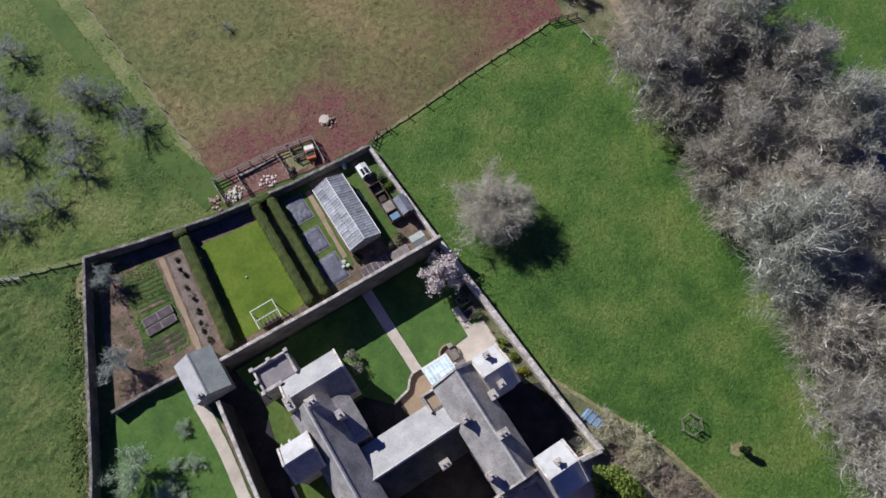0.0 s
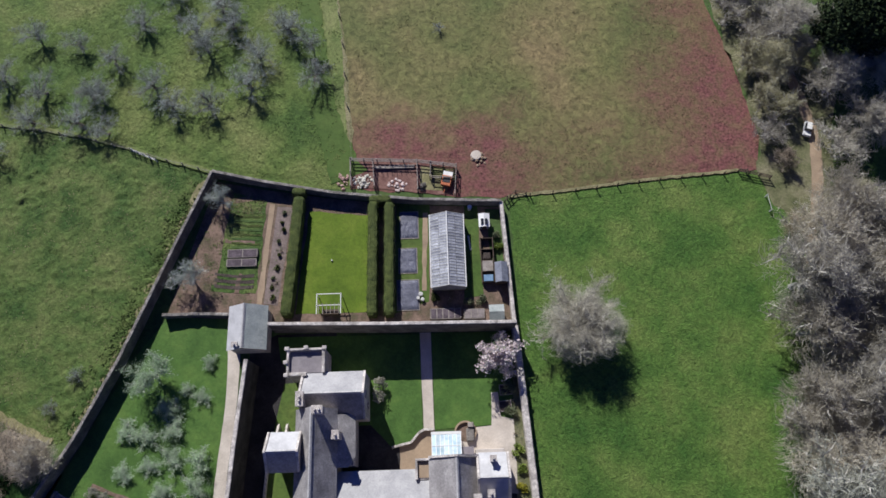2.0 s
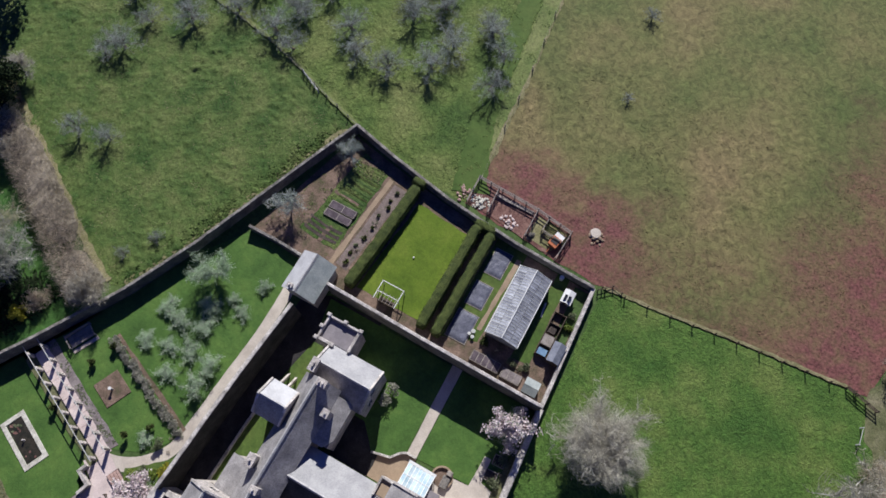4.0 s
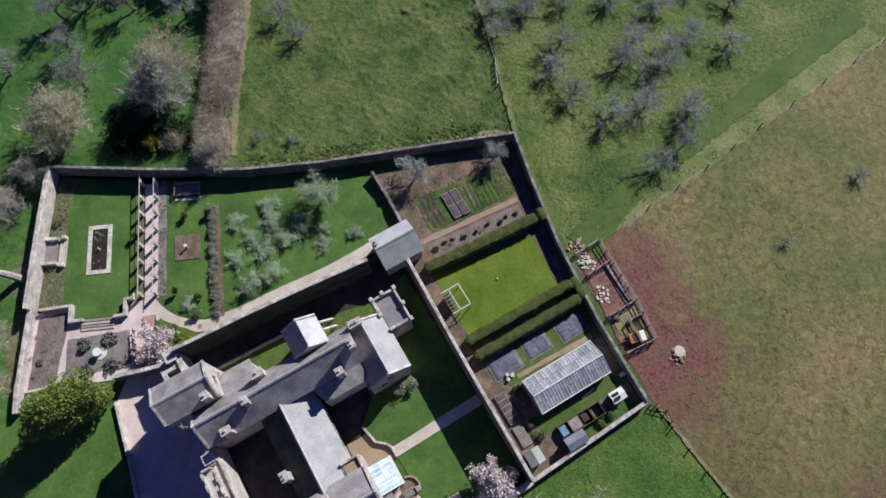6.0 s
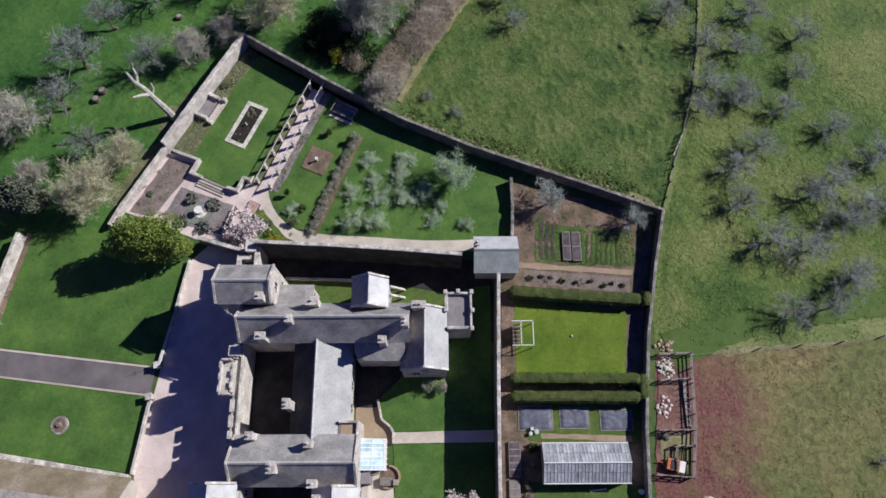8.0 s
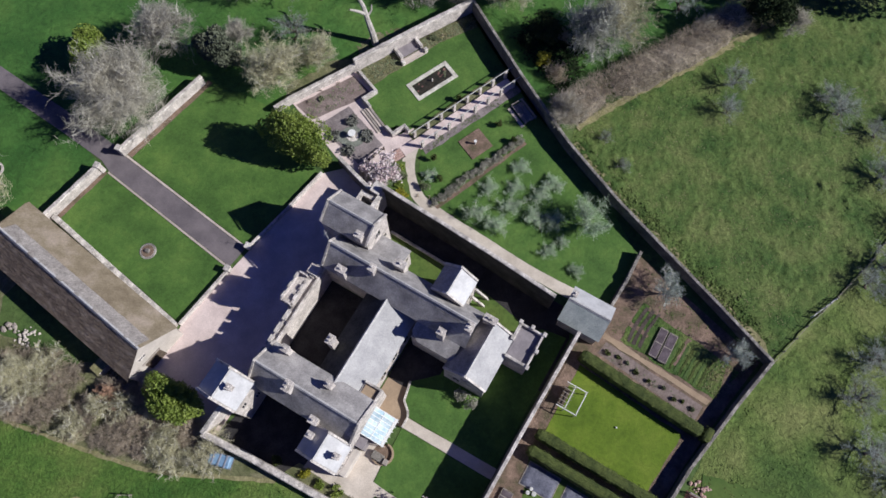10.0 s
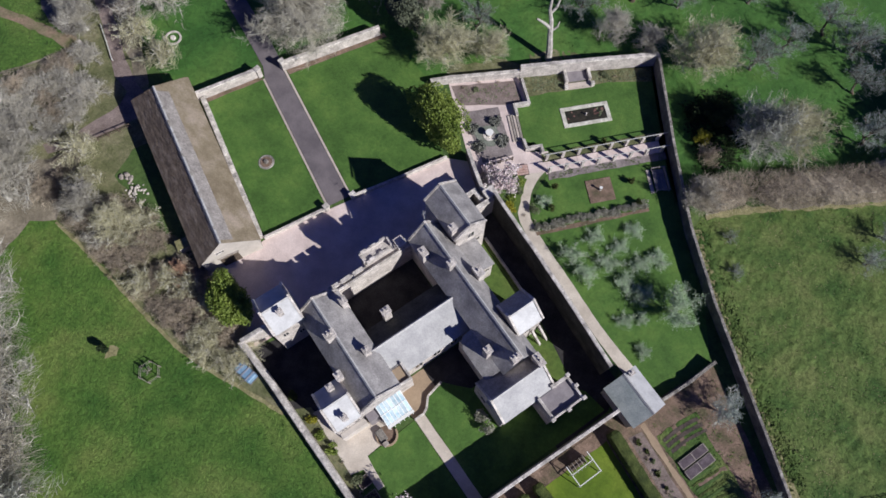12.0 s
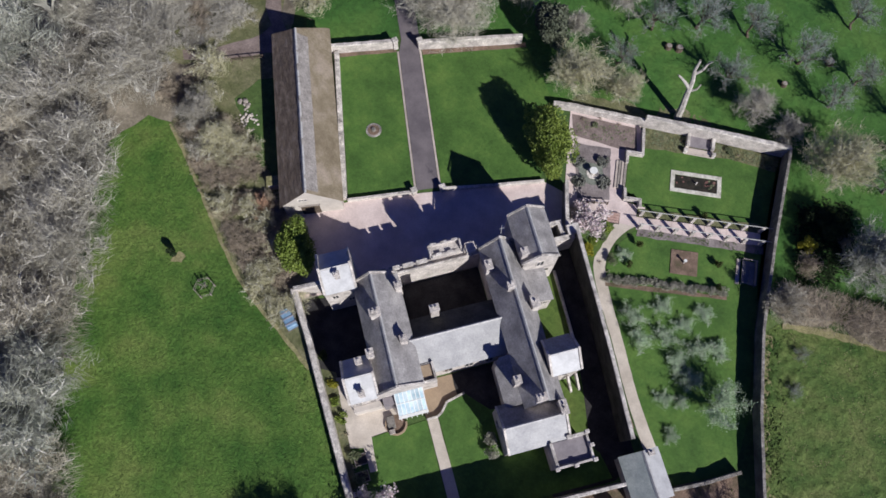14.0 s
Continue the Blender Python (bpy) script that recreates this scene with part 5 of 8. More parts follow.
merlons(cur, (2.6, 13.0), (5.0, 13.0), 6.1, 2)
gate = part("gatehouse", box(-2.1, 2.3, 13.0, 14.4, 0, 8.0), M["stone"], castle, "projecting battlemented gatehouse")
for x0, x1, y0, y1, z in ((-2.25, 2.45, 14.2, 14.45, 8.5), (-2.2, -1.95, 13.0, 14.13, 8.3), (2.15, 2.4, 13.0, 14.13, 9.0), (-1.88, 1.6, 12.75, 13.05, 8.2)):
    part("parapet", box(x0, x1, y0, y1, 7.0, z, bevel=0.03), M["stone"], gate, "rough stone parapet")
merlons(gate, (-2.2, 14.32), (2.4, 14.32), 8.5, 3, 0.8, 0.22, 0.22)
merlons(gate, (-1.7, 12.9), (1.4, 12.9), 8.2, 2, 0.7, 0.2, 0.15)
part("buttress_turret", box(3.0, 4.4, 12.4, 13.9, 0, 7.4), M["stone"], castle, "small square turret")

# east range with the chapel before it
w_east = gabled(castle, 4.9, 9.9, -10.0, 12.6, 7.5, 10.5, "y", st, (sl, sl), ridge_at=7.55, name="east_range", cope=(False, True))
chimney(w_east, 7.0, 5.3, 9.8, 12.0, 1.0, 0.8)
chimney(w_east, 5.1, 9.2, 7.0, 10.2, 0.9, 1.3)
chimney(w_east, 6.6, -9.7, 9.6, 12.0, 1.3, 0.9, 2)
chimney(w_east, 4.5, -6.7, 6.6, 10.3, 0.9, 1.0)
chimney(w_east, 9.7, 2.7, 6.5, 10.3, 1.0, 1.6)
part("rear_range", box(2.7, 5.2, -9.4, -3.0, 0, 5.95), M["stone"], castle, "lower rear range")
b = bmesh.new()
vs = [b.verts.new(v) for v in ((2.4, -9.5, 6.2), (2.4, -4.2, 6.2), (3.3, -2.8, 6.62), (5.3, -2.8, 7.55), (5.3, -9.5, 7.55))]
f = b.faces.new(vs)
ex = bmesh.ops.extrude_face_region(b, geom=[f])
for v in ex["geom"]:
    if isinstance(v, bmesh.types.BMVert):
        v.co.z -= 0.25
part("rear_roof", b, M["slate"], castle, "slate roof of the rear range")
chapel = gabled(castle, 9.8, 14.8, 8.1, 15.7, 9.4, 11.6, "y", st, (M["slate"], M["slate"]), ridge_at=12.2, name="chapel")
chimney(chapel, 10.1, 9.4, 9.0, 11.6, 0.9, 1.0)
window(chapel, (12.3, 8.08, 8.2), (0, -1, 0), 1.0, 1.7, 2)
window(chapel, (13.6, 8.08, 4.6), (0, -1, 0), 0.7, 1.0, 1)
annex = part("annex", box(10.2, 13.0, 3.5, 8.2, 0, 5.6), M["stone"], castle, "slated annex by the chapel")
b = bmesh.new()
vs = [b.verts.new(v) for v in ((9.9, 3.3, 6.6), (9.9, 8.2, 6.6), (13.2, 8.2, 5.75), (13.2, 3.3, 5.75))]
f = b.faces.new(vs)
ex = bmesh.ops.extrude_face_region(b, geom=[f])
for v in ex["geom"]:
    if isinstance(v, bmesh.types.BMVert):
        v.co.z -= 0.2
part("roof", b, M["slate"], annex, "pent slate roof")
window(annex, (12.1, 3.48, 4.2), (0, -1, 0), 0.7, 0.9, 1)
# sunny south slope in a paler material than the north: light by colour
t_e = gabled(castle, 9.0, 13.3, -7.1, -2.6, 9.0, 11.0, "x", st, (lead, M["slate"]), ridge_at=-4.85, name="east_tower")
for x in (12.0, 13.2):
    b = bmesh.new()
    bar(b, (x, -7.15, 4.4), (x + 0.7, -9.0, 0.1), 0.32, 0.4)
    part("raking_buttress", b, M["coping"], t_e, "pale raking stone buttress")
window(t_e, (11.2, -7.13, 6.4), (0, -1, 0), 0.6, 1.6, 1)
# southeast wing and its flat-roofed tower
# paler slate south, darker north: sunlight and shade carried by the colours
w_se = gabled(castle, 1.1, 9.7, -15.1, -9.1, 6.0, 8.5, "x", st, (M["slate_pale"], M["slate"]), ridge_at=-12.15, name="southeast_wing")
chimney(w_se, 9.3, -11.4, 6.6, 9.7, 0.9, 1.8, 2)
window(w_se, (1.07, -12.15, 6.3), (-1, 0, 0), 0.9, 0.8, 2)
window(w_se, (1.07, -11, 3.4), (-1, 0, 0), 1.0, 1.6, 2)
for x in (2.6, 4.8):
    window(w_se, (x, -15.12, 3.8), (0, -1, 0), 1.0, 1.5, 2)
t_se = part("southeast_tower", box(6.7, 11.8, -18.55, -14.9, 0, 5.9), M["stone"], castle, "square tower with lead flat and parapet")
part("roof", box(7.1, 11.4, -18.15, -15.3, 5.9, 6.02), M["leadgrey"], t_se, "grey lead flat")
for x0, x1, y0, y1 in ((6.6, 11.8, -18.6, -18.3), (6.6, 7.0, -18.28, -15.2), (11.5, 11.8, -18.28, -15.32), (9.1, 11.9, -15.3, -14.85)):
    part("parapet", box(x0, x1, y0, y1, 5.8, 6.6, bevel=0.04), M["coping"], t_se, "pale stone parapet")
me = None
for x, y in ((6.7, -18.55), (11.8, -18.55), (11.8, -14.95), (9.3, -15.0), (9.2, -18.65), (11.9, -16.7)):
    if me is None:
        bb = bmesh.new()
        add_box(bb, -0.3, 0.3, -0.26, 0.26, 0, 0.36, bevel=0.05)
        me = mesh_of(bb, "merlon", M["coping"])
    part("merlon", me, None, t_se, at=Matrix.Translation((x, y, 6.45)))
b = bmesh.new()
rod(b, (8.0, 13.1, 9), (8.0, 13.4, 12.4), 0.04, 0.02, 6)
bar(b, (7.6, 13.25, 11.6), (8.4, 13.25, 11.6), 0.04)
part("finial", b, M["dull_white"], w_east, "thin white metal finial")

# ruined porch between chapel and curtain wall
porch = thing("garden_gateway", pose(0, 0, 0), "roofless pale stone gateway between chapel and curtain wall", "gateway")
b = bmesh.new()
for x0, x1, y0, y1, z in ((15.4, 17.9, 14.2, 14.7, 4.6), (15.4, 15.9, 11.6, 14.2, 4.6), (17.4, 17.9, 12.2, 14.2, 4.6), (15.9, 19.2, 11.5, 12.1, 5.0), (18.3, 19.9, 12.0, 13.4, 5.4)):
    add_box(b, x0, x1, y0, y1, 0, z, bevel=0.04)
part("wall", b, M["stone"], porch)
b = bmesh.new()
for x0, x1, y0, y1, z in ((15.3, 18.0, 14.1, 14.8, 4.6), (15.3, 16.0, 11.5, 14.1, 4.6), (17.3, 18.0, 12.2, 14.1, 4.6), (16, 18.3, 11.4, 12.2, 5.0), (18.2, 20.1, 11.9, 13.5, 5.4)):
    add_box(b, x0, x1, y0, y1, z, z + 0.15, bevel=0.04)
part("coping", b, M["coping"], porch)

# ---- lodge on the corner of the walls ----
lodge = thing("garden_lodge", pose(0, 0, 0), "small stone garden house with a green-grey slate roof", "lodge")
# whiter east slope: sunlight put into its colour
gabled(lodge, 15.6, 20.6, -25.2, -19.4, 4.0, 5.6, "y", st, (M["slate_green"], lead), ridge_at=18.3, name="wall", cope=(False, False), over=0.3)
chimney(lodge, 19.3, -19.6, 3.8, 5.9, 0.7, 0.6)

# ---- barn ----
BARN = Matrix.Translation((-16.9, 26.9, 0)) @ Matrix.Rotation(radians(-7.7), 4, "Z")
barn = thing("thatched_barn", BARN, "long old barn with a steep brown roof and cream gable", "barn")
bw = gabled(barn, -4.4, 4.3, 0, 29.9, 4.4, 8.6, "y", M["render"], (M["thatch"], M["mossroof"]), ridge_at=-0.2, name="wall", cope=(False, False), over=0.4)
for o in bw.children:
    if o.name.startswith("ridge"):
        o.data.materials[0] = M["ridge"]
for o in (bw, *bw.children):
    for v in o.data.vertices:
        if v.co.y > 20.0:
            v.co.y -= (v.co.y - 20.0) / 9.9 * 2.5 * max(0.0, min(1.0, (v.co.z - 4.4) / 4.2))
b = bmesh.new()
n = 9
hip = []
for k in range(n + 1):
    t = k / n
    w0, w1 = -4.85 + (4.65) * t, 4.75 - 4.95 * t
    hip.append([b.verts.new((w0 + (w1 - w0) * c / 8, 30.25 - 2.85 * t, 4.1 + 4.7 * t + 0.06 * noise.noise(Vector((c, k, 1))))) for c in range(9)])
for k in range(n):
    for c in range(8):
        if k < n - 1:
            b.faces.new((hip[k][c], hip[k][c + 1], hip[k + 1][c + 1], hip[k + 1][c]))
part("hip", b, M["thatch"], bw, "hipped thatch end")
b = bmesh.new()
prev = None
for k in range(55):
    y = 0.1 + k * 0.495
    w = 1.0 + 0.10 * noise.noise(Vector((y * 0.9, 3, 0)))
    lift = 0.05 * noise.noise(Vector((y * 0.7, 9, 0)))
    row = [b.verts.new((0.45 + o * w, y, 8.74 - abs(0.65 + o * w) * 0.97 + e + lift)) for o, e in ((-1.0, -0.14), (-1.0, 0.0), (-0.65, 0.05), (1.0, 0.0), (1.0, -0.14))]
    if prev:
        for i in range(4):
            b.faces.new((prev[i], prev[i + 1], row[i + 1], row[i]))
    prev = row
part("ridge_cap", b, M["barn_ridge"], bw, "grey ridge capping")
window(barn, (-1.2, -0.02, 5.2), (0, -1, 0), 1.2, 0.5, 3)
part("door", box(-1.9, 0.9, -0.10, -0.03, 0, 3.0), M["wood_dark"], barn, "dark wide barn door")
part("lintel", box(-2.1, 1.1, -0.16, -0.03, 3.0, 3.3), M["wood"], barn)
wall_run("wall_barn_lawn", [(-12.2, 27.8, 1.0), (-8.0, 54.0, 1.0)], 0.7, M["stone"], "broken low stone wall beside the barn", cope_w=0.12, rough=0.25)


# ---- kitchen garden ----
def yew_hedge(name, line, width, height, label, mat=None, category="hedge", lump=0.13):
    """A clipped hedge with soft, uneven faces and a coat of short sprays."""
    mat = mat or M["hedge"]
    bm = bmesh.new()
    prev = None
    pts = [Vector((*p, 0)) for p in line]
    rows = run_rows([(p.x, p.y, height) for p in pts], 0.45)
    skin = []
    for n_, (q, h, s, k) in enumerate(rows):
        ring = []
        for o, z in ((1.0, 0.0), (1.04, 0.35), (1.0, 0.8), (0.86, 0.97), (0.4, 1.03), (-0.4, 1.03), (-0.86, 0.97), (-1.0, 0.8), (-1.04, 0.35), (-1.0, 0.0)):
            w = noise.noise(Vector((q.x * 1.3 + o, q.y * 1.3, z * 3)))
            end = 0.7 if n_ in (0, len(rows) - 1) else 1.0
            p = Vector((q.x + s.x * o * width / 2 * end, q.y + s.y * o * width / 2 * end, z * h * (0.93 if end < 1 else 1))) + Vector((s.x * o, s.y * o, 0.5)) * lump * w * (z > 0)
            ring.append(bm.verts.new(p))
            if z > 0:
                skin.append(p)
        if prev:
            for i in range(9):
                bm.faces.new((prev[i], prev[i + 1], ring[i + 1], ring[i]))
        else:
            bm.faces.new(ring)
        prev = ring
    bm.faces.new(prev[::-1])
    ob = solid(name, bm, mat, label, category)
    r = random.Random(len(rows))
    sp = []
    for p in skin:
        for _ in range(3):
            sp.append(p + Vector((r.uniform(-0.25, 0.25), r.uniform(-0.25, 0.25), r.uniform(-0.2, 0.06))))
    part("foliage", cards(sp, 0.10, mat, "sprays", 3, 0.3), None, ob)
    return ob


yew_hedge("yew_hedge", [(11.9, -43.2), (12.6, -33), (13.3, -24.4)], 1.7, 2.1, "tall clipped dark yew hedge beside the lawn")
yew_hedge("yew_hedge", [(0.5, -42.0), (0.6, -33), (0.7, -24.0)], 1.5, 2.1, "tall clipped dark yew hedge beside the lawn")
yew_hedge("yew_hedge", [(-2.0, -41.8), (-1.9, -33), (-1.8, -24.0)], 1.5, 2.1, "tall clipped dark yew hedge by the sheeted beds")
for p in ((12.0, -44.2), (-0.6, -42.5)):
    yew_hedge("yew_hedge", [(p[0] + 1.0, p[1] - 0.1), (p[0] - 1.0, p[1] + 0.1)] if p[0] > 5 else [(p[0] + 1.7, p[1]), (p[0] - 1.7, p[1])], 1.3, 1.9, "yew hedge end against the garden wall")


def weed_sheet(cx, cy, w, l, seed):
    bm = bmesh.new()
    n = 14
    g = [[bm.verts.new((cx + w * (i / n - 0.5) + 0.10 * noise.noise(Vector((j * 0.5, i * 0.1, seed))) * (i in (0, n)), cy + l * (j / n - 0.5) + 0.12 * noise.noise(Vector((i * 0.5, seed, 0))) * (j in (0, n)),
                        0.06 + (0.13 + 0.09 * noise.noise(Vector((i * 0.6, j * 0.6, seed))) if 0 < i < n and 0 < j < n else 0))) for j in range(n + 1)] for i in range(n + 1)]
    for i in range(n):
        for j in range(n):
            bm.faces.new((g[i][j], g[i + 1][j], g[i + 1][j + 1], g[i][j + 1]))
    ob = solid("sheeted_bed", bm, M["sheet"], "vegetable bed covered with crumpled blue-black sheeting", "garden bed", group="sheeted beds", smooth=True)
    bb = bmesh.new()
    for x0, x1, y0, y1 in ((cx - w / 2 - 0.1, cx + w / 2 + 0.1, cy - l / 2 - 0.1, cy - l / 2), (cx - w / 2 - 0.1, cx + w / 2 + 0.1, cy + l / 2, cy + l / 2 + 0.1), (cx - w / 2 - 0.1, cx - w / 2, cy - l / 2, cy + l / 2), (cx + w / 2, cx + w / 2 + 0.1, cy - l / 2, cy + l / 2)):
        add_box(bb, x0, x1, y0, y1, 0, 0.12)
    part("edging", bb, M["wood"], ob, "low wooden edging")


weed_sheet(-4.95, -38.6, 2.7, 4.3, 1)
weed_sheet(-4.65, -32.8, 2.7, 3.9, 2)
weed_sheet(-4.6, -27.4, 3.2, 4.6, 3)


def greenhouse():
    x0, x1, y0, y1, e, rz = -13.2, -8.2, -39.4, -27.9, 2.0, 3.3
    xm = (x0 + x1) / 2
    ob = thing("greenhouse", pose(0, 0, 0), "long old greenhouse with whitened glass panes", "greenhouse")
    part("base", box(x0, x1, y0, y1, 0, 0.7), M["stone_dark"], ob, "low stone base wall")
    n = 25
    for i in range(n + 1):
        y = y0 + (y1 - y0) * i / n
        b = bmesh.new()
        bar(b, (x0 - 0.1, y, e - 0.05), (xm, y, rz), 0.065, 0.08)
        bar(b, (xm, y, rz), (x1 + 0.1, y, e - 0.05), 0.065, 0.08)
        part("rafter", b, M["dull_white"], ob)
    for x, z, nm in ((x0 - 0.1, e, "gutter"), (x1 + 0.1, e, "gutter"), (xm, rz + 0.06, "ridge_bar")):
        b = bmesh.new()
        bar(b, (x, y0 - 0.05, z), (x, y1 + 0.05, z), 0.14, 0.12)
        part(nm, b, M["white"], ob)
    me = {}
    for i in range(n):
        ya, yb = y0 + (y1 - y0) * i / n + 0.05, y0 + (y1 - y0) * (i + 1) / n - 0.05
        for xs, key in ((x0, "w"), (x1, "e")):
            for k in range(2):
                t0, t1 = k / 2 + 0.01, (k + 1) / 2 - 0.01
                if (key, k) not in me:
                    b = bmesh.new()
                    w = yb - ya
                    pa, pb = Vector((xs, 0, e)).lerp(Vector((xm, 0, rz)), t0), Vector((xs, 0, e)).lerp(Vector((xm, 0, rz)), t1)
                    q = [b.verts.new(v) for v in ((pa.x, 0, pa.z), (pb.x, 0, pb.z), (pb.x, w, pb.z), (pa.x, w, pa.z))]
                    f = b.faces.new(q)
                    r = bmesh.ops.extrude_face_region(b, geom=[f])
                    for v in r["geom"]:
                        if isinstance(v, bmesh.types.BMVert):
                            v.co.z -= 0.015
                    me[key, k] = mesh_of(b, "pane", M["glass_wash"])
                part("pane", me[key, k], None, ob, at=Matrix.Translation((0, ya, 0)))
    for x in (x0 + 0.04, x1 - 0.04):
        b = bmesh.new()
        for i in range(n + 1):
            y = y0 + (y1 - y0) * i / n
            bar(b, (x, y, 0.7), (x, y, e), 0.06)
        part("side_frame", b, M["white"], ob)
        part("side_glass", box(x - 0.01, x + 0.01, y0, y1, 0.7, e), M["glass_wash"], ob)
    for y in (y0, y1):
        b = bmesh.new()
        vs = [[b.verts.new((x, y + d, z)) for x, z in ((x0, 0.7), (x1, 0.7), (x1, e), (xm, rz - 0.05), (x0, e))] for d in (-0.02, 0.02)]
        b.faces.new(vs[0])
        b.faces.new(vs[1][::-1])
        for i in range(5):
            j = (i + 1) % 5
            b.faces.new((vs[0][i], vs[0][j], vs[1][j], vs[1][i]))
        part("gable_glass", b, M["glass_wash"], ob)


greenhouse()


def shed(name, x0, x1, y0, y1, e, r, roof_mat, wall_mat, label, axis="y"):
    ob = thing(name, pose(0, 0, 0), label, "shed")
    part("body", box(x0, x1, y0, y1, 0, e), wall_mat, ob)
    for s in (0, 1):
        b = bmesh.new()
        xm, ym = (x0 + x1) / 2, (y0 + y1) / 2
        if axis == "y":
            a, c = (x0 - 0.15, e - 0.05) if s == 0 else (x1 + 0.15, e - 0.05), (xm, r)
            vs = [b.verts.new(v) for v in ((a[0], y0 - 0.15, a[1]), (c[0], y0 - 0.15, c[1]), (c[0], y1 + 0.15, c[1]), (a[0], y1 + 0.15, a[1]))]
        else:
            a, c = (y0 - 0.15, e - 0.05) if s == 0 else (y1 + 0.15, e - 0.05), (ym, r)
            vs = [b.verts.new(v) for v in ((x0 - 0.15, a[0], a[1]), (x0 - 0.15, c[0], c[1]), (x1 + 0.15, c[0], c[1]), (x1 + 0.15, a[0], a[1]))]
        f = b.faces.new(vs)
        g = bmesh.ops.extrude_face_region(b, geom=[f])
        for v in g["geom"]:
            if isinstance(v, bmesh.types.BMVert):
                v.co.z -= 0.06
        part("roof", b, roof_mat, ob, "sloping shed roof")
    part("door", box((x0 + x1) / 2 - 0.35, (x0 + x1) / 2 + 0.35, y1, y1 + 0.04, 0, min(1.8, e - 0.1)), M["wood_dark"], ob)
    return ob


ws = shed("white_shed", -17.2, -15.8, -39.5, -37.6, 1.4, 1.65, M["white"], M["dull_white"], "little white painted garden shed")
b = bmesh.new()
for y0 in (-38.2, -38.7):
    for x0 in (-17.0, -16.4):
        add_box(b, x0, x0 + 0.42, y0, y0 + 0.4, 1.46, 1.72)
part("rooflight", b, M["dark_glass"], ws, "dark glass lights in the roof")
shed("tool_shed", -19.4, -17.8, -31.4, -28.6, 2.0, 2.5, M["felt"], M["wood_dark"], "tool shed with a blue-grey felt roof against the wall")
shed("potting_shed", -18.5, -16.6, -24.9, -22.9, 1.9, 2.3, M["slate_green"], M["wood"], "small potting shed with a green-grey roof", axis="x")

comp = thing("compost_bay", pose(0, 0, 0), "row of dark wooden compost bays", "compost bay")
for y in (-35.8, -34.0, -32.2, -30.4, -28.9):
    part("divider", box(-17.6, -15.8, y - 0.04, y + 0.04, 0, 0.9), M["wood_dark"], comp)
part("back", box(-17.7, -17.6, -35.9, -28.8, 0, 1.0), M["wood_dark"], comp)
part("front", box(-15.85, -15.75, -35.9, -28.8, 0, 0.7), M["wood_dark"], comp)
part("lid", box(-17.5, -15.9, -32.1, -30.5, 0.95, 1.05), M["wood"], comp, "grey board lid")
part("cover", box(-17.4, -16.0, -29.9, -28.9, 1.0, 1.1), M["blue"], comp, "dark blue plastic cover")
part("heap", box(-17.5, -15.9, -33.9, -32.3, 0, 0.6, taper=0.3), M["earth_dark"], comp, "dark compost")


def cold_frame(x0, x1, y0, y1, h, n, glass, label):
    ob = thing("cold_frame", pose(0, 0, 0), label, "cold frame")
    b = bmesh.new()
    for a in ((x0, x1, y0, y0 + 0.08), (x0, x1, y1 - 0.08, y1), (x0, x0 + 0.08, y0, y1), (x1 - 0.08, x1, y0, y1)):
        add_box(b, *a, 0, h)
    part("frame", b, M["wood"], ob)
    for i in range(n):
        a, c = x0 + 0.1 + (x1 - x0 - 0.2) * i / n, x0 + 0.1 + (x1 - x0 - 0.2) * (i + 1) / n
        lid = part("light", box(a, c - 0.06, y0 + 0.1, y1 - 0.1, h, h + 0.03), M[glass], ob)
        for e in ((a - 0.03, a + 0.03, y0, y1), (c - 0.09, c - 0.03, y0, y1)):
            part("bar", box(*e, h, h + 0.05), M["wood"], lid)


cold_frame(-12.4, -7.8, -25.1, -23.5, 0.4, 5, "netting", "row of dark cold frames with grey bars under the court wall")
cold_frame(-15.9, -12.8, -24.9, -23.4, 0.35, 3, "rosebed", "row of dull grey-mauve cold frames under the court wall")
cold_frame(18.2, 22.8, -35.4, -34.1, 0.45, 2, "netting", "dark netted frame among the vegetables")
cold_frame(18.3, 22.9, -33.9, -32.7, 0.35, 2, "netting", "dark netted frame with grey rim among the vegetables")

for k in range(9):
    y = -41.5 + k * 0.75
    ribbon("vegetable_line", [(17.6 + k * 0.06, y), (20, y - 0.1), (22.4, y - 0.4)], 0.3, 0.11, M["hedge"] if k % 2 else M["grass"], "line of green vegetables in the plot", "vegetable bed", wander=0.2)
for k in range(3):
    y = -31.2 + k * 0.9
    ribbon("vegetable_line", [(18.6, y), (21, y), (24.6, y - 0.4)], 0.5, 0.095, M["earth_dark"], "bare dug line in the plot", "vegetable bed", wander=0.2)

for x0, y0, x1, y1, w in ((23.4, -44.6, 24.6, -30, 1.0), (18.0, -44.0, 22.6, -43.6, 0.8), (18.8, -36.6, 23.4, -36.9, 0.5), (20.6, -31.6, 21.0, -28.6, 0.7)):
    ribbon("bare_patch", [(x0, y0), ((x0 + x1) / 2 + 0.3, (y0 + y1) / 2), (x1, y1)], w, 0.08, M["earth"], "bare trodden strip between vegetable rows", "vegetable bed", wander=0.35)

arb = thing("garden_arbour", pose(0, 0, 0), "white-framed arbour with a weathered wooden swing seat", "arbour")
for x in (5.2, 8.7):
    for y in (-27.4, -25.7):
        b = bmesh.new()
        bar(b, (x, y, 0), (x, y, 2.2), 0.1)
        part("post", b, M["white"], arb)
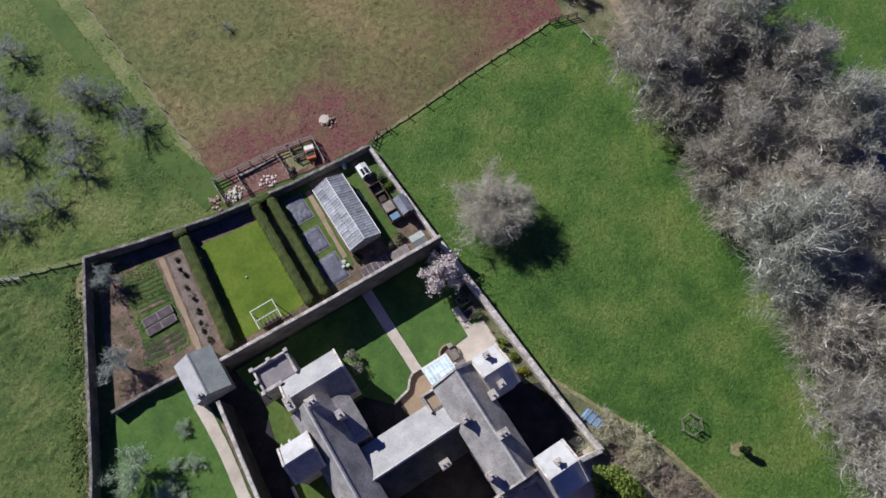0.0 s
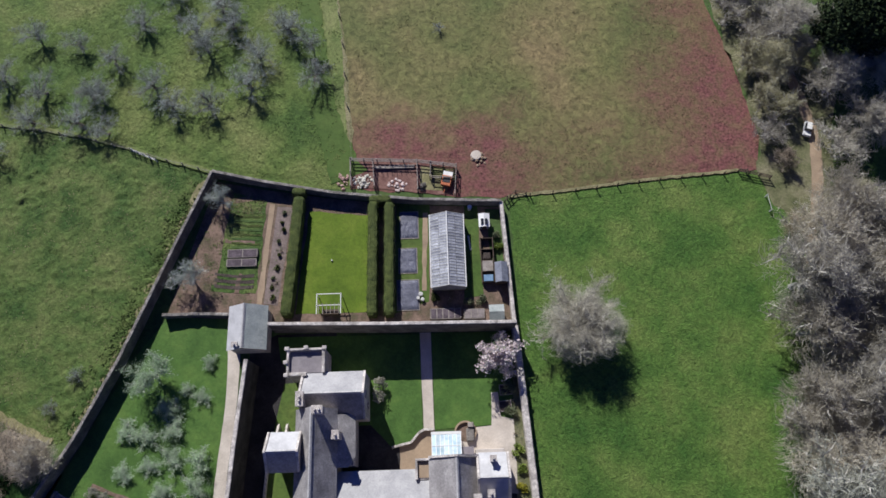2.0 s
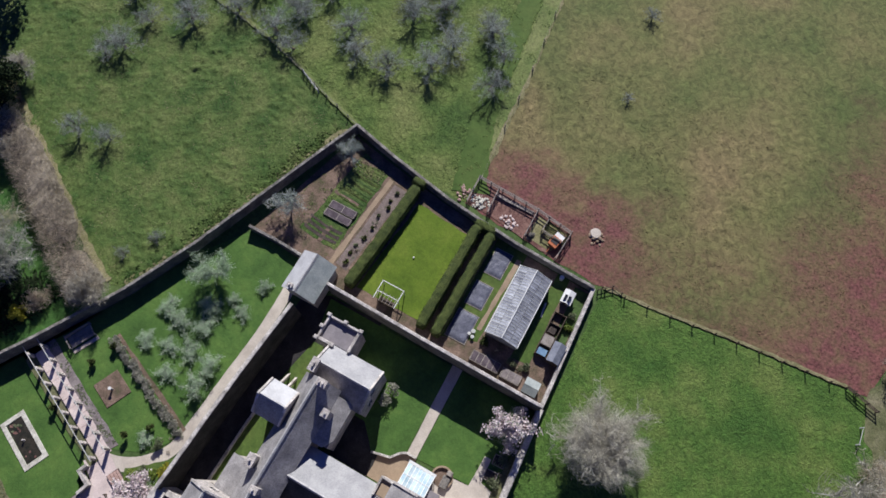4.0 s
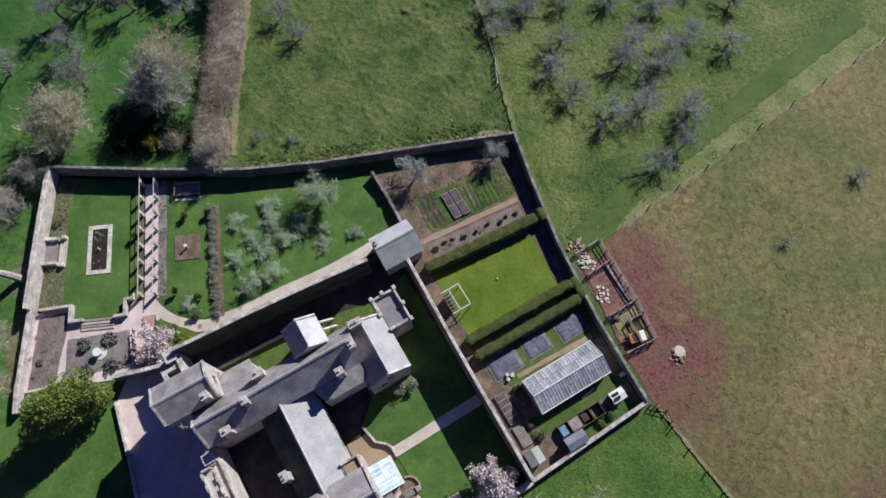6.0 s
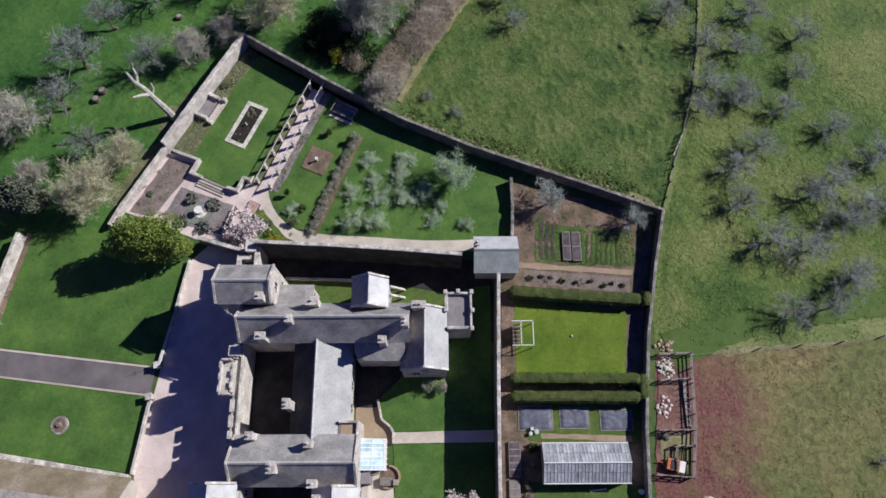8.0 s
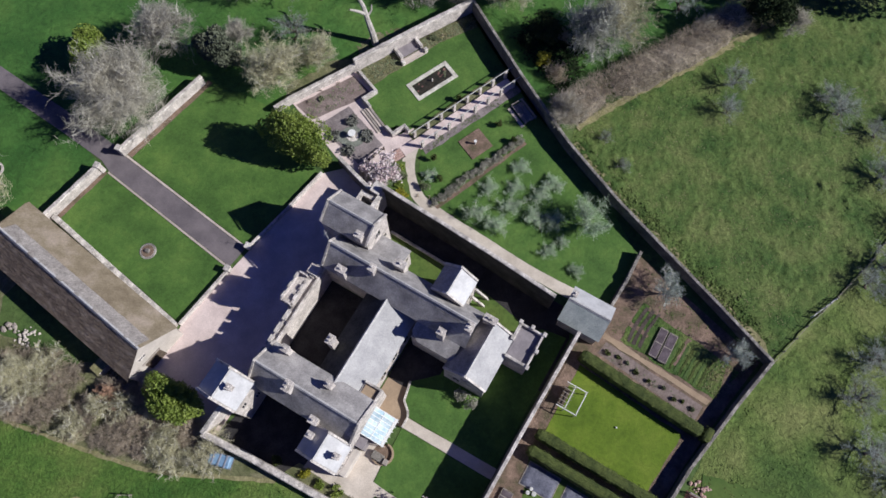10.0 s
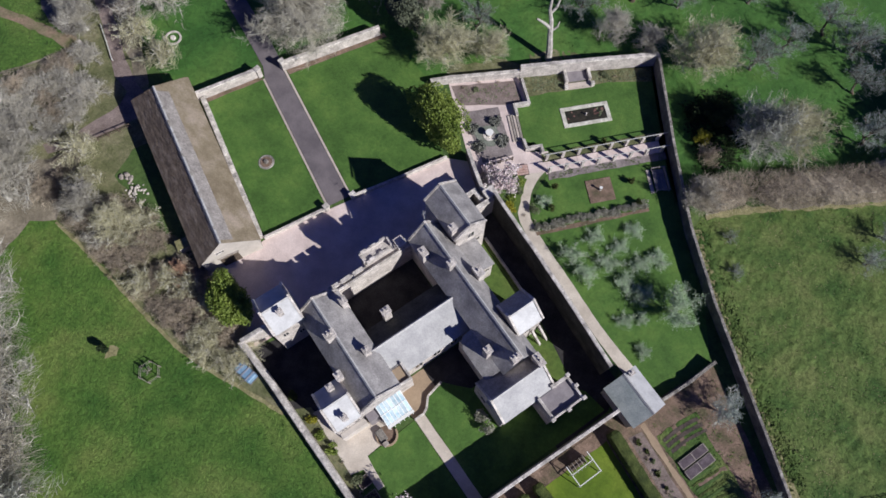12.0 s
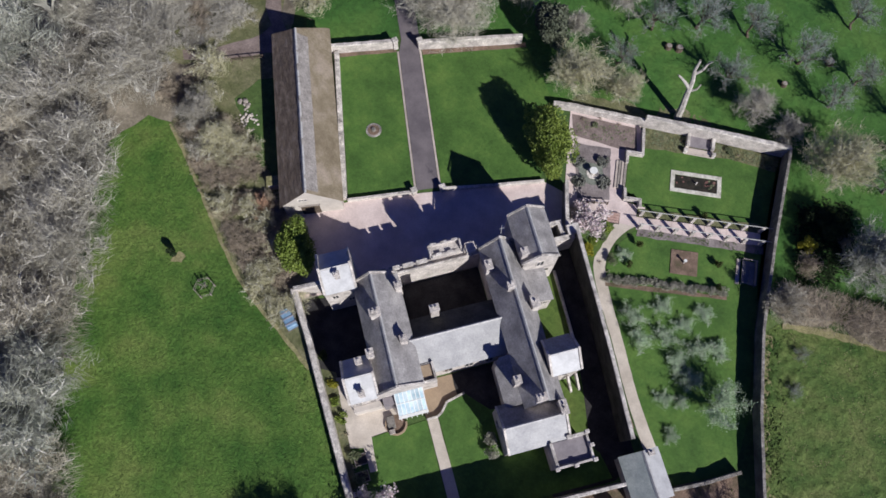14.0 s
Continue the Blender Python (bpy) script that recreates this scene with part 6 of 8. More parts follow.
for a, c in (((5.1, -27.4, 2.2), (8.8, -27.4, 2.2)), ((5.1, -25.7, 2.2), (8.8, -25.7, 2.2)), ((5.2, -27.5, 2.2), (5.2, -24.4, 2.2)), ((8.7, -27.5, 2.2), (8.7, -24.4, 2.2))):
    b = bmesh.new()
    bar(b, a, c, 0.11)
    part("rail", b, M["white"], arb)
for i in range(6):
    b = bmesh.new()
    x = 5.5 + i * 0.58
    bar(b, (x, -26.0, 2.28), (x, -24.4, 2.28), 0.07)
    part("slat", b, M["wood"], arb)
part("seat", box(5.7, 8.2, -25.5, -24.7, 0.4, 0.5), M["wood_dark"], arb, "dark wooden seat")
part("backrest", box(5.7, 8.2, -24.7, -24.6, 0.4, 1.2), M["wood_dark"], arb)
for x in (5.8, 8.1):
    part("leg", box(x - 0.06, x + 0.06, -25.5, -24.6, 0, 0.4), M["wood_dark"], arb)
sheet("arbour_bed", [(2.2, -24.9), (11.6, -24.8), (11.6, -23.2), (2.2, -23.0)], 0.05, M["earth"], "soil border under the court wall", "border", wander=0.15)

for x, y, s in ((-6.5, -27.4, 0.32), (-6.75, -26.6, 0.28), (-6.1, -26.8, 0.25)):
    b = bmesh.new()
    rod(b, (x, y, 0), (x, y, 0.5), s * 0.8, s, 12)
    o = solid("plant_pot", b, M["white"], "round white plant pot by the sheeted bed", "pot", group="white pots")
    b = bmesh.new()
    rod(b, (x, y, 0.5), (x, y, 0.53), s * 0.85, s * 0.85, 12)
    part("rim", b, M["dull_white"], o)
b = bmesh.new()
bmesh.ops.create_icosphere(b, subdivisions=2, radius=0.14, matrix=Matrix.Translation((6.9, -33.2, 0.17)))
solid("ball", b, M["white"], "small white ball lying on the lawn", "ball")
b = bmesh.new()
rod(b, (-14.4, -41.0, 0), (-14.4, -41.0, 0.95), 0.3, 0.33, 12)
o = solid("water_barrel", b, M["dull_white"], "white water barrel by the wall", "barrel")
b = bmesh.new()
rod(b, (-14.4, -41.0, 0.95), (-14.4, -41.0, 1.0), 0.35, 0.35, 12)
part("lid", b, M["white"], o)
b = bmesh.new()
bar(b, (-14.0, -36.5, 0.12), (-14.3, -34.2, 0.12), 0.25, 0.15)
solid("plank", b, M["dull_white"], "pale plank lying in the grass", "plank")

# ---- pens behind the kitchen garden ----
sheet("pen_floor", [(4.1, -45.4), (-12.4, -43.4), (-12.7, -48.2), (-6.5, -49.2), (4.2, -49.9)], 0.05, M["redmud"], "trampled red mud of the animal pens", "pen floor", wander=0.2)
sheet("pen_grass", [(-7.0, -44.6), (-11.0, -44.2), (-11.8, -47.6), (-7.0, -48.6)], 0.06, M["drygrass"], "patch of pale grass in a pen", "grass", wander=0.3)


def rail_fence(pts, label, h=1.1, gap=2.4, mat="wood", rails=2, group="", th=0.09):
    ob = thing("fence", pose(0, 0, 0), label, "fence", group)
    me = None
    for (xa, ya), (xb, yb) in zip(pts, pts[1:]):
        a, c = Vector((xa, ya, 0)), Vector((xb, yb, 0))
        n = max(1, round((c - a).length / gap))
        for i in range(n + ((xb, yb) == pts[-1])):
            if me is None:
                b = bmesh.new()
                add_box(b, -0.08, 0.08, -0.08, 0.08, 0, h + 0.15, taper=0.015)
                me = mesh_of(b, "post", M[mat])
            part("post", me, None, ob, at=Matrix.Translation(a.lerp(c, i / n)) @ Matrix.Rotation(rng.uniform(-0.06, 0.06), 4, "X"))
        for k in range(rails):
            b = bmesh.new()
            z = h * (k + 1) / rails
            bar(b, a + Vector((0, 0, z)), c + Vector((0, 0, z)), th, th * 1.3)
            part("rail", b, M[mat], ob)
    return ob


rail_fence([(4.1, -45.2), (4.2, -49.8), (-6.4, -49.2), (-12.6, -48.2), (-12.2, -43.2)], "weathered timber fence round the pens", 1.3, 2.0, rails=3)
rail_fence([(0.4, -45), (0.6, -49.5)], "weathered timber pen divider", 1.3, 1.6, rails=3, group="pen dividers")
rail_fence([(-6.4, -44.2), (-6.4, -49.1)], "weathered timber pen divider", 1.3, 1.6, rails=3, group="pen dividers")
rail_fence([(-8.6, -48.9), (-8.4, -46.4), (-12.0, -46.0)], "weathered timber pen divider", 1.2, 1.6, rails=2, group="pen dividers")
hr = thing("hay_rack", pose(0, 0, 0), "row of timber mangers along the pens", "manger")
for i in range(9):
    b = bmesh.new()
    bar(b, (-5.8 + i * 0.75, -48.9, 0.3), (-5.8 + i * 0.75, -48.2, 1.0), 0.07)
    part("slat", b, M["wood"], hr)
part("trough", box(-6.0, 0.4, -48.8, -48.3, 0.1, 0.35), M["wood"], hr)
hr2 = thing("hay_rack", pose(0, 0, 0), "mossy slatted rack in the corner pen", "manger")
for i in range(7):
    b = bmesh.new()
    y = -48.4 + i * 0.33
    bar(b, (-8.7, y, 0.5), (-12.3, y + 0.5, 0.5), 0.1)
    part("slat", b, M["hedge"], hr2)
for x in (-8.7, -10.5, -12.2):
    part("leg", box(x - 0.08, x + 0.08, -48.4, -46.2, 0, 0.45), M["wood_dark"], hr2)


def rubble(name, cx, cy, rx, ry, n, mat, label, seed, size=0.3):
    """A heap of separate angular stones."""
    r = random.Random(seed)
    ob = thing(name, pose(cx, cy, 0), label, "stone heap")
    shapes = []
    for k in range(4):
        b = bmesh.new()
        bmesh.ops.create_icosphere(b, subdivisions=1, radius=1)
        for v in b.verts:
            v.co *= r.uniform(0.75, 1.1)
            v.co.z *= 0.6
        shapes.append(mesh_of(b, "stone", mat))
    for i in range(n):
        a, d = r.uniform(0, 6.28), r.random() ** 0.6
        s = size * r.uniform(0.5, 1.2)
        z = s * 0.4 + max(0, 1 - d * 1.2) * size * 1.2
        part("stone", r.choice(shapes), None, ob, at=Matrix.Translation((math.cos(a) * d * rx, math.sin(a) * d * ry, z)) @ Matrix.Rotation(r.uniform(0, 6), 4, "Z") @ Matrix.Diagonal((s, s * r.uniform(0.7, 1.2), s, 1)))
    return ob


rubble("rubble_heap", 2.2, -46.2, 1.7, 1.3, 60, M["slab"], "heap of pale rubble in the pen", 1, 0.27)
rubble("rubble_heap", -3.2, -45.5, 1.5, 1.1, 30, M["gravel"], "heap of pinkish rubble under the wall", 2, 0.26)
rubble("rubble_heap", 5.4, -46.4, 0.9, 1.7, 26, M["brick"], "stack of pale broken bricks outside the pen", 3, 0.25)
rubble("rubble_heap", -7.1, -45.0, 0.8, 0.5, 8, M["stone_dark"], "few grey stones in the pen", 4, 0.4)
rubble("stone_ring", -16.4, -49.6, 1.3, 1.2, 18, M["gravel_tan"], "ring of tan stones in the red field", 5, 0.3)
b = bmesh.new()
rod(b, (-15.9, -50.2, 0), (-15.9, -50.2, 0.45), 0.95, 0.8, 14)
solid("feed_trough", b, M["beige"], "round heap of pale old hay on the stones", "hay heap", at=None)
tr_ = thing("orange_trailer", pose(-10.9, -45.4, 0, 0, 0, -14), "small orange tipping trailer with a white board", "trailer")
part("body", box(-0.75, 0.75, -1.1, 0.6, 0.45, 0.95, bevel=0.03), M["orange"], tr_, "orange steel body")
part("tub", box(-0.6, 0.6, -0.9, 0.1, 0.952, 1.0), M["iron"], tr_, "dark open tub")
part("board", box(-0.75, 0.75, -1.9, -1.15, 0.6, 0.75), M["white"], tr_, "white board")
for x in (-0.8, 0.8):
    b = bmesh.new()
    rod(b, (x - 0.08, -0.2, 0.32), (x + 0.08, -0.2, 0.32), 0.32, None, 14)
    part("wheel", b, M["iron"], tr_)
b = bmesh.new()
bar(b, (0, 0.6, 0.5), (0, 1.7, 0.4), 0.1)
part("drawbar", b, M["orange"], tr_)

# field boundaries
rail_fence([(-20.4, -42.6), (-31.2, -43.4), (-41.3, -44.5), (-51.5, -45.3), (-58.6, -45.9)], "thin wire and post fence between pasture and red field", 1.0, 3.6, "wood_dark", 1, th=0.02)
ribbon("fence_bank", [(-20.6, -42.9), (-31.2, -43.8), (-41.3, -44.9), (-51.5, -45.7), (-57.6, -46.2)], 0.5, 0.2, M["drygrass"], "narrow dry verge under the field fence", "bank", wander=0.25)
rail_fence([(-20.0, -42.0), (-21.8, -43.6), (-23.4, -43.2)], "leaning wooden gate by the wall corner", 0.9, 1.4, "wood_dark", 2, th=0.06)
rail_fence([(-57.4, -46.0), (-62.2, -44.6)], "dark wooden field gate by the lane", 1.1, 1.6, "wood_dark", 3)
rail_fence([(-61.0, -41.5), (-61.2, -39.0)], "pale wooden rail at the wood edge", 0.9, 2.0, "dull_white", 1, th=0.07)
rail_fence([(25.8, -48.4), (33.5, -50.8), (39.6, -53.0), (48, -55.6), (58, -57.6), (75, -60)], "old wire and post fence of the orchard", 0.9, 3.0, "wood", 2, th=0.03)
ribbon("orchard_bank", [(26.2, -48.7), (33.5, -51.1), (39.6, -53.3), (48, -55.9), (58, -57.9), (70, -59.6)], 0.7, 0.22, M["verge"], "rough pale bank under the orchard fence", "bank", wander=0.3)
rail_fence([(39.2, -52.8), (37.3, -51.9), (35.2, -50.9)], "pale weathered timber hurdle in the orchard fence line", 1.0, 1.2, "dull_white", 3, th=0.06)
ribbon("field_verge", [(5.2, -51), (6.2, -60), (7.2, -72), (9.4, -90), (11.8, -112)], [1.4, 1.9, 2.6, 3.2, 3.6], 0.08, M["verge"], "pale rough grass strip beside the field fence", "verge", wander=0.5)
ribbon("field_bank", [(4.1, -50.4), (4.9, -60), (5.8, -72), (7.3, -84), (9.6, -113)], 0.9, 0.07, M["drygrass"], "narrow bank of pale dry grass along the field edge", "bank", wander=0.5)
rail_fence([(4.0, -50.2), (4.9, -60), (5.8, -72), (7.3, -84), (9.6, -113)], "sparse wire fence along the field edge", 0.8, 8.0, "wood", 1, th=0.02)
sheet("garden_bank", [(26.6, -47.8), (30.2, -38.6), (37.5, -18.8), (42.4, -8.2), (43.6, -8.8), (38.6, -19.4), (31.6, -38), (28.4, -46.6)], 0.04, M["drygrass"], "rough strip of pale grass outside the garden wall", "bank", wander=0.5)

# ---- pond garden ----
SUNK = Matrix.Translation((41.6, 16.7, 0)) @ Matrix.Rotation(radians(-24), 4, "Z")
pond = thing("lily_pond", SUNK, "long rectangular pond with pale stone surround", "pond")
part("water", box(-3.25, 3.25, -1.15, 1.15, 0.02, 0.06), M["water"], pond, "dark still water")
part("bed", box(-3.95, 3.95, -1.85, 1.85, 0.0, 0.05), M["earth_dark"], pond)
me = None
for i in range(12):
    for (x, y) in ((-3.63 + i * 0.66, 1.5), (-3.63 + i * 0.66, -1.5)):
        me = me or mesh_of(box(-0.325, 0.325, -0.315, 0.315, 0.03, 0.14, bevel=0.015), "paving_slab", M["slab"])
        part("paving_slab", me, None, pond, at=pose(x, y, rng.uniform(0, 0.02), 0, 0, rng.uniform(-1, 1)))
for i in range(4):
    for x in (-3.63, 3.63):
        part("paving_slab", me, None, pond, at=pose(x, -0.96 + i * 0.64, rng.uniform(0, 0.02), 0, 0, rng.uniform(-1, 1)))
b = bmesh.new()
rod(b, (0, 0, 0), (0, 0, 0.5), 0.16, 0.1, 10)
bmesh.ops.create_icosphere(b, subdivisions=1, radius=0.16, matrix=Matrix.Translation((0, 0, 0.55)))
part("fountain", b, M["coping"], pond, "small pale stone fountain head")
rp = random.Random(51)
for k in range(26):
    b = bmesh.new()
    r_ = rp.uniform(0.09, 0.17)
    rod(b, (0, 0, 0), (0, 0, 0.012), r_, r_, 9)
    part("lily_pad", b, M["redmud"] if k % 3 else M["shrub"], pond, "reddish floating lily pad" if k % 3 else "green floating lily pad", at=pose(rp.choice((-1, 1, 1)) * rp.uniform(1.4, 3.0), rp.uniform(-0.95, 0.95), 0.062 + 0.001 * k))

alc = thing("stone_alcove", Matrix.Translation((44.6, 22.9, 0)) @ Matrix.Rotation(radians(-26), 4, "Z"), "pale stone seat recess in the sunny wall", "alcove")
part("floor", box(-1.7, 1.7, -0.6, 1.5, 0, 0.35), M["leadgrey"], alc, "grey paved floor")
for x in (-1.95, 1.95):
    part("cheek_wall", box(x - 0.25, x + 0.25, -0.9, 1.5, 0, 1.0, bevel=0.03), M["coping"], alc)
for k in range(3):
    part("step", box(-2.3, 2.3, -0.9 - 0.36 * (k + 1), -0.9 - 0.36 * k, 0, 0.30 - 0.09 * k, bevel=0.01), M["paving"], alc)
for x in (-2.2, 2.2):
    part("pier", box(x - 0.3, x + 0.3, -1.9, -1.3, 0, 0.9, bevel=0.04), M["coping"], alc)

stp = thing("garden_steps", Matrix.Translation((30.6, 21.2, 0)) @ Matrix.Rotation(radians(65.5), 4, "Z"), "broad pale stone steps down to the pond lawn", "steps")
for k in range(4):
    part("step", box(-2.4, 2.4, -0.9 + 0.42 * k, -0.9 + 0.42 * (k + 1) - 0.04, 0, 0.45 - 0.1 * k + 0.06, bevel=0.015), M["paving"] if k % 2 else M["wood"], stp)
st2 = thing("curved_steps", Matrix.Translation((27.2, 14.6, 0)) @ Matrix.Rotation(radians(-25), 4, "Z"), "short flight of curved garden steps", "steps")
for k in range(4):
    part("step", box(-0.9, 0.9, -0.8 + 0.4 * k, -0.8 + 0.4 * k + 0.34, 0, 0.12 + 0.1 * k, bevel=0.015), M["brick"], st2)
part("base", box(-1.0, 1.0, -0.95, 0.9, 0, 0.1), M["earth_dark"], st2, "dark soil between the treads")
rail_fence([(27.0, 16.9), (22.2, 18.5)], "low dark timber rail beside the rose bed", 0.95, 0.95, "wood_dark", 2, th=0.08)
sheet("shrub_bed", [(26.3, 14.2), (26.9, 12.9), (24.3, 11.0), (21.8, 8.6), (20.6, 11.0), (21.6, 13.2), (23.4, 14.6)], 0.06, M["track"], "grassy bank between terrace and path", "grass", wander=0.15, step=0.8)

# rose terrace beds
bed = sheet("rose_bed", [(25.4, 28.3), (30.7, 25.9), (27.6, 17.5), (22.8, 19.1)], 0.055, M["rosebed"], "grey-mauve mulched bed in the gravel terrace", "flower bed", wander=0.15, step=0.8)
sheet("terrace_bed", [(26.7, 33.4), (35.9, 28.3), (34.6, 24.3), (32.2, 25.4), (25.8, 29.6)], 0.05, M["mauve_track"], "red-brown planting bed behind the terrace", "flower bed", wander=0.1)
for x, y in ((28.6, 23.9), (27.4, 20.4), (25.0, 25.0), (23.9, 21.6)):
    cl = crown_points(int(x * 10), 700, 1.05, 1.05, 0.45, 0.38, 9)
    o = plant("clipped_shrub", [("foliage", cards(cl, 0.16, M["shrub_grey"], "foliage", 2))], pose(x, y, 0), "low rounded bare rose bush in the bed", "shrub", "rose bushes")
sheet("thyme_mat", [(28.6, 23.4), (27.3, 24.1), (26.0, 24.9), (24.7, 24.4), (24.5, 22.9), (24.2, 21.7), (25.4, 20.8), (27.0, 20.6), (28.1, 21.8)], 0.1, M["sage"], "grey-green low thyme round the urn", "plants", wander=0.25, step=0.6, depth=0.05)
urn = thing("stone_urn", pose(26.5, 22.5, 0) @ Matrix.Diagonal((1.15, 1.15, 0.65, 1)), "pale stone urn on a round plinth", "urn")
b = bmesh.new()
rod(b, (0, 0, 0), (0, 0, 0.35), 0.95, 0.85, 18)
rod(b, (0, 0, 0.35), (0, 0, 1.1), 0.4, 0.32, 14)
part("plinth", b, M["coping"], urn)
b = bmesh.new()
rod(b, (0, 0, 1.1), (0, 0, 1.3), 0.22, 0.3, 14)
rod(b, (0, 0, 1.3), (0, 0, 1.8), 0.35, 0.55, 14)
part("bowl", b, M["white"], urn, "white weathered bowl")

# pergola
PG = Matrix.Translation((39.3, 9.3, 0)) @ Matrix.Rotation(radians(-23.2), 4, "Z")
perg = thing("pergola", PG, "long pergola of pale stone piers and timber rails", "pergola")
part("paving_bed", box(-9.6, 9.3, -1.3, 1.3, 0.0, 0.05), M["gravel"], perg, "pale gravel walk")
pm = None
for i in range(8):
    x = -9.1 + i * 2.6
    for y in (-1.08, 1.08):
        if pm is None:
            pm = mesh_of(box(-0.25, 0.25, -0.18, 0.18, 0, 1.9, bevel=0.04), "pier", M["stone"])
        part("pier", pm, None, perg, at=pose(x, y, 0, rng.uniform(-1, 1), rng.uniform(-1, 1), rng.uniform(-6, 6)))
for y in (-1.08, 1.08):
    b = bmesh.new()
    bar(b, (-9.7, y, 1.97), (10.4, y, 1.97), 0.08, 0.09)
    part("rail", b, M["dull_white"], perg)
for i in range(11):
    part("paving_slab", box(-9.2 + i * 1.66 + 0.02, -9.2 + i * 1.66 + 1.63, -1.2, 1.2, 0.05, 0.09), M["gravel"], perg)
sheet("pergola_border", [(30.7, 13.8), (48.2, 6.4), (48.8, 7.7), (31.3, 15.1)], 0.05, M["scrubfloor"], "narrow planted border between pergola and pond lawn", "border", wander=0.12)
sheet("pergola_border", [(30.3, 11.9), (47.8, 4.4), (47.2, 3.2), (29.6, 10.8)], 0.045, M["rosebed"], "grey mulched border along the pergola", "border", wander=0.15)

sheet("square_bed", [(34.1, 7.5), (37.8, 5.9), (36.2, 2.4), (32.5, 4.0)], 0.10, M["earth"], "square bed of bare red soil edged with brick", "flower bed", depth=0.09)
sd = thing("sundial", pose(35.1, 5.0, 0.1), "small pale stone sundial", "sundial")
b = bmesh.new()
rod(b, (0, 0, 0), (0, 0, 0.9), 0.16, 0.13, 10)
part("pedestal", b, M["coping"], sd)
b = bmesh.new()
rod(b, (0, 0, 0.9), (0, 0, 0.97), 0.25, 0.25, 12)
part("dial", b, M["white"], sd)
rl = random.Random(29)
LAV = [cards(crown_points(300 + k, 560, 0.72, 0.72, 0.42, 0.4, 8), 0.09, M["lavender"], "foliage", k, 0.5) for k in range(3)]
for k in range(27):
    u = k / 26
    plant("lavender_bush", [("foliage", LAV[k % 3])], pose(22.9 + 16.4 * u + rl.uniform(-0.12, 0.12), 5.5 - 6.4 * u + rl.uniform(-0.2, 0.2), 0, 0, 0, rl.uniform(0, 360)) @ Matrix.Diagonal((rl.uniform(0.75, 1.15), rl.uniform(0.75, 1.15), rl.uniform(0.7, 1.2), 1)), "low grey-brown dormant lavender bush in a row", "shrub", "lavender row")
sheet("lavender_border", [(22.7, 5.1), (39.4, -1.5), (39.2, -2.1), (22.5, 4.5)], 0.04, M["earth"], "soil strip beside the low hedge", "border", wander=0.1)

bench = thing("garden_bench", Matrix.Translation((43.8, 1.0, 0)) @ Matrix.Rotation(radians(-27), 4, "Z") @ Matrix.Rotation(radians(-90), 4, "Z"), "wide grey slatted garden bench with pale arms under the wall", "bench")
for x in (-1.9, 1.9):
    for y in (-1.0, 1.0):
        part("post", box(x - 0.07, x + 0.07, y - 0.07, y + 0.07, 0, 0.9), M["leadgrey"], bench)
for i in range(7):
    part("slat", box(-1.8, 1.8, -1.0 + i * 0.16, -1.0 + i * 0.16 + 0.12, 0.42, 0.47), M["leadgrey"], bench)
for x in (-1.9, 1.9):
    part("armrest", box(x - 0.09, x + 0.09, -1.1, 1.1, 0.9, 0.97), M["wood"], bench)
part("backrest", box(-1.8, 1.8, 0.9, 1.0, 0.42, 1.1), M["leadgrey"], bench)
part("step", box(-2.0, 2.0, -1.75, -1.2, 0, 0.12), M["paving"], bench)
part("base", box(-1.8, 1.8, 0.2, 0.86, 0, 0.4), M["wood"], bench)

# ---- court and forecourt ----
seat = thing("stone_bench", pose(-12.3, -7.2, 0, 0, 0, 0) @ Matrix.Scale(0.85, 4), "half-round stone bench on the court lawn", "bench")
b = bmesh.new()
N = 14
for i in range(N):
    a0, a1 = math.pi * (0.0 + 1.25 * i / N), math.pi * (0.0 + 1.25 * (i + 1) / N)
    r0, r1 = 1.55, 1.85
    vs = [b.verts.new((math.cos(a) * r, -math.sin(a) * r, z)) for z in (0, 0.55) for a, r in ((a0, r0), (a1, r0), (a1, r1), (a0, r1))]
    for q in ((0, 1, 2, 3), (4, 5, 6, 7), (0, 1, 5, 4), (2, 3, 7, 6), (1, 2, 6, 5), (3, 0, 4, 7)):
        b.faces.new([vs[k] for k in q])
bmesh.ops.remove_doubles(b, verts=b.verts, dist=0.001)
part("rim", b, M["gravel_tan"], seat, "low curved brick rim")
b = bmesh.new()
rod(b, (0, 0, 0), (0, 0, 0.12), 1.55, 1.55, 22)
part("floor", b, M["earth"], seat, "brown round floor")
part("bench", box(-1.4, -0.1, -0.6, 1.5, 0, 0.9, bevel=0.1), M["stone_dark"], seat, "grey stone bench block")
part("cap", box(-1.35, -0.4, -1.5, -0.7, 0, 1.2, bevel=0.08), M["wood"], seat, "silvered end post")
for pts, nm in (([(-8.0, -7.7), (-6.4, -7.7)], "a"), ([(-5.75, -7.3), (-4.7, -6.05), (-2.0, -5.45)], "b"), ([(-6.4, -7.65), (-5.75, -7.3)], "c")):
    wall_run("wall_court_kerb", [(x, y, 0.55) for x, y in pts], 0.25, M["stone_dark"], "low stone kerb of the hall terrace", cope_w=0.08, rough=0.02)
rnd = thing("round_bed", pose(-5.2, 38.6, 0), "round stone-edged rose bed in the lawn", "flower bed")
b = bmesh.new()
rod(b, (0, 0, 0.02), (0, 0, 0.16), 1.35, 1.2, 24)
part("rim", b, M["coping_dark"], rnd, "brown stone edging")
b = bmesh.new()
rod(b, (0, 0, 0.16), (0, 0, 0.2), 0.95, 0.9, 20)
part("soil", b, M["earth"], rnd)
b = bmesh.new()
rod(b, (0, 0, 0.2), (0, 0, 0.5), 0.4, 0.3, 12)
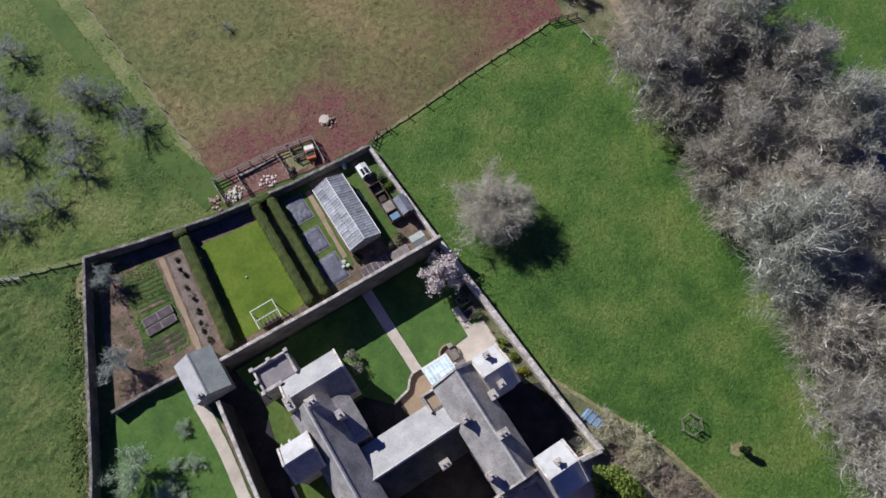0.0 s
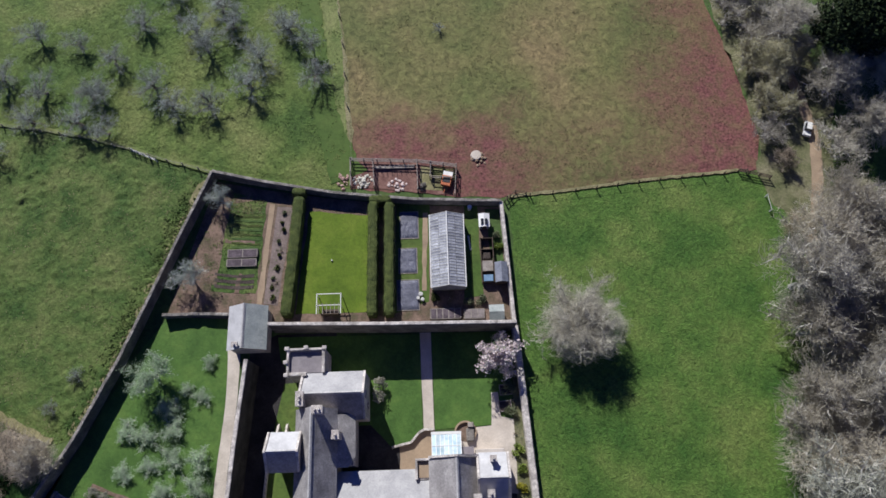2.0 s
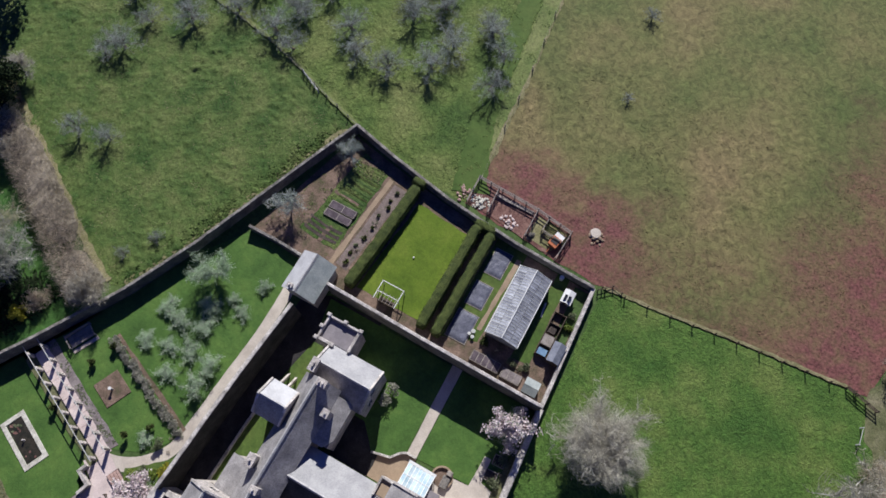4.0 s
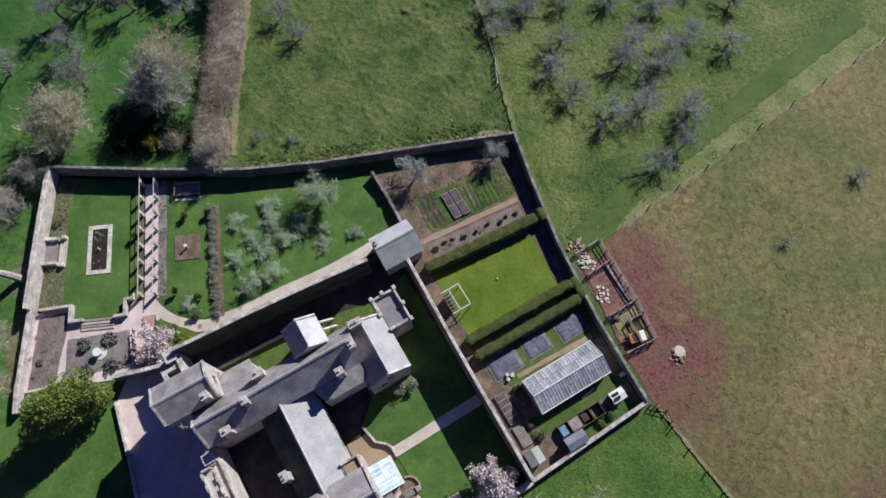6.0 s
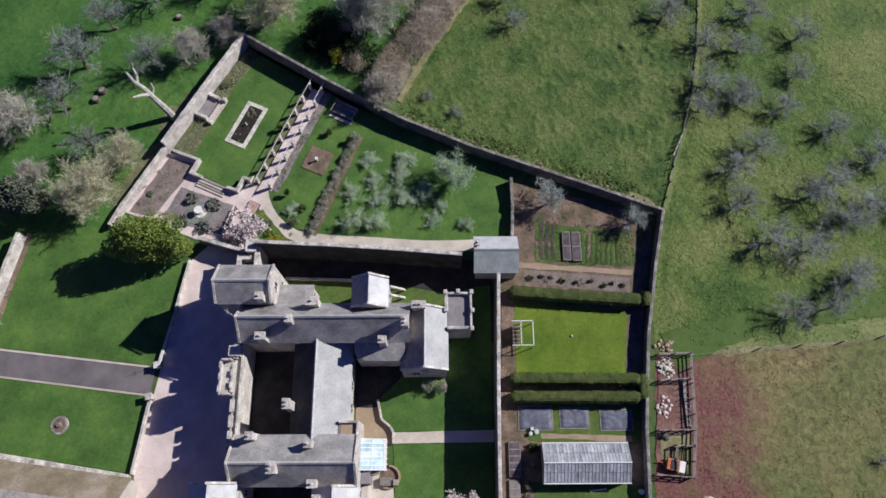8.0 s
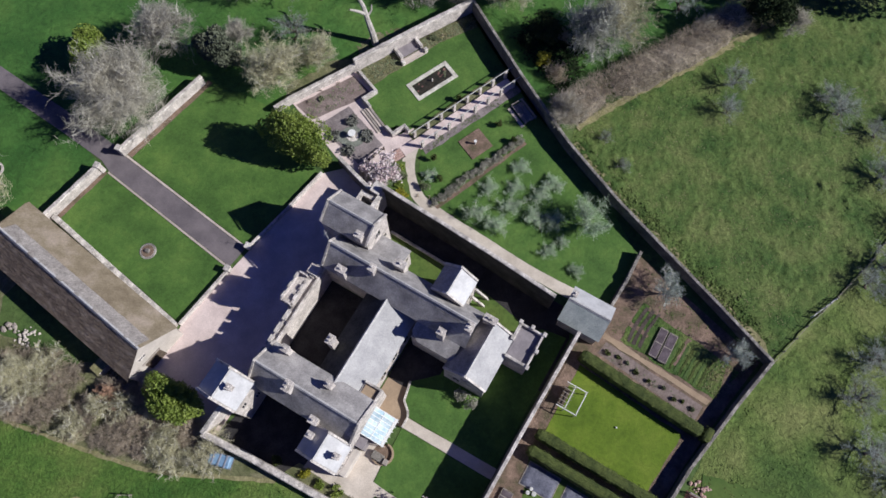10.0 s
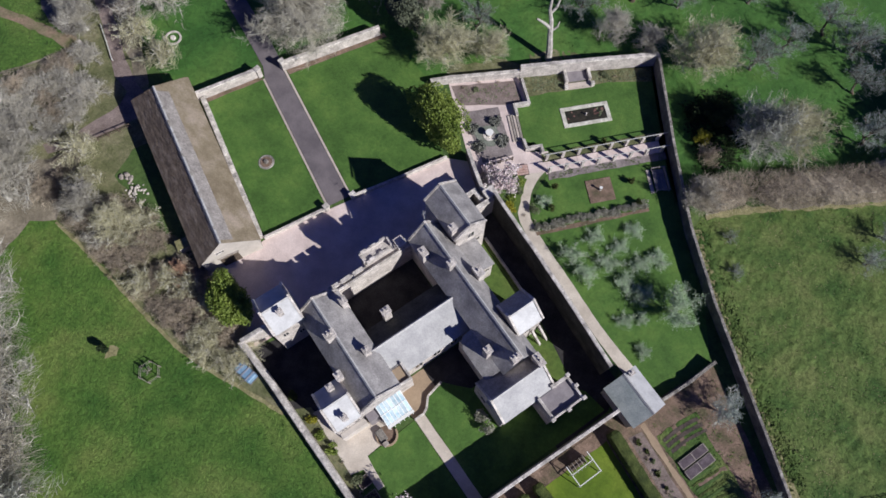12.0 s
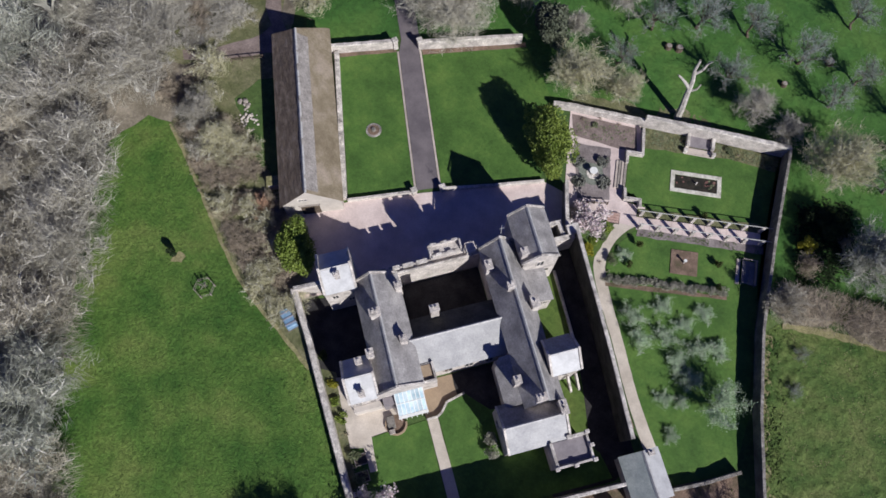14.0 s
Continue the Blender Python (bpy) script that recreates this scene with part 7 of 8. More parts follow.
part("plinth", b, M["coping_dark"], rnd)
rnd2 = thing("round_bed", pose(-6.6, 67.6, 0), "", "")
b = bmesh.new()
for i in range(20):
    a = 2 * math.pi * i / 20
    add_box(b, -0.2, 0.2, -0.14, 0.14, 0, 0.25, Matrix.Rotation(a, 4, "Z") @ Matrix.Translation((0, 1.25, 0)))
part("rim", b, M["coping"], rnd2, "pale stone ring")
b = bmesh.new()
rod(b, (0, 0, 0), (0, 0, 0.4), 0.45, 0.4, 12)
part("plinth", b, M["coping"], rnd2)
tagged(rnd2, "round pale stone ring in the grass by the drive", "flower bed")
for x, y in ((1.8, 52.9), (5.8, 51.9), (-1.5, 26.3), (2.9, 25.7)):
    o = thing("gate_pier", pose(x, y, 0, 0, 0, 8), "square pale stone gate pier", "gate pier", "gate piers")
    part("shaft", box(-0.38, 0.38, -0.38, 0.38, 0, 2.1 if y > 40 else 1.2, bevel=0.03), M["stone"], o)
    part("cap", box(-0.48, 0.48, -0.48, 0.48, 2.1 if y > 40 else 1.2, 2.32 if y > 40 else 1.4, bevel=0.05), M["coping"], o)
tank = thing("oil_tank", pose(-24.0, 11.2, 0, 0, 0, 14), "blue plastic tank beside the boundary wall", "tank")
part("body", box(-0.8, 0.8, -1.5, 1.5, 0.15, 1.5, bevel=0.15), M["blue"], tank)
for y in (-0.9, 0, 0.9):
    part("rib", box(-0.86, 0.86, y - 0.14, y + 0.14, 0.2, 1.56, bevel=0.05), M["felt"], tank, "paler moulded rib")
part("base", box(-0.9, 0.9, -1.6, 1.6, 0, 0.15), M["stone_dark"], tank)
rail_fence([(-27.1, 57.2), (-23.6, 56.8), (-20.0, 56.3)], "dark timber fence across the barn yard", 1.1, 1.8, "wood_dark", 2)
rubble("log_pile", -24.3, 45.6, 1.6, 2.4, 44, M["render"], "pile of freshly cut pale logs", 9, 0.28)
rubble("stone_pile", -24.8, 48.5, 1.2, 1.0, 12, M["wood"], "few old timbers and stones in rough grass", 10, 0.4)
lean = thing("lean_to", pose(-21.6, 32.8, 0, 0, 0, -8), "small stone outbuilding beside the barn", "outbuilding")
part("wall", box(-1.4, 1.4, -0.6, 0.6, 0, 2.0), M["stone"], lean)
part("roof", box(-1.6, 1.6, -0.8, 0.8, 2.0, 2.12), M["drygrass"], lean, "mossy flat roof")

for x, y in ((-18.1, -10.6), (-18.3, -12.9)):
    pl = thing("planter", pose(x, y, 0, 0, 0, 3), "brown timber-edged planting box on the cream gravel", "planter", "court planters")
    for x0, x1, y0, y1 in ((-0.9, 0.9, -0.75, -0.65), (-0.9, 0.9, 0.65, 0.75), (-0.9, -0.8, -0.65, 0.65), (0.8, 0.9, -0.65, 0.65)):
        part("board", box(x0, x1, y0, y1, 0, 0.42), M["wood"], pl)
    part("soil", box(-0.79, 0.79, -0.64, 0.64, 0.02, 0.34), M["earth_dark"], pl, "dark soil")

# young trees in guards
gd = thing("tree_guard", pose(-35.2, 19.0, 0), "six-sided wooden tree guard round a sapling", "tree guard")
b6 = [(1.5 * math.cos(i * math.pi / 3), 1.5 * math.sin(i * math.pi / 3)) for i in range(6)]
for i in range(6):
    (xa, ya), (xb, yb) = b6[i], b6[(i + 1) % 6]
    part("post", box(xa - 0.05, xa + 0.05, ya - 0.05, ya + 0.05, 0, 1.2), M["wood"], gd)
    for z in (0.6, 1.15):
        b = bmesh.new()
        bar(b, (xa, ya, z), (xb, yb, z), 0.045)
        part("rail", b, M["wood"], gd)
for x, y, s in ((71.2, 31.8, 1.0), (47.8, 40.6, 1.0), (46.2, 41.4, 0.9), (62.1, 29.8, 0.8)):
    b = bmesh.new()
    rod(b, (0, 0, 0), (0, 0, 0.8 * s), 0.75 * s, 0.6 * s, 11)
    o = solid("tree_stump", b, M["wood_dark"], "dark old tree stump in the park grass", "tree stump", "tree stumps", at=pose(x, y, 0))
    b = bmesh.new()
    rod(b, (0.1, 0, 0.8 * s), (0.1, 0, 0.84 * s), 0.5 * s, 0.45 * s, 11)
    part("cut", b, M["wood"], o, "pale cut face")
solid("stone_trough", box(-0.3, 0.3, -1.2, 1.2, 0, 0.5, bevel=0.05), M["coping"], "long pale trough beside the field gateway", "trough", at=pose(-19.7, 74.8, 0, 0, 0, 12))
b = bmesh.new()
for p, q in (((-15.5, 76.7, 0.5), (-16.1, 73.3, 0.5)), ((-16.1, 73.3, 0.5), (-16.9, 69.4, 0.5))):
    bar(b, p, q, 0.12)
for p in ((-15.5, 76.7), (-16.1, 73.3), (-16.9, 69.4)):
    bar(b, (*p, 0), (*p, 0.6), 0.12)
solid("lane_rail", b, M["dull_white"], "low pale rail along the lane", "rail")
car = thing("parked_car", pose(-69.8, -52.9, 0, 0, 0, -20) @ Matrix.Diagonal((0.8, 0.8, 0.9, 1)), "small white car parked in the lane", "car")
part("body", box(-0.8, 0.8, -1.7, 1.7, 0.3, 0.85, bevel=0.12), M["white"], car)
part("cabin", box(-0.7, 0.7, -1.1, 0.7, 0.85, 1.4, taper=0.15, bevel=0.05), M["dark_glass"], car, "dark glass cabin")
part("roof", box(-0.52, 0.52, -0.9, 0.45, 1.4, 1.45), M["white"], car)
for x in (-0.78, 0.78):
    for y in (-1.05, 1.05):
        b = bmesh.new()
        rod(b, (x - 0.1, y, 0.3), (x + 0.1, y, 0.3), 0.3, None, 14)
        part("wheel", b, M["iron"], car)


# ---- trees ----
bare_kind("oak_a", 11, 11.0, 7.2, 20, 5, 4, 3, 0.40, "bark", "twig", 0.036, spray=3300)
bare_kind("oak_b", 12, 10.5, 6.9, 19, 5, 4, 3, 0.38, "bark", "twig", 0.036, spray=3300)
bare_kind("ash_c", 13, 11.5, 6.6, 18, 5, 4, 3, 0.36, "bark", "twig_grey", 0.036, spray=3100)
bare_kind("lone", 14, 8.0, 7.0, 26, 5, 5, 5, 0.36, "bark", "twig_pale", 0.023, base=0.16, spray=9000)
bare_kind("bud", 15, 8.4, 6.0, 20, 5, 4, 4, 0.30, "bark", "twig_yellow", 0.027, spray=2600)
bare_kind("apple_a", 21, 5.6, 3.3, 11, 4, 3, 3, 0.19, "wood_dark", "twig_apple", 0.014, lean=0.1, spray=420)
bare_kind("apple_b", 22, 5.1, 3.1, 10, 4, 3, 3, 0.18, "wood_dark", "twig_apple", 0.014, lean=-0.1, spray=420)
bare_kind("apple_c", 23, 5.7, 3.0, 10, 4, 3, 3, 0.18, "wood_dark", "twig_apple", 0.014, lean=0.05, spray=420)
bare_kind("thorn_a", 31, 2.6, 2.7, 11, 4, 3, 3, 0.09, "twig_brown", "twig_brown", 0.024, base=0.06, spray=1200)
bare_kind("thorn_b", 32, 2.3, 2.5, 11, 4, 3, 3, 0.09, "twig_brown", "twig_brown", 0.024, base=0.06, spray=1200)
bare_kind("willow", 33, 3.6, 2.7, 12, 4, 3, 3, 0.10, "bark", "twig_yellow", 0.024, base=0.06, spray=1200)
bare_kind("tussock", 35, 2.3, 2.3, 8, 2, 2, 2, 0.07, "twig_brown", "twig_brown", 0.035, base=0.06, spray=260)
bare_kind("brush", 36, 3.0, 3.0, 12, 4, 3, 3, 0.10, "bark", "twig", 0.022, base=0.06, spray=1600)
bare_kind("under", 37, 3.4, 3.2, 12, 4, 3, 3, 0.10, "twig_warm", "twig_warm", 0.026, base=0.06, spray=1500)
bare_kind("oak_w", 38, 10.6, 7.0, 20, 5, 4, 3, 0.38, "bark", "twig_warm", 0.036, spray=3300)
bare_kind("sapling", 34, 2.4, 1.0, 6, 2, 3, 2, 0.06, "wood_dark", "twig", 0.02)

MASTER = {}


def tree(kind, x, y, s, name, label, category="tree", group="", zs=1.0, extra=(), turn=None):
    key = (kind, name)
    m = place(x, y, s, turn, zs)
    if key in MASTER and not extra:
        o = copy_thing(MASTER[key], m)
        return tagged(o, label, category, group)
    o = plant(name, [("trunk", KINDS[kind][0]), ("crown", KINDS[kind][1]), *extra], m, label, category, group)
    if not extra:
        MASTER[key] = o
    return o


# the wood west of the pasture
wood = [(-67, -33), (-75, -15), (-83, -16), (-77, -4), (-76, -35), (-82, -27), (-74, -27), (-84, -5), (-72, -26), (-62, -19), (-67, -11), (-68, 0), (-59, -2), (-60, 5), (-73, 6), (-64, 13), (-57, 12), (-61, 22), (-55, 21), (-53, 28), (-50, 36),
        (-72, 16), (-70, 26), (-66, 34), (-60, 31), (-58, 40), (-66, 46), (-57, 50), (-50, 44), (-49, 57), (-56, 60), (-41, 55), (-40, 63), (-46, 68),
        (-70, 56), (-61, 68), (-52, 72), (-63, -27), (-70, -38), (-79, -22), (-60.5, -9), (-56.5, 17.5), (-52, 33), (-52, 52)]
for i, (x, y) in enumerate(wood):
    r = random.Random(i)
    tree(("oak_a", "oak_b", "ash_c", "oak_w")[r.randrange(4)], x + r.uniform(-1, 1), y + r.uniform(-1, 1), r.uniform(0.9, 1.2), "bare_tree", "tall bare grey-brown woodland tree", "tree", "woodland trees", r.uniform(0.85, 1.1))
# undergrowth that fills the wood between the trunks
r = random.Random(23)
for i in range(210):
    u = r.random()
    x, y = -66 + 24 * u + r.uniform(-12, 4), -30 + 84 * u + r.uniform(-6, 6)
    if x > -64 + (y + 30) * 0.19 - 3.0 + max(0.0, y - 30) * -0.5:
        continue
    tree("under", x, y, r.uniform(0.9, 1.35), "thorn_bush", "tangled grey-brown thorn bush in the wood", "bush", "wood bushes", r.uniform(0.7, 1.0))
# by the lane
for i, (x, y, k, s) in enumerate([(-62, -82, "oak_a", 0.8), (-65, -64, "bud", 0.7), (-68, -70, "oak_b", 0.8), (-74, -60, "oak_a", 0.9), (-78, -52, "oak_b", 0.9), (-66, -57, "willow", 1.1), (-64, -74, "willow", 1.2), (-74, -40, "bud", 0.8), (-64, -36, "thorn_b", 1.1), (-65, -47.5, "thorn_a", 0.9), (-71, -66, "willow", 1.2), (-76, -70, "oak_b", 0.9), (-66, -90, "oak_b", 0.9), (-80, -62, "oak_a", 0.9), (-63.2, -58, "willow", 1.1), (-62.2, -66, "willow", 1.2), (-66, -63, "brush", 1.2), (-61, -76, "brush", 1.2), (-64.5, -69, "brush", 1.3), (-63, -52.5, "brush", 0.9), (-73.5, -50, "brush", 1.3)]):
    big = k in ("oak_a", "oak_b", "bud")
    tree(k, x, y, s, "lane_tree" if big else "lane_shrub", "bare hedgerow tree beside the lane" if big else "tangled bare shrub beside the lane", "tree" if big else "shrub", "lane hedgerow")
# scrub between pasture and barn
r = random.Random(5)
scrub = []
EDGE = [(-36, 46), (-34, 40), (-32.4, 31), (-30.4, 24), (-28.6, 18), (-26, 12.5)]
for i in range(5):
    (xa, ya), (xb, yb) = EDGE[i], EDGE[i + 1]
    far = (-27, -26, -23.5, -22.5, -23.5)[i]
    for t in (0.1, 0.5, 0.9):
        x, y = xa + (xb - xa) * t, ya + (yb - ya) * t
        n = max(1, int((far - x) / 2.3))
        for k in range(n + 1):
            scrub.append((x + 1.6 + k * 2.2 + r.uniform(-0.6, 0.6), y + r.uniform(-0.8, 0.8)))
for i, (x, y) in enumerate(scrub):
    if x > -22.6 and y > 26:
        continue
    k = ("thorn_a", "thorn_b", "thorn_a", "thorn_b", "willow")[r.randrange(5)]
    tree(k, x, y, r.uniform(0.75, 1.05), "scrub_bush", "tangled bare brown scrub bush", "bush", "scrub", r.uniform(0.65, 0.95))
for x, y, k, s in ((-30, 50, "willow", 1.2), (-33, 53, "thorn_b", 1.2), (-28.5, 56, "willow", 1.3), (-36, 53, "thorn_a", 1.2), (-31.5, 47, "oak_b", 0.55), (-29, 41.5, "bud", 0.6), (-27.3, 38, "thorn_a", 1), (-38, 58, "oak_a", 0.7), (-10, 64, "willow", 1.3)):
    tree(k, x, y, s, "scrub_bush" if k[0] in "wt" else "scrub_tree", "tangled bare scrub at the edge of the wood", "bush" if k[0] in "wt" else "tree", "scrub")

bare_kind("dogwood", 39, 2.2, 1.7, 11, 4, 3, 3, 0.06, "twig_red", "twig_red", 0.022, base=0.06, spray=700)
for x, y, s in ((-24.4, 29.8, 1.0), (-25.4, 28.2, 0.7), (-25.0, 31.4, 0.6)):
    tree("dogwood", x, y, s, "dogwood_bush", "orange-red stemmed dogwood among the scrub", "bush", "dogwoods")
tree("brush", -32.0, 41.6, 0.95, "pale_bush", "pale lichened bare bush at the scrub edge", "bush")

# low brush behind the barn
r = random.Random(9)
for i in range(7):
    for j in range(5):
        x, y = -38 + i * 3.0 + r.uniform(-0.9, 0.9), 63.0 + j * 2.7 + r.uniform(-0.8, 0.8)
        if x > -19.6 or (x > -24 and y < 64.5) or y > 74.5:
            continue
        tree(("brush", "brush", "thorn_b", "brush")[r.randrange(4)], x, y, r.uniform(0.85, 1.15), "brush_bush", "low tangled bare bush behind the barn", "bush", "brush", r.uniform(0.6, 0.9))
for x, y, k, s in ((-17.8, 77.4, "oak_b", 0.62), (-17.4, 82.5, "oak_a", 0.5)):
    tree(k, x, y, s, "brush_tree" if k[0] == "o" else "brush_bush", "bare hedge tree beside the far field" if k[0] == "o" else "low tangled bare bush behind the barn", "tree" if k[0] == "o" else "bush", "brush")

tree("lone", -30.0, -21.6, 1.0, "lone_tree", "single rounded pale bare tree in the pasture", "tree", zs=0.74)

# orchard beyond the garden
ORCH = [(28.4, -70.6), (14.5, -73.7), (11.3, -70.9), (19.6, -69), (20.9, -63.4), (10.4, -64.2), (36.8, -63.6), (33.3, -59.7), (43.4, -55.6), (45.2, -62.3), (48, -57.2), (54.7, -63.6), (56, -57.8), (43.8, -68.7), (50.6, -72.4), (24.6, -75), (26.4, -78.6), (26.9, -83.6), (30.9, -74.4), (34.9, -82), (29.3, -93.7), (16, -75.3), (27.5, -59.8), (68, -48.5), (69, -42), (62, -52), (46.3, -62), (35.1, -90), (62, -66), (58, -74), (40, -76), (22, -88), (66, -58), (74, -52)]
for i, (x, y) in enumerate(ORCH):
    rr = random.Random(100 + i)
    tree(("apple_a", "apple_b", "apple_c")[i % 3], x, y - 0.7, rr.uniform(0.95, 1.25), "orchard_tree", "old leafless lichened apple tree in the orchard", "tree", "orchard trees", rr.uniform(0.66, 0.8))
for i, (x, y, s) in enumerate([(65.6, -26.0, 0.95), (60.2, -27.2, 0.8), (46.3, -12.4, 0.5), (43.3, -17.0, 0.55), (71, -40, 0.9), (-7.8, -91.4, 0.7), (-10.6, -74.4, 0.45)]):
    tree(("apple_b", "apple_a")[i % 2], x, y, s, "field_tree", "small leafless tree standing in grass", "tree", "field trees", 0.75)
# park trees beyond the pond garden
for i, (x, y, k, s) in enumerate([(62.4, 13.4, "bud", 1.0), (64.2, -5.4, "bud", 0.95), (60.0, -3.4, "ash_c", 0.85), (57.5, 20.5, "oak_b", 0.45), (54.2, 26.2, "oak_a", 0.5), (52.8, 32.6, "apple_a", 1.2), (67.4, 24.1, "apple_b", 1.1), (73.3, 26.8, "apple_c", 1.1), (69.2, 8.0, "apple_a", 1.1), (76.5, 7.7, "apple_b", 1.1), (84, 6, "apple_c", 1.2), (85, 0.6, "apple_a", 1.1), (74.2, -12.2, "apple_b", 1.2), (80, -5, "apple_c", 1.1), (66, 33, "apple_a", 1.1), (78, 18, "apple_b", 1.1), (60, 40, "apple_c", 1.2), (44.8, 45.5, "apple_b", 1.2), (52.3, 43.9, "apple_a", 1.25), (77.6, 37.1, "apple_c", 1.1), (72, -18, "oak_a", 0.7), (84, -22, "oak_b", 0.8), (80, -30, "oak_a", 0.8)]):
    nm = "park_tree" if k[0] in "bo" or k == "ash_c" else "park_apple_tree"
    tree(k, x, y, s, nm, "budding bare park tree outside the garden wall" if nm == "park_tree" else "small grey leafless tree in the park", "tree", "park trees")
# trees north of the forecourt lawns
for x, y, k, s, l in ((13.0, 56.4, "lone", 1.22, "broad pale bare tree beside the drive"), (-5.6, 74.0, "oak_a", 1.0, "broad bare tree across the drive"), (25.6, 57, "oak_a", 0.8, "bare tree behind the front wall"), (28.8, 38.2, "bud", 0.92, "budding bare tree by the terrace wall"), (35.4, 34.6, "bud", 0.66, "budding bare tree by the terrace wall"), (36.8, 40.6, "apple_c", 1.1, "small bare tree in the park"), (41, 52, "oak_b", 0.7, "bare grey tree standing in parkland"), (32, 48, "oak_b", 0.6, "bare grey tree standing in parkland"), (-11, 70, "willow", 1.3, "bare shrub by the drive grass")):
    tree(k, x, y, s, "front_tree", l, "tree", "front trees")


# garden orchard: trees in pale bud
def blossom_kind(key, seed, H, R, n, mat, size, twig="twig_green"):
    wood, fines, tips = skeleton(seed, H, R, 11, 4, 3, 3, 0.12, 0.02, base=0.12, spray=700)
    rr = random.Random(seed)
    pts = [t + rand_dir(rr) * 0.18 for t in rr.sample(tips, min(n, len(tips)))]
    return [("trunk", tubes(wood, "trunk", M["bark"])), ("crown", tubes(fines, "crown", M[twig])), ("blossom", cards(pts, size, M[mat], "blossom", seed, 0.5))]


BL = [blossom_kind("a", 41, 3.2, 2.4, 1250, "blossom", 0.085), blossom_kind("b", 42, 2.9, 2.2, 1150, "blossom", 0.085)]
first = {}
for i, (x, y, s) in enumerate([(24.4, -1.0, 0.95), (24.6, -4.8, 1.0), (28.2, -5.0, 1.0), (29.2, -11.7, 1.05), (24.8, -13.4, 0.75), (24.2, -18.4, 0.7), (32.1, -8.1, 1.0), (35.0, -8.8, 0.95), (28.7, -8.7, 1.0), (26.6, 8.4, 0.7), (29.3, -0.8, 0.85), (35.1, -3.4, 0.85), (31.4, -4.2, 0.8), (27.2, -14.6, 0.6)]):
    m = place(x, y, s * 1.0, None, 0.62)
    if i % 2 in first:
        copy_thing(first[i % 2], m)
    else:
        first[i % 2] = plant("fruit_tree", BL[i % 2], m, "spreading fruit tree in pale green-white bud", "tree", "garden fruit trees")
plant("large_fruit_tree", blossom_kind("c", 43, 4.8, 3.5, 4600, "blossom", 0.10), place(31.7, -16.2), "largest fruit tree thick with pale blossom", "tree")
plant("plum_tree", blossom_kind("d", 44, 4.4, 3.1, 500, "blossom", 0.06, "twig_apple"), place(27.6, -31.0), "pale budding plum tree in the kitchen garden", "tree", "kitchen garden trees")
plant("plum_tree", blossom_kind("e", 45, 3.6, 2.5, 300, "blossom", 0.06, "twig_apple"), place(24.2, -43.4), "pale budding plum tree in the kitchen garden", "tree", "kitchen garden trees")
plant("magnolia", blossom_kind("f", 46, 4.8, 3.4, 6000, "magnolia", 0.19), place(-17.6, -17.4), "magnolia covered with pink-white flowers in the court", "tree")
plant("white_shrub", blossom_kind("g", 47, 2.9, 2.4, 4200, "magnolia", 0.17), place(22.7, 14.3, 1.25), "shrub covered with white flowers by the steps", "shrub")
plant("bare_climber", [("stems", tubes(skeleton(48, 2.4, 1.6, 9, 3, 3, 2, 0.08, 0.022, base=0.08)[0], "stems", M["twig_brown"])), ("crown", KINDS["thorn_b"][1])], place(21.6, 16.6, 0.7), "tangled bare climber on the terrace wall", "shrub")


def leafy(name, x, y, rx, ry, H, n, mat, label, category, seed, size=0.2, lobes=16, zlow=0.1, group="", trunk=True):
    wood, fines, tips = skeleton(seed, H * 0.8, min(rx, ry) * 0.7, 7, 2, 1, 1, 0.2)
    pts = crown_points(seed, n, rx, ry, H * 0.5 * (1 - zlow), H * (0.5 + zlow / 2), lobes)
    ps = [("trunk", tubes(wood, "trunk", M["wood_dark"]))] if trunk else []
    return plant(name, ps + [("crown", cards(pts, size, M[mat], "crown", seed, 0.3))], pose(x, y, 0), label, category, group)


leafy("holm_oak", 20.2, 27.4, 3.2, 5.6, 9.6, 26000, "leaf", "dense bright green evergreen tree beside the front lawn", "tree", 61, 0.18, 30)
leafy("laurel_tree", -20.6, 21.2, 2.5, 4.4, 6.0, 15000, "leaf", "dense bright green evergreen beside the forecourt", "tree", 62, 0.2, 44)
leafy("evergreen_tree", 16.6, 66.4, 3.4, 3.4, 7.0, 6000, "leaf", "yellow-green evergreen by the drive", "tree", 63, 0.25, 14)
leafy("dark_evergreen", 26.8, 47.5, 3.2, 3.8, 8.0, 9000, "ivy", "grey-green ivy-clad tree behind the front wall", "tree", 64, 0.24, 14)
for x, y, k in ((52.4, -0.4, 0.9), (59.4, 2.2, 0.8)):
    tree("thorn_b", x, y, k, "wall_bush", "bare brown bush among ivy outside the wall", "bush", "wall bushes")
tree("oak_w", 46.2, -5.2, 0.5, "hedge_tree", "rounded bare thorn tree at the end of the hedge", "tree")
tree("oak_b", -59.5, -86.5, 0.75, "lane_tree", "bare hedgerow tree beside the lane", "tree", "lane hedgerow")
dark = leafy("tall_evergreen", 86.5, -26.5, 5.6, 5.0, 14.0, 9000, "leaf_dark", "tall dark evergreen at the corner of the field", "tree", 72, 0.27, 22, group="field evergreens")
# extra copies added to deepen the shade in the far field corner
for x, y, s in ((93, -34, 1.2), (95, -22, 1.2), (96, -46, 1.1), (77.5, -25.5, 0.7), (86, -17, 0.6)):
    copy_thing(dark, Matrix.Translation((x, y, 0)) @ Matrix.Rotation(x, 4, "Z") @ Matrix.Diagonal((s, s, s, 1)))
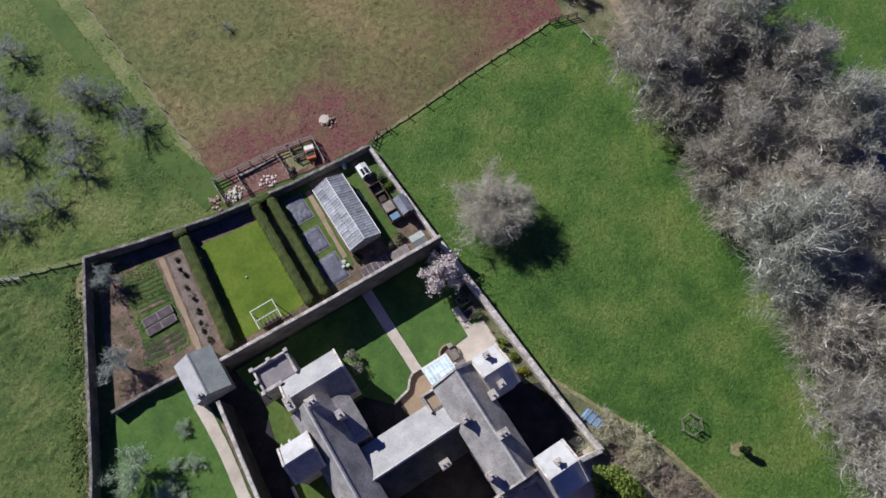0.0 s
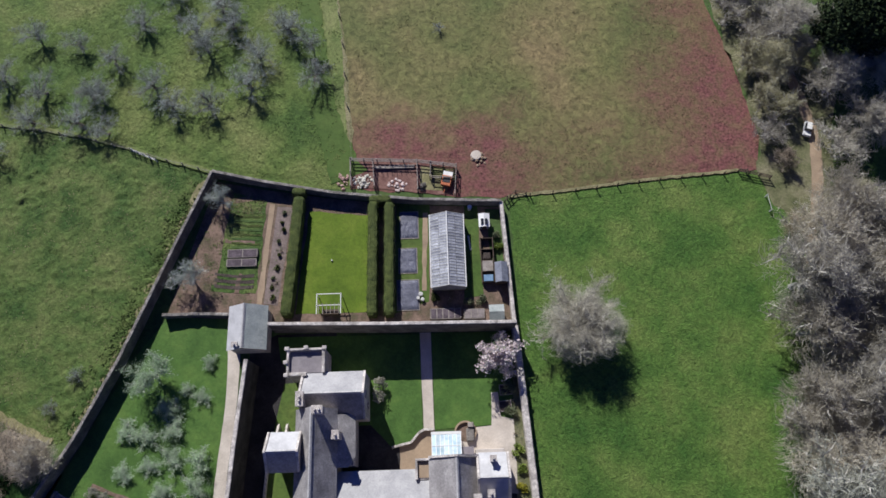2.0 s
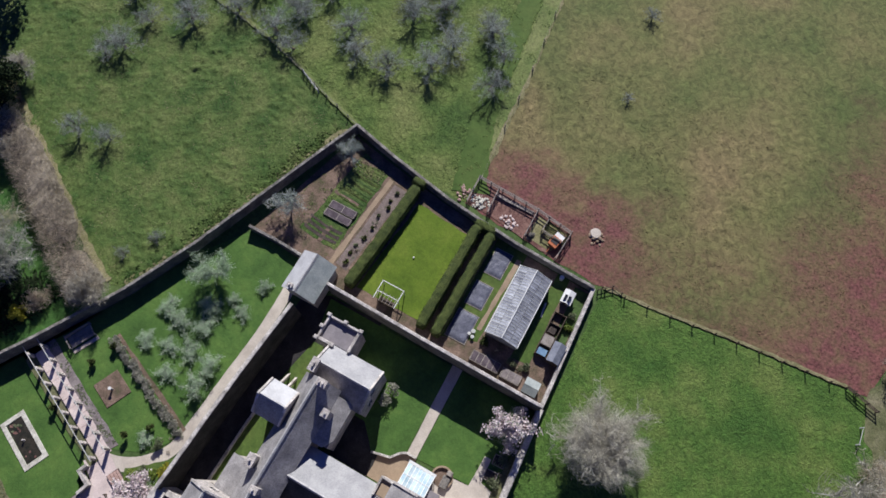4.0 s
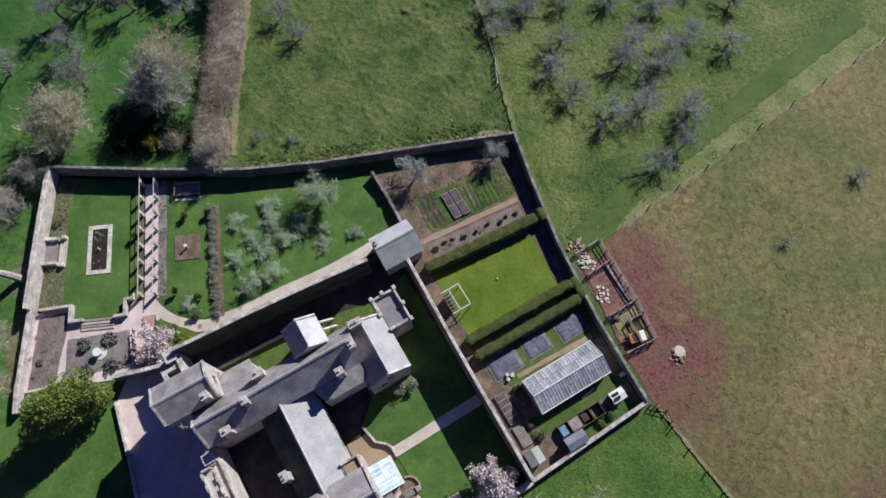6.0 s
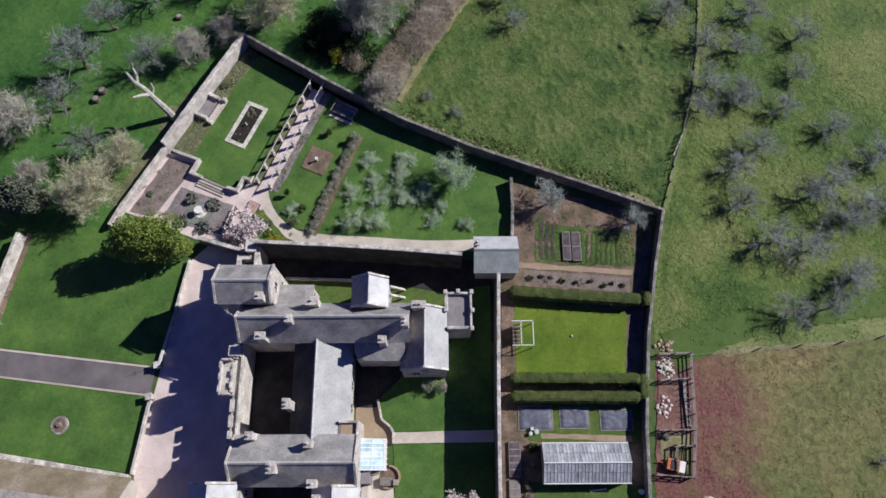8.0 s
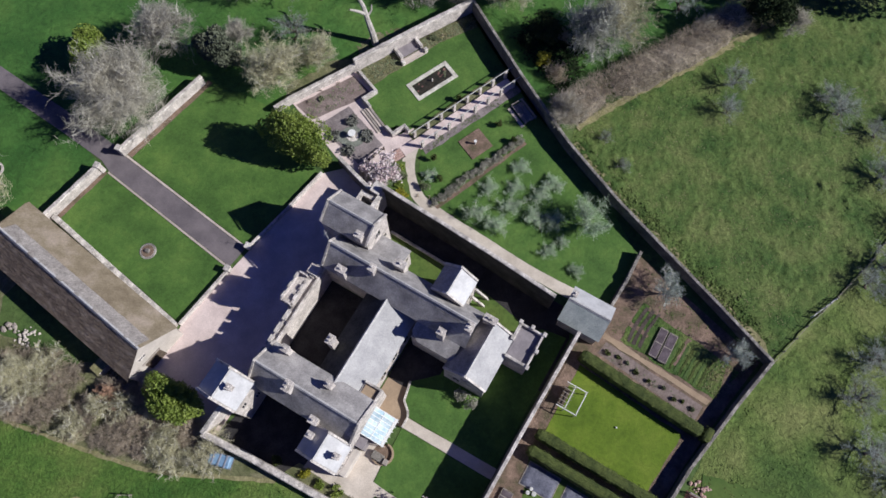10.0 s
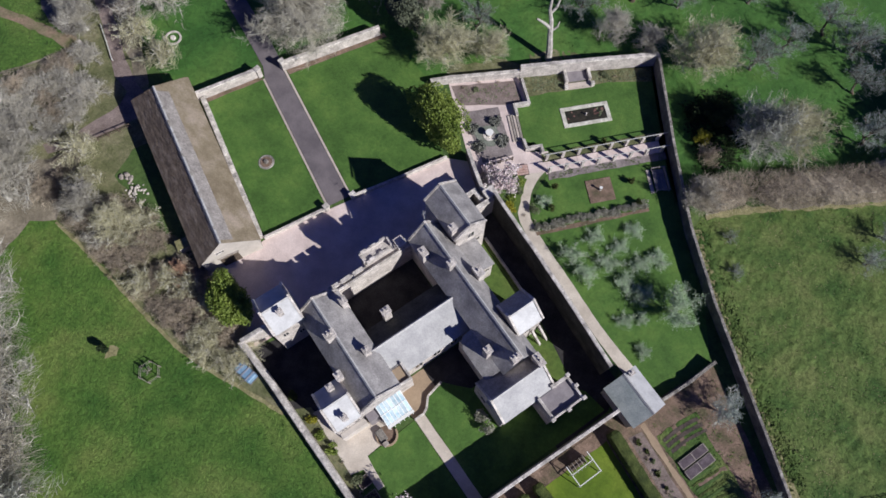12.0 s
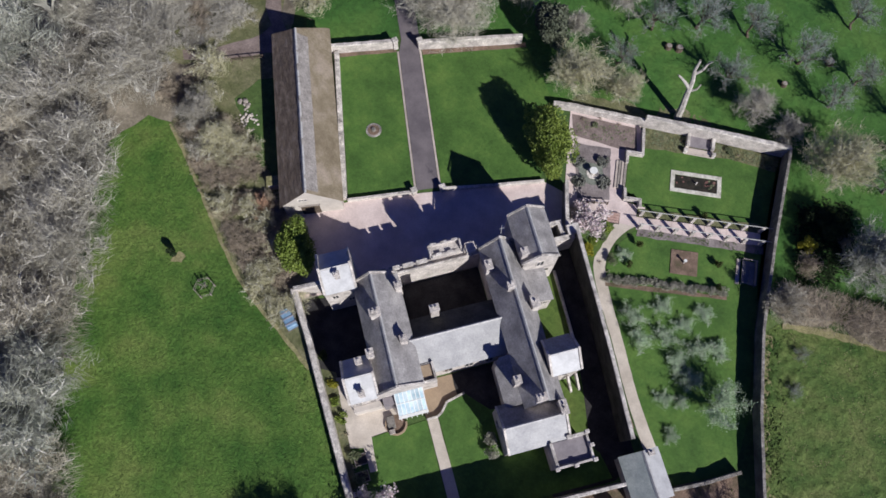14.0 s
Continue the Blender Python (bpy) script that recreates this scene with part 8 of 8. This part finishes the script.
# assumed trees, mostly out of view, placed to shade the lane field
for x, y, s in ((-75.5, -66, 1.0), (-82, -67, 1.2), (-89, -68, 1.25), (-79, -74, 1.3), (-87, -76, 1.4)):
    tagged(copy_thing(dark, Matrix.Translation((x, y, 0)) @ Matrix.Rotation(x, 4, "Z") @ Matrix.Diagonal((s, s, s, 1))), "assumed tall evergreen set to shade the lane field", "tree", "field evergreens")
# dark bushes added in place of tree shade and ivy
leafy("holly_bush", 58.2, 4.6, 2.4, 2.8, 3.2, 3200, "hedge", "dark ivy mass standing in for tree shade outside the wall", "bush", 75, 0.22, 14, group="holly bushes")
leafy("holly_bush", 55.6, 6.6, 1.5, 1.8, 2.2, 1500, "leaf_dark", "dark ivy mass standing in for tree shade outside the wall", "bush", 76, 0.22, 9, group="holly bushes")
leafy("yellow_shrub", 53.5, 2.7, 1.3, 1.3, 2.2, 1400, "yellow", "yellow flowering shrub outside the wall", "shrub", 68, 0.16, 6, trunk=False)
leafy("yellow_shrub", 21.8, 10.4, 0.7, 1.1, 1.2, 600, "yellow", "yellow flowering shrub by the curved path", "shrub", 69, 0.13, 5)
leafy("young_conifer", -39.0, 25.4, 0.6, 0.6, 2.4, 900, "leaf_dark", "young dark conifer in dry grass", "tree", 70, 0.16, 7)
sheet("sapling_mulch", [(-39.8, 24.6), (-38.2, 24.0), (-37.4, 24.8), (-38.4, 26.0)], 0.04, M["drygrass"], "dry mulch round the young conifer", "mulch", wander=0.2, step=0.5)
tree("sapling", -35.2, 19.0, 0.9, "sapling", "bare sapling inside a wooden guard", "tree")
SH = [("shrub", 0, 1.2, 1.0, -18.6, -13.0), ("shrub", 1, 0.9, 0.9, -18.9, -9.6), ("leaf", 2, 0.8, 0.9, -19.4, -4.5), ("yellow", 3, 0.7, 0.8, -19.8, 0.5), ("leaf", 4, 0.7, 0.8, -19.9, -2), ("hedge", 5, 0.9, 1.1, -20.2, 4.5), ("lavender", 6, 1.0, 1.8, 0.0, -12.6), ("lavender", 7, 1.1, 1.9, -0.3, -14.2), ("leaf", 8, 0.9, 0.9, 24.2, 13.2), ("leaf", 31, 0.9, 0.7, 25.4, 13.2), ("shrub", 32, 0.8, 0.8, 24.4, 12.0), ("leaf", 33, 0.8, 0.6, 23.0, 11.6), ("shrub", 9, 1.0, 1.1, 24.8, 8.0), ("shrub", 12, 0.6, 0.5, 48.6, 20.8), ("shrub", 14, 0.6, 0.6, 54.0, 17.6), ("hedge", 15, 0.5, 1.6, 29.4, 9.2), ("hedge", 16, 0.5, 1.5, 27.0, 6.6), ("hedge", 17, 0.5, 1.5, 39.9, 3.4), ("hedge", 18, 0.5, 1.5, 38.4, -0.2), ("hedge", 19, 0.5, 1.5, 40.6, 11.2), ("shrub", 20, 0.5, 0.4, 29.6, 30.4), ("shrub", 22, 0.7, 0.7, -18.2, -36.4), ("leaf", 23, 0.8, 0.7, -18.6, -34.5), ("hedge", 24, 0.7, 0.7, -8.6, -26.8), ("shrub", 25, 0.8, 0.8, -13.6, -26.0), ("shrub", 26, 0.9, 0.9, -15.4, -26.4), ("leaf_dark", 27, 0.9, 1.6, 13.9, -6.2), ("hedge", 28, 0.8, 1.2, -18.4, -20.6)]
for mat, sd_, rr_, h_, x, y in SH:
    topi = rr_ == 0.5
    leafy("topiary" if topi else "shrub", x, y, rr_, rr_, h_, 420 if topi else 520, mat, "small dark clipped topiary cone" if topi else "low garden shrub in a border", "topiary" if topi else "shrub", 80 + sd_, 0.13, 6, trunk=False, group="topiary" if topi else "garden shrubs")
# herb border by the yew hedge
rb = random.Random(17)
for k in range(9):
    u = k / 8
    r_ = rb.uniform(0.22, 0.4)
    leafy("herb_clump", 14.3 + 1.6 * u + rb.uniform(-0.4, 0.4), -41.6 + 14.0 * u + rb.uniform(-0.5, 0.5), r_, r_ * 1.2, r_ * 1.3, 160, ("shrub", "hedge", "hedge")[k % 3], "low herb clump in the dug border", "plant", 130 + k, 0.12, 4, trunk=False, group="herb clumps")
# twiggy border plants
for i, (x, y) in enumerate([(-18.9, -15.4), (-19.2, -11.4), (-19.3, -6.8), (36.4, 26.2), (42, 24.2), (50, 19.6), (30.8, 31.4), (28, 32), (33.4, 29.6), (22.8, 8.2), (23.6, 6.6), (20.4, 3.2), (20.0, -3.4), (19.8, -9.4), (14.6, -35), (15.2, -30), (24, -37), (25.4, -40.4), (20, -44.4), (23.4, -28.4), (-14.8, -25.6), (-10.8, -26.6), (-9, -26.2)]):
    tree("tussock", x, y, 0.4, "border_plant", "dry twiggy border plant", "plant", "border plants")

# dead pollard by the wall
def stem(path, r0, r1):
    out = []
    n = len(path) - 1
    for i in range(n):
        out.append((Vector(path[i]), Vector(path[i + 1]), r0 + (r1 - r0) * i / n, r0 + (r1 - r0) * (i + 1) / n, 7))
    return out


limbs = stem([(0, 0, 0), (0.2, 0.5, 2.6), (0.35, 1.2, 5.2), (0.7, 1.9, 7.6), (0.6, 2.6, 9.6), (1.0, 3.0, 11.4)], 0.62, 0.18)
limbs += stem([(0.45, 1.5, 6.2), (-0.5, 2.0, 7.6), (-1.5, 2.4, 8.8), (-2.0, 2.5, 9.4)], 0.3, 0.12)
limbs += stem([(0.65, 2.4, 8.8), (1.7, 2.3, 9.6), (2.7, 2.9, 10.0), (3.0, 2.6, 10.9)], 0.26, 0.1)
limbs += stem([(0.5, 1.4, 5.6), (1.4, 1.0, 6.4), (1.9, 1.2, 7.2)], 0.22, 0.1)
plant("dead_tree", [("trunk", tubes(limbs, "trunk", M["bark_pale"]))], pose(43.0, 28.5, 0), "bleached dead tree with cut limbs outside the wall", "tree")
sheet("dead_tree_soil", [(39.5, 28.8), (43, 27.4), (47, 25), (48, 26), (45, 29.5), (41, 31)], 0.03, M["scrubfloor"], "bare dry soil under the dead tree", "soil", wander=0.5, step=0.8)
sheet("terrace_back_soil", [(26, 35.4), (37, 29.8), (40, 29.2), (37, 32.5), (29, 36.6)], 0.03, M["scrubfloor"], "dry soil strip outside the terrace wall", "soil", wander=0.5, step=0.8)


# thick field hedge of bare thorn
def thorn_hedge(line, width, height, label, seed):
    rr = random.Random(seed)
    fines = []
    bm = bmesh.new()
    prev = None
    rows = run_rows([(x, y, height) for x, y in line], 0.8)
    for n_, (q, h, s, k) in enumerate(rows):
        ring = []
        end = min(1.0, 0.35 + 0.22 * min(n_, len(rows) - 1 - n_))
        for o, z in ((1.0, 0.0), (0.95, 0.5), (0.72, 0.86), (0.25, 0.96), (-0.25, 0.96), (-0.72, 0.86), (-0.95, 0.5), (-1.0, 0.0)):
            w = noise.noise(Vector((q.x * 0.5 + o, q.y * 0.5, z)))
            ring.append(bm.verts.new((q.x + s.x * o * width / 2 * end * (0.78 + 0.3 * w), q.y + s.y * o * width / 2 * end * (0.78 + 0.3 * w), z * h * end * (0.72 + 0.3 * w))))
        if prev:
            for i in range(7):
                bm.faces.new((prev[i], prev[i + 1], ring[i + 1], ring[i]))
        prev = ring
        for _ in range(460):
            o, z = rr.uniform(-1, 1), rr.uniform(0.25, 0.95)
            if abs(o) > 1.05 - 0.45 * z * z:
                continue
            p = Vector((q.x + s.x * o * width / 2 + rr.uniform(-0.5, 0.5), q.y + s.y * o * width / 2 + rr.uniform(-0.5, 0.5), z * h))
            d = (Vector((s.x * o, s.y * o, 0.7)) + rand_dir(rr) * 0.8).normalized()
            fines.append((p - d * 0.3, p + d * rr.uniform(0.35, 1.1), 0.024, 0.0, 1))
    ob = solid("thorn_hedge", bm, M["litter"], label, "hedge")
    part("thicket", tubes(fines, "thicket", M["twig_brown"]), None, ob)


ribbon("hedge_verge", [(45.6, -7.8), (49.6, -9.6), (53.6, -11.6), (62, -16.7), (74, -23.6), (82, -28)], [1.0, 1.0, 1.1, 1.2, 1.3, 1.3], 0.14, M["drygrass"], "pale dry verge at the foot of the field hedge", "verge", wander=0.5)
thorn_hedge([(45.6, -4.6), (50, -6.6), (53.6, -8.4)], 6.0, 4.4, "broad brown leafless hedge outside the wall", 3)
thorn_hedge([(54.6, -9.6), (62.4, -14.2), (70, -18.6), (80, -23)], 6.2, 4.4, "broad brown leafless field hedge", 4)


# rough grass tufts
def tufts(name, poly, n, size, mat, label, seed, clump=0.35, flat=2.6):
    rr = random.Random(seed)
    xs, ys = [q[0] for q in poly], [q[1] for q in poly]

    def inside(x, y):
        c = False
        for i in range(len(poly)):
            (xa, ya), (xb, yb) = poly[i], poly[i - 1]
            if (ya > y) != (yb > y) and x < (xb - xa) * (y - ya) / (yb - ya) + xa:
                c = not c
        return c
    pts = []
    while len(pts) < n:
        x, y = rr.uniform(min(xs), max(xs)), rr.uniform(min(ys), max(ys))
        if inside(x, y) and noise.noise(Vector((x * 0.11, y * 0.11, seed))) + 0.5 * noise.noise(Vector((x * 0.5, y * 0.5, seed))) > rr.uniform(-0.6, 0.4):
            k = rr.randint(2, 5)
            for _ in range(k):
                pts.append(Vector((x + rr.gauss(0, clump), y + rr.gauss(0, clump), size * 0.22 + 0.1)))
    me = cards(pts, size, M[mat], name, seed, flat)
    return tagged(new(name, me), label, "grass", kind="stuff")


EM = [(27, -48.4), (34, -50.6), (48, -55), (72, -58), (80, -40), (74, -22), (60, -15), (46, -8.8), (42.6, -9), (38, -19), (31.6, -34)]
tufts("grass_tufts", EM, 2600, 0.15, "grass_e", "coarse green grass tufts in the east meadow", 1)
tufts("grass_tufts", EM, 2400, 0.10, "drygrass", "pale dead grass tufts in the east meadow", 2)
tufts("grass_tufts", [(27, -47.6), (37.8, -19), (42.6, -8.6), (44.6, -9.6), (40, -20), (30, -46)], 1300, 0.24, "grass_e", "rank grass tufts outside the garden wall", 3, 0.5, 1.4)
tufts("grass_tufts", [(7, -84), (5.6, -60), (5, -47), (18, -47), (26, -49.2), (48, -56.6), (60, -60), (50, -84)], 2600, 0.15, "grass_o", "coarse orchard grass tufts", 4)
tufts("grass_tufts", [(-21.6, -41), (-58, -44), (-58, -20), (-53, 8), (-48, 30), (-44, 46), (-37, 45), (-31, 20), (-23, 2)], 1600, 0.13, "grass_w", "darker grass tufts in the pasture", 5)
tufts("grass_tufts", [(-20, -44.4), (-58, -47.4), (-56, -80), (4, -80), (3, -52), (-13, -50)], 4500, 0.12, "field", "trodden tufts and clods in the field", 6)
tufts("grass_tufts", [(58, 18), (46, -5), (62, -12), (84, -20), (88, 34), (44, 44), (38, 30)], 1500, 0.14, "grass_n", "grass tufts in the park", 7)
tufts("weed_tufts", [(18, -44.6), (24.6, -46), (29.8, -27), (17.6, -26.6)], 420, 0.12, "grass_e", "green weeds over the kitchen garden soil", 8, 0.25)
tufts("weed_tufts", [(17.6, -43.8), (22.6, -45), (23.4, -41.2), (18.0, -41.2)], 260, 0.13, "drygrass", "dead brown stalks at the end of the vegetable plot", 9, 0.25, 1.2)
tufts("weed_tufts", [(13.4, -42), (15.0, -42.2), (16.6, -27), (15.0, -26.6)], 110, 0.11, "shrub", "small weeds in the dug border", 10, 0.15)
tufts("weed_tufts", [(37.2, 28.0), (56.0, 17.4), (54.4, 15.6), (48.4, 19.6), (36.4, 24.8)], 900, 0.16, "shrub", "grey-green low plants in the border under the wall", 11, 0.22)
tufts("weed_tufts", [(37.2, 28.0), (56.0, 17.4), (54.4, 15.6), (48.4, 19.6), (36.4, 24.8)], 500, 0.13, "drygrass", "dead pale stems in the border under the wall", 12, 0.22, 1.2)
tufts("weed_tufts", [(26.9, 33.0), (35.6, 28.2), (34.4, 24.8), (26.2, 29.8)], 260, 0.13, "shrub", "small green plants in the terrace bed", 13, 0.18)
tufts("weed_tufts", [(-20.6, 2.6), (-19.2, 1.6), (-19.0, -8), (-19.6, -20.6), (-20.5, -20.6)], 160, 0.12, "shrub", "straggling green plants in the border by the boundary wall", 14, 0.2)
tufts("weed_tufts", [(30.2, 11.6), (47.4, 4.4), (47.0, 3.4), (29.8, 10.9)], 300, 0.13, "shrub", "small grey-green plants along the pergola", 15, 0.15)
# dark leaf cards painting the crowns' shade, with some ivy, onto the ground
tufts("ivy_cover", [(51.2, -0.4), (53.6, 5.0), (56.4, 9.8), (62.8, 7.4), (61, -1.0), (55, -3.6), (50.2, -2.6)], 2600, 0.26, "leaf_dark", "dark leaves standing in for tree shade and ivy outside the wall", 16, 0.5, 1.0)
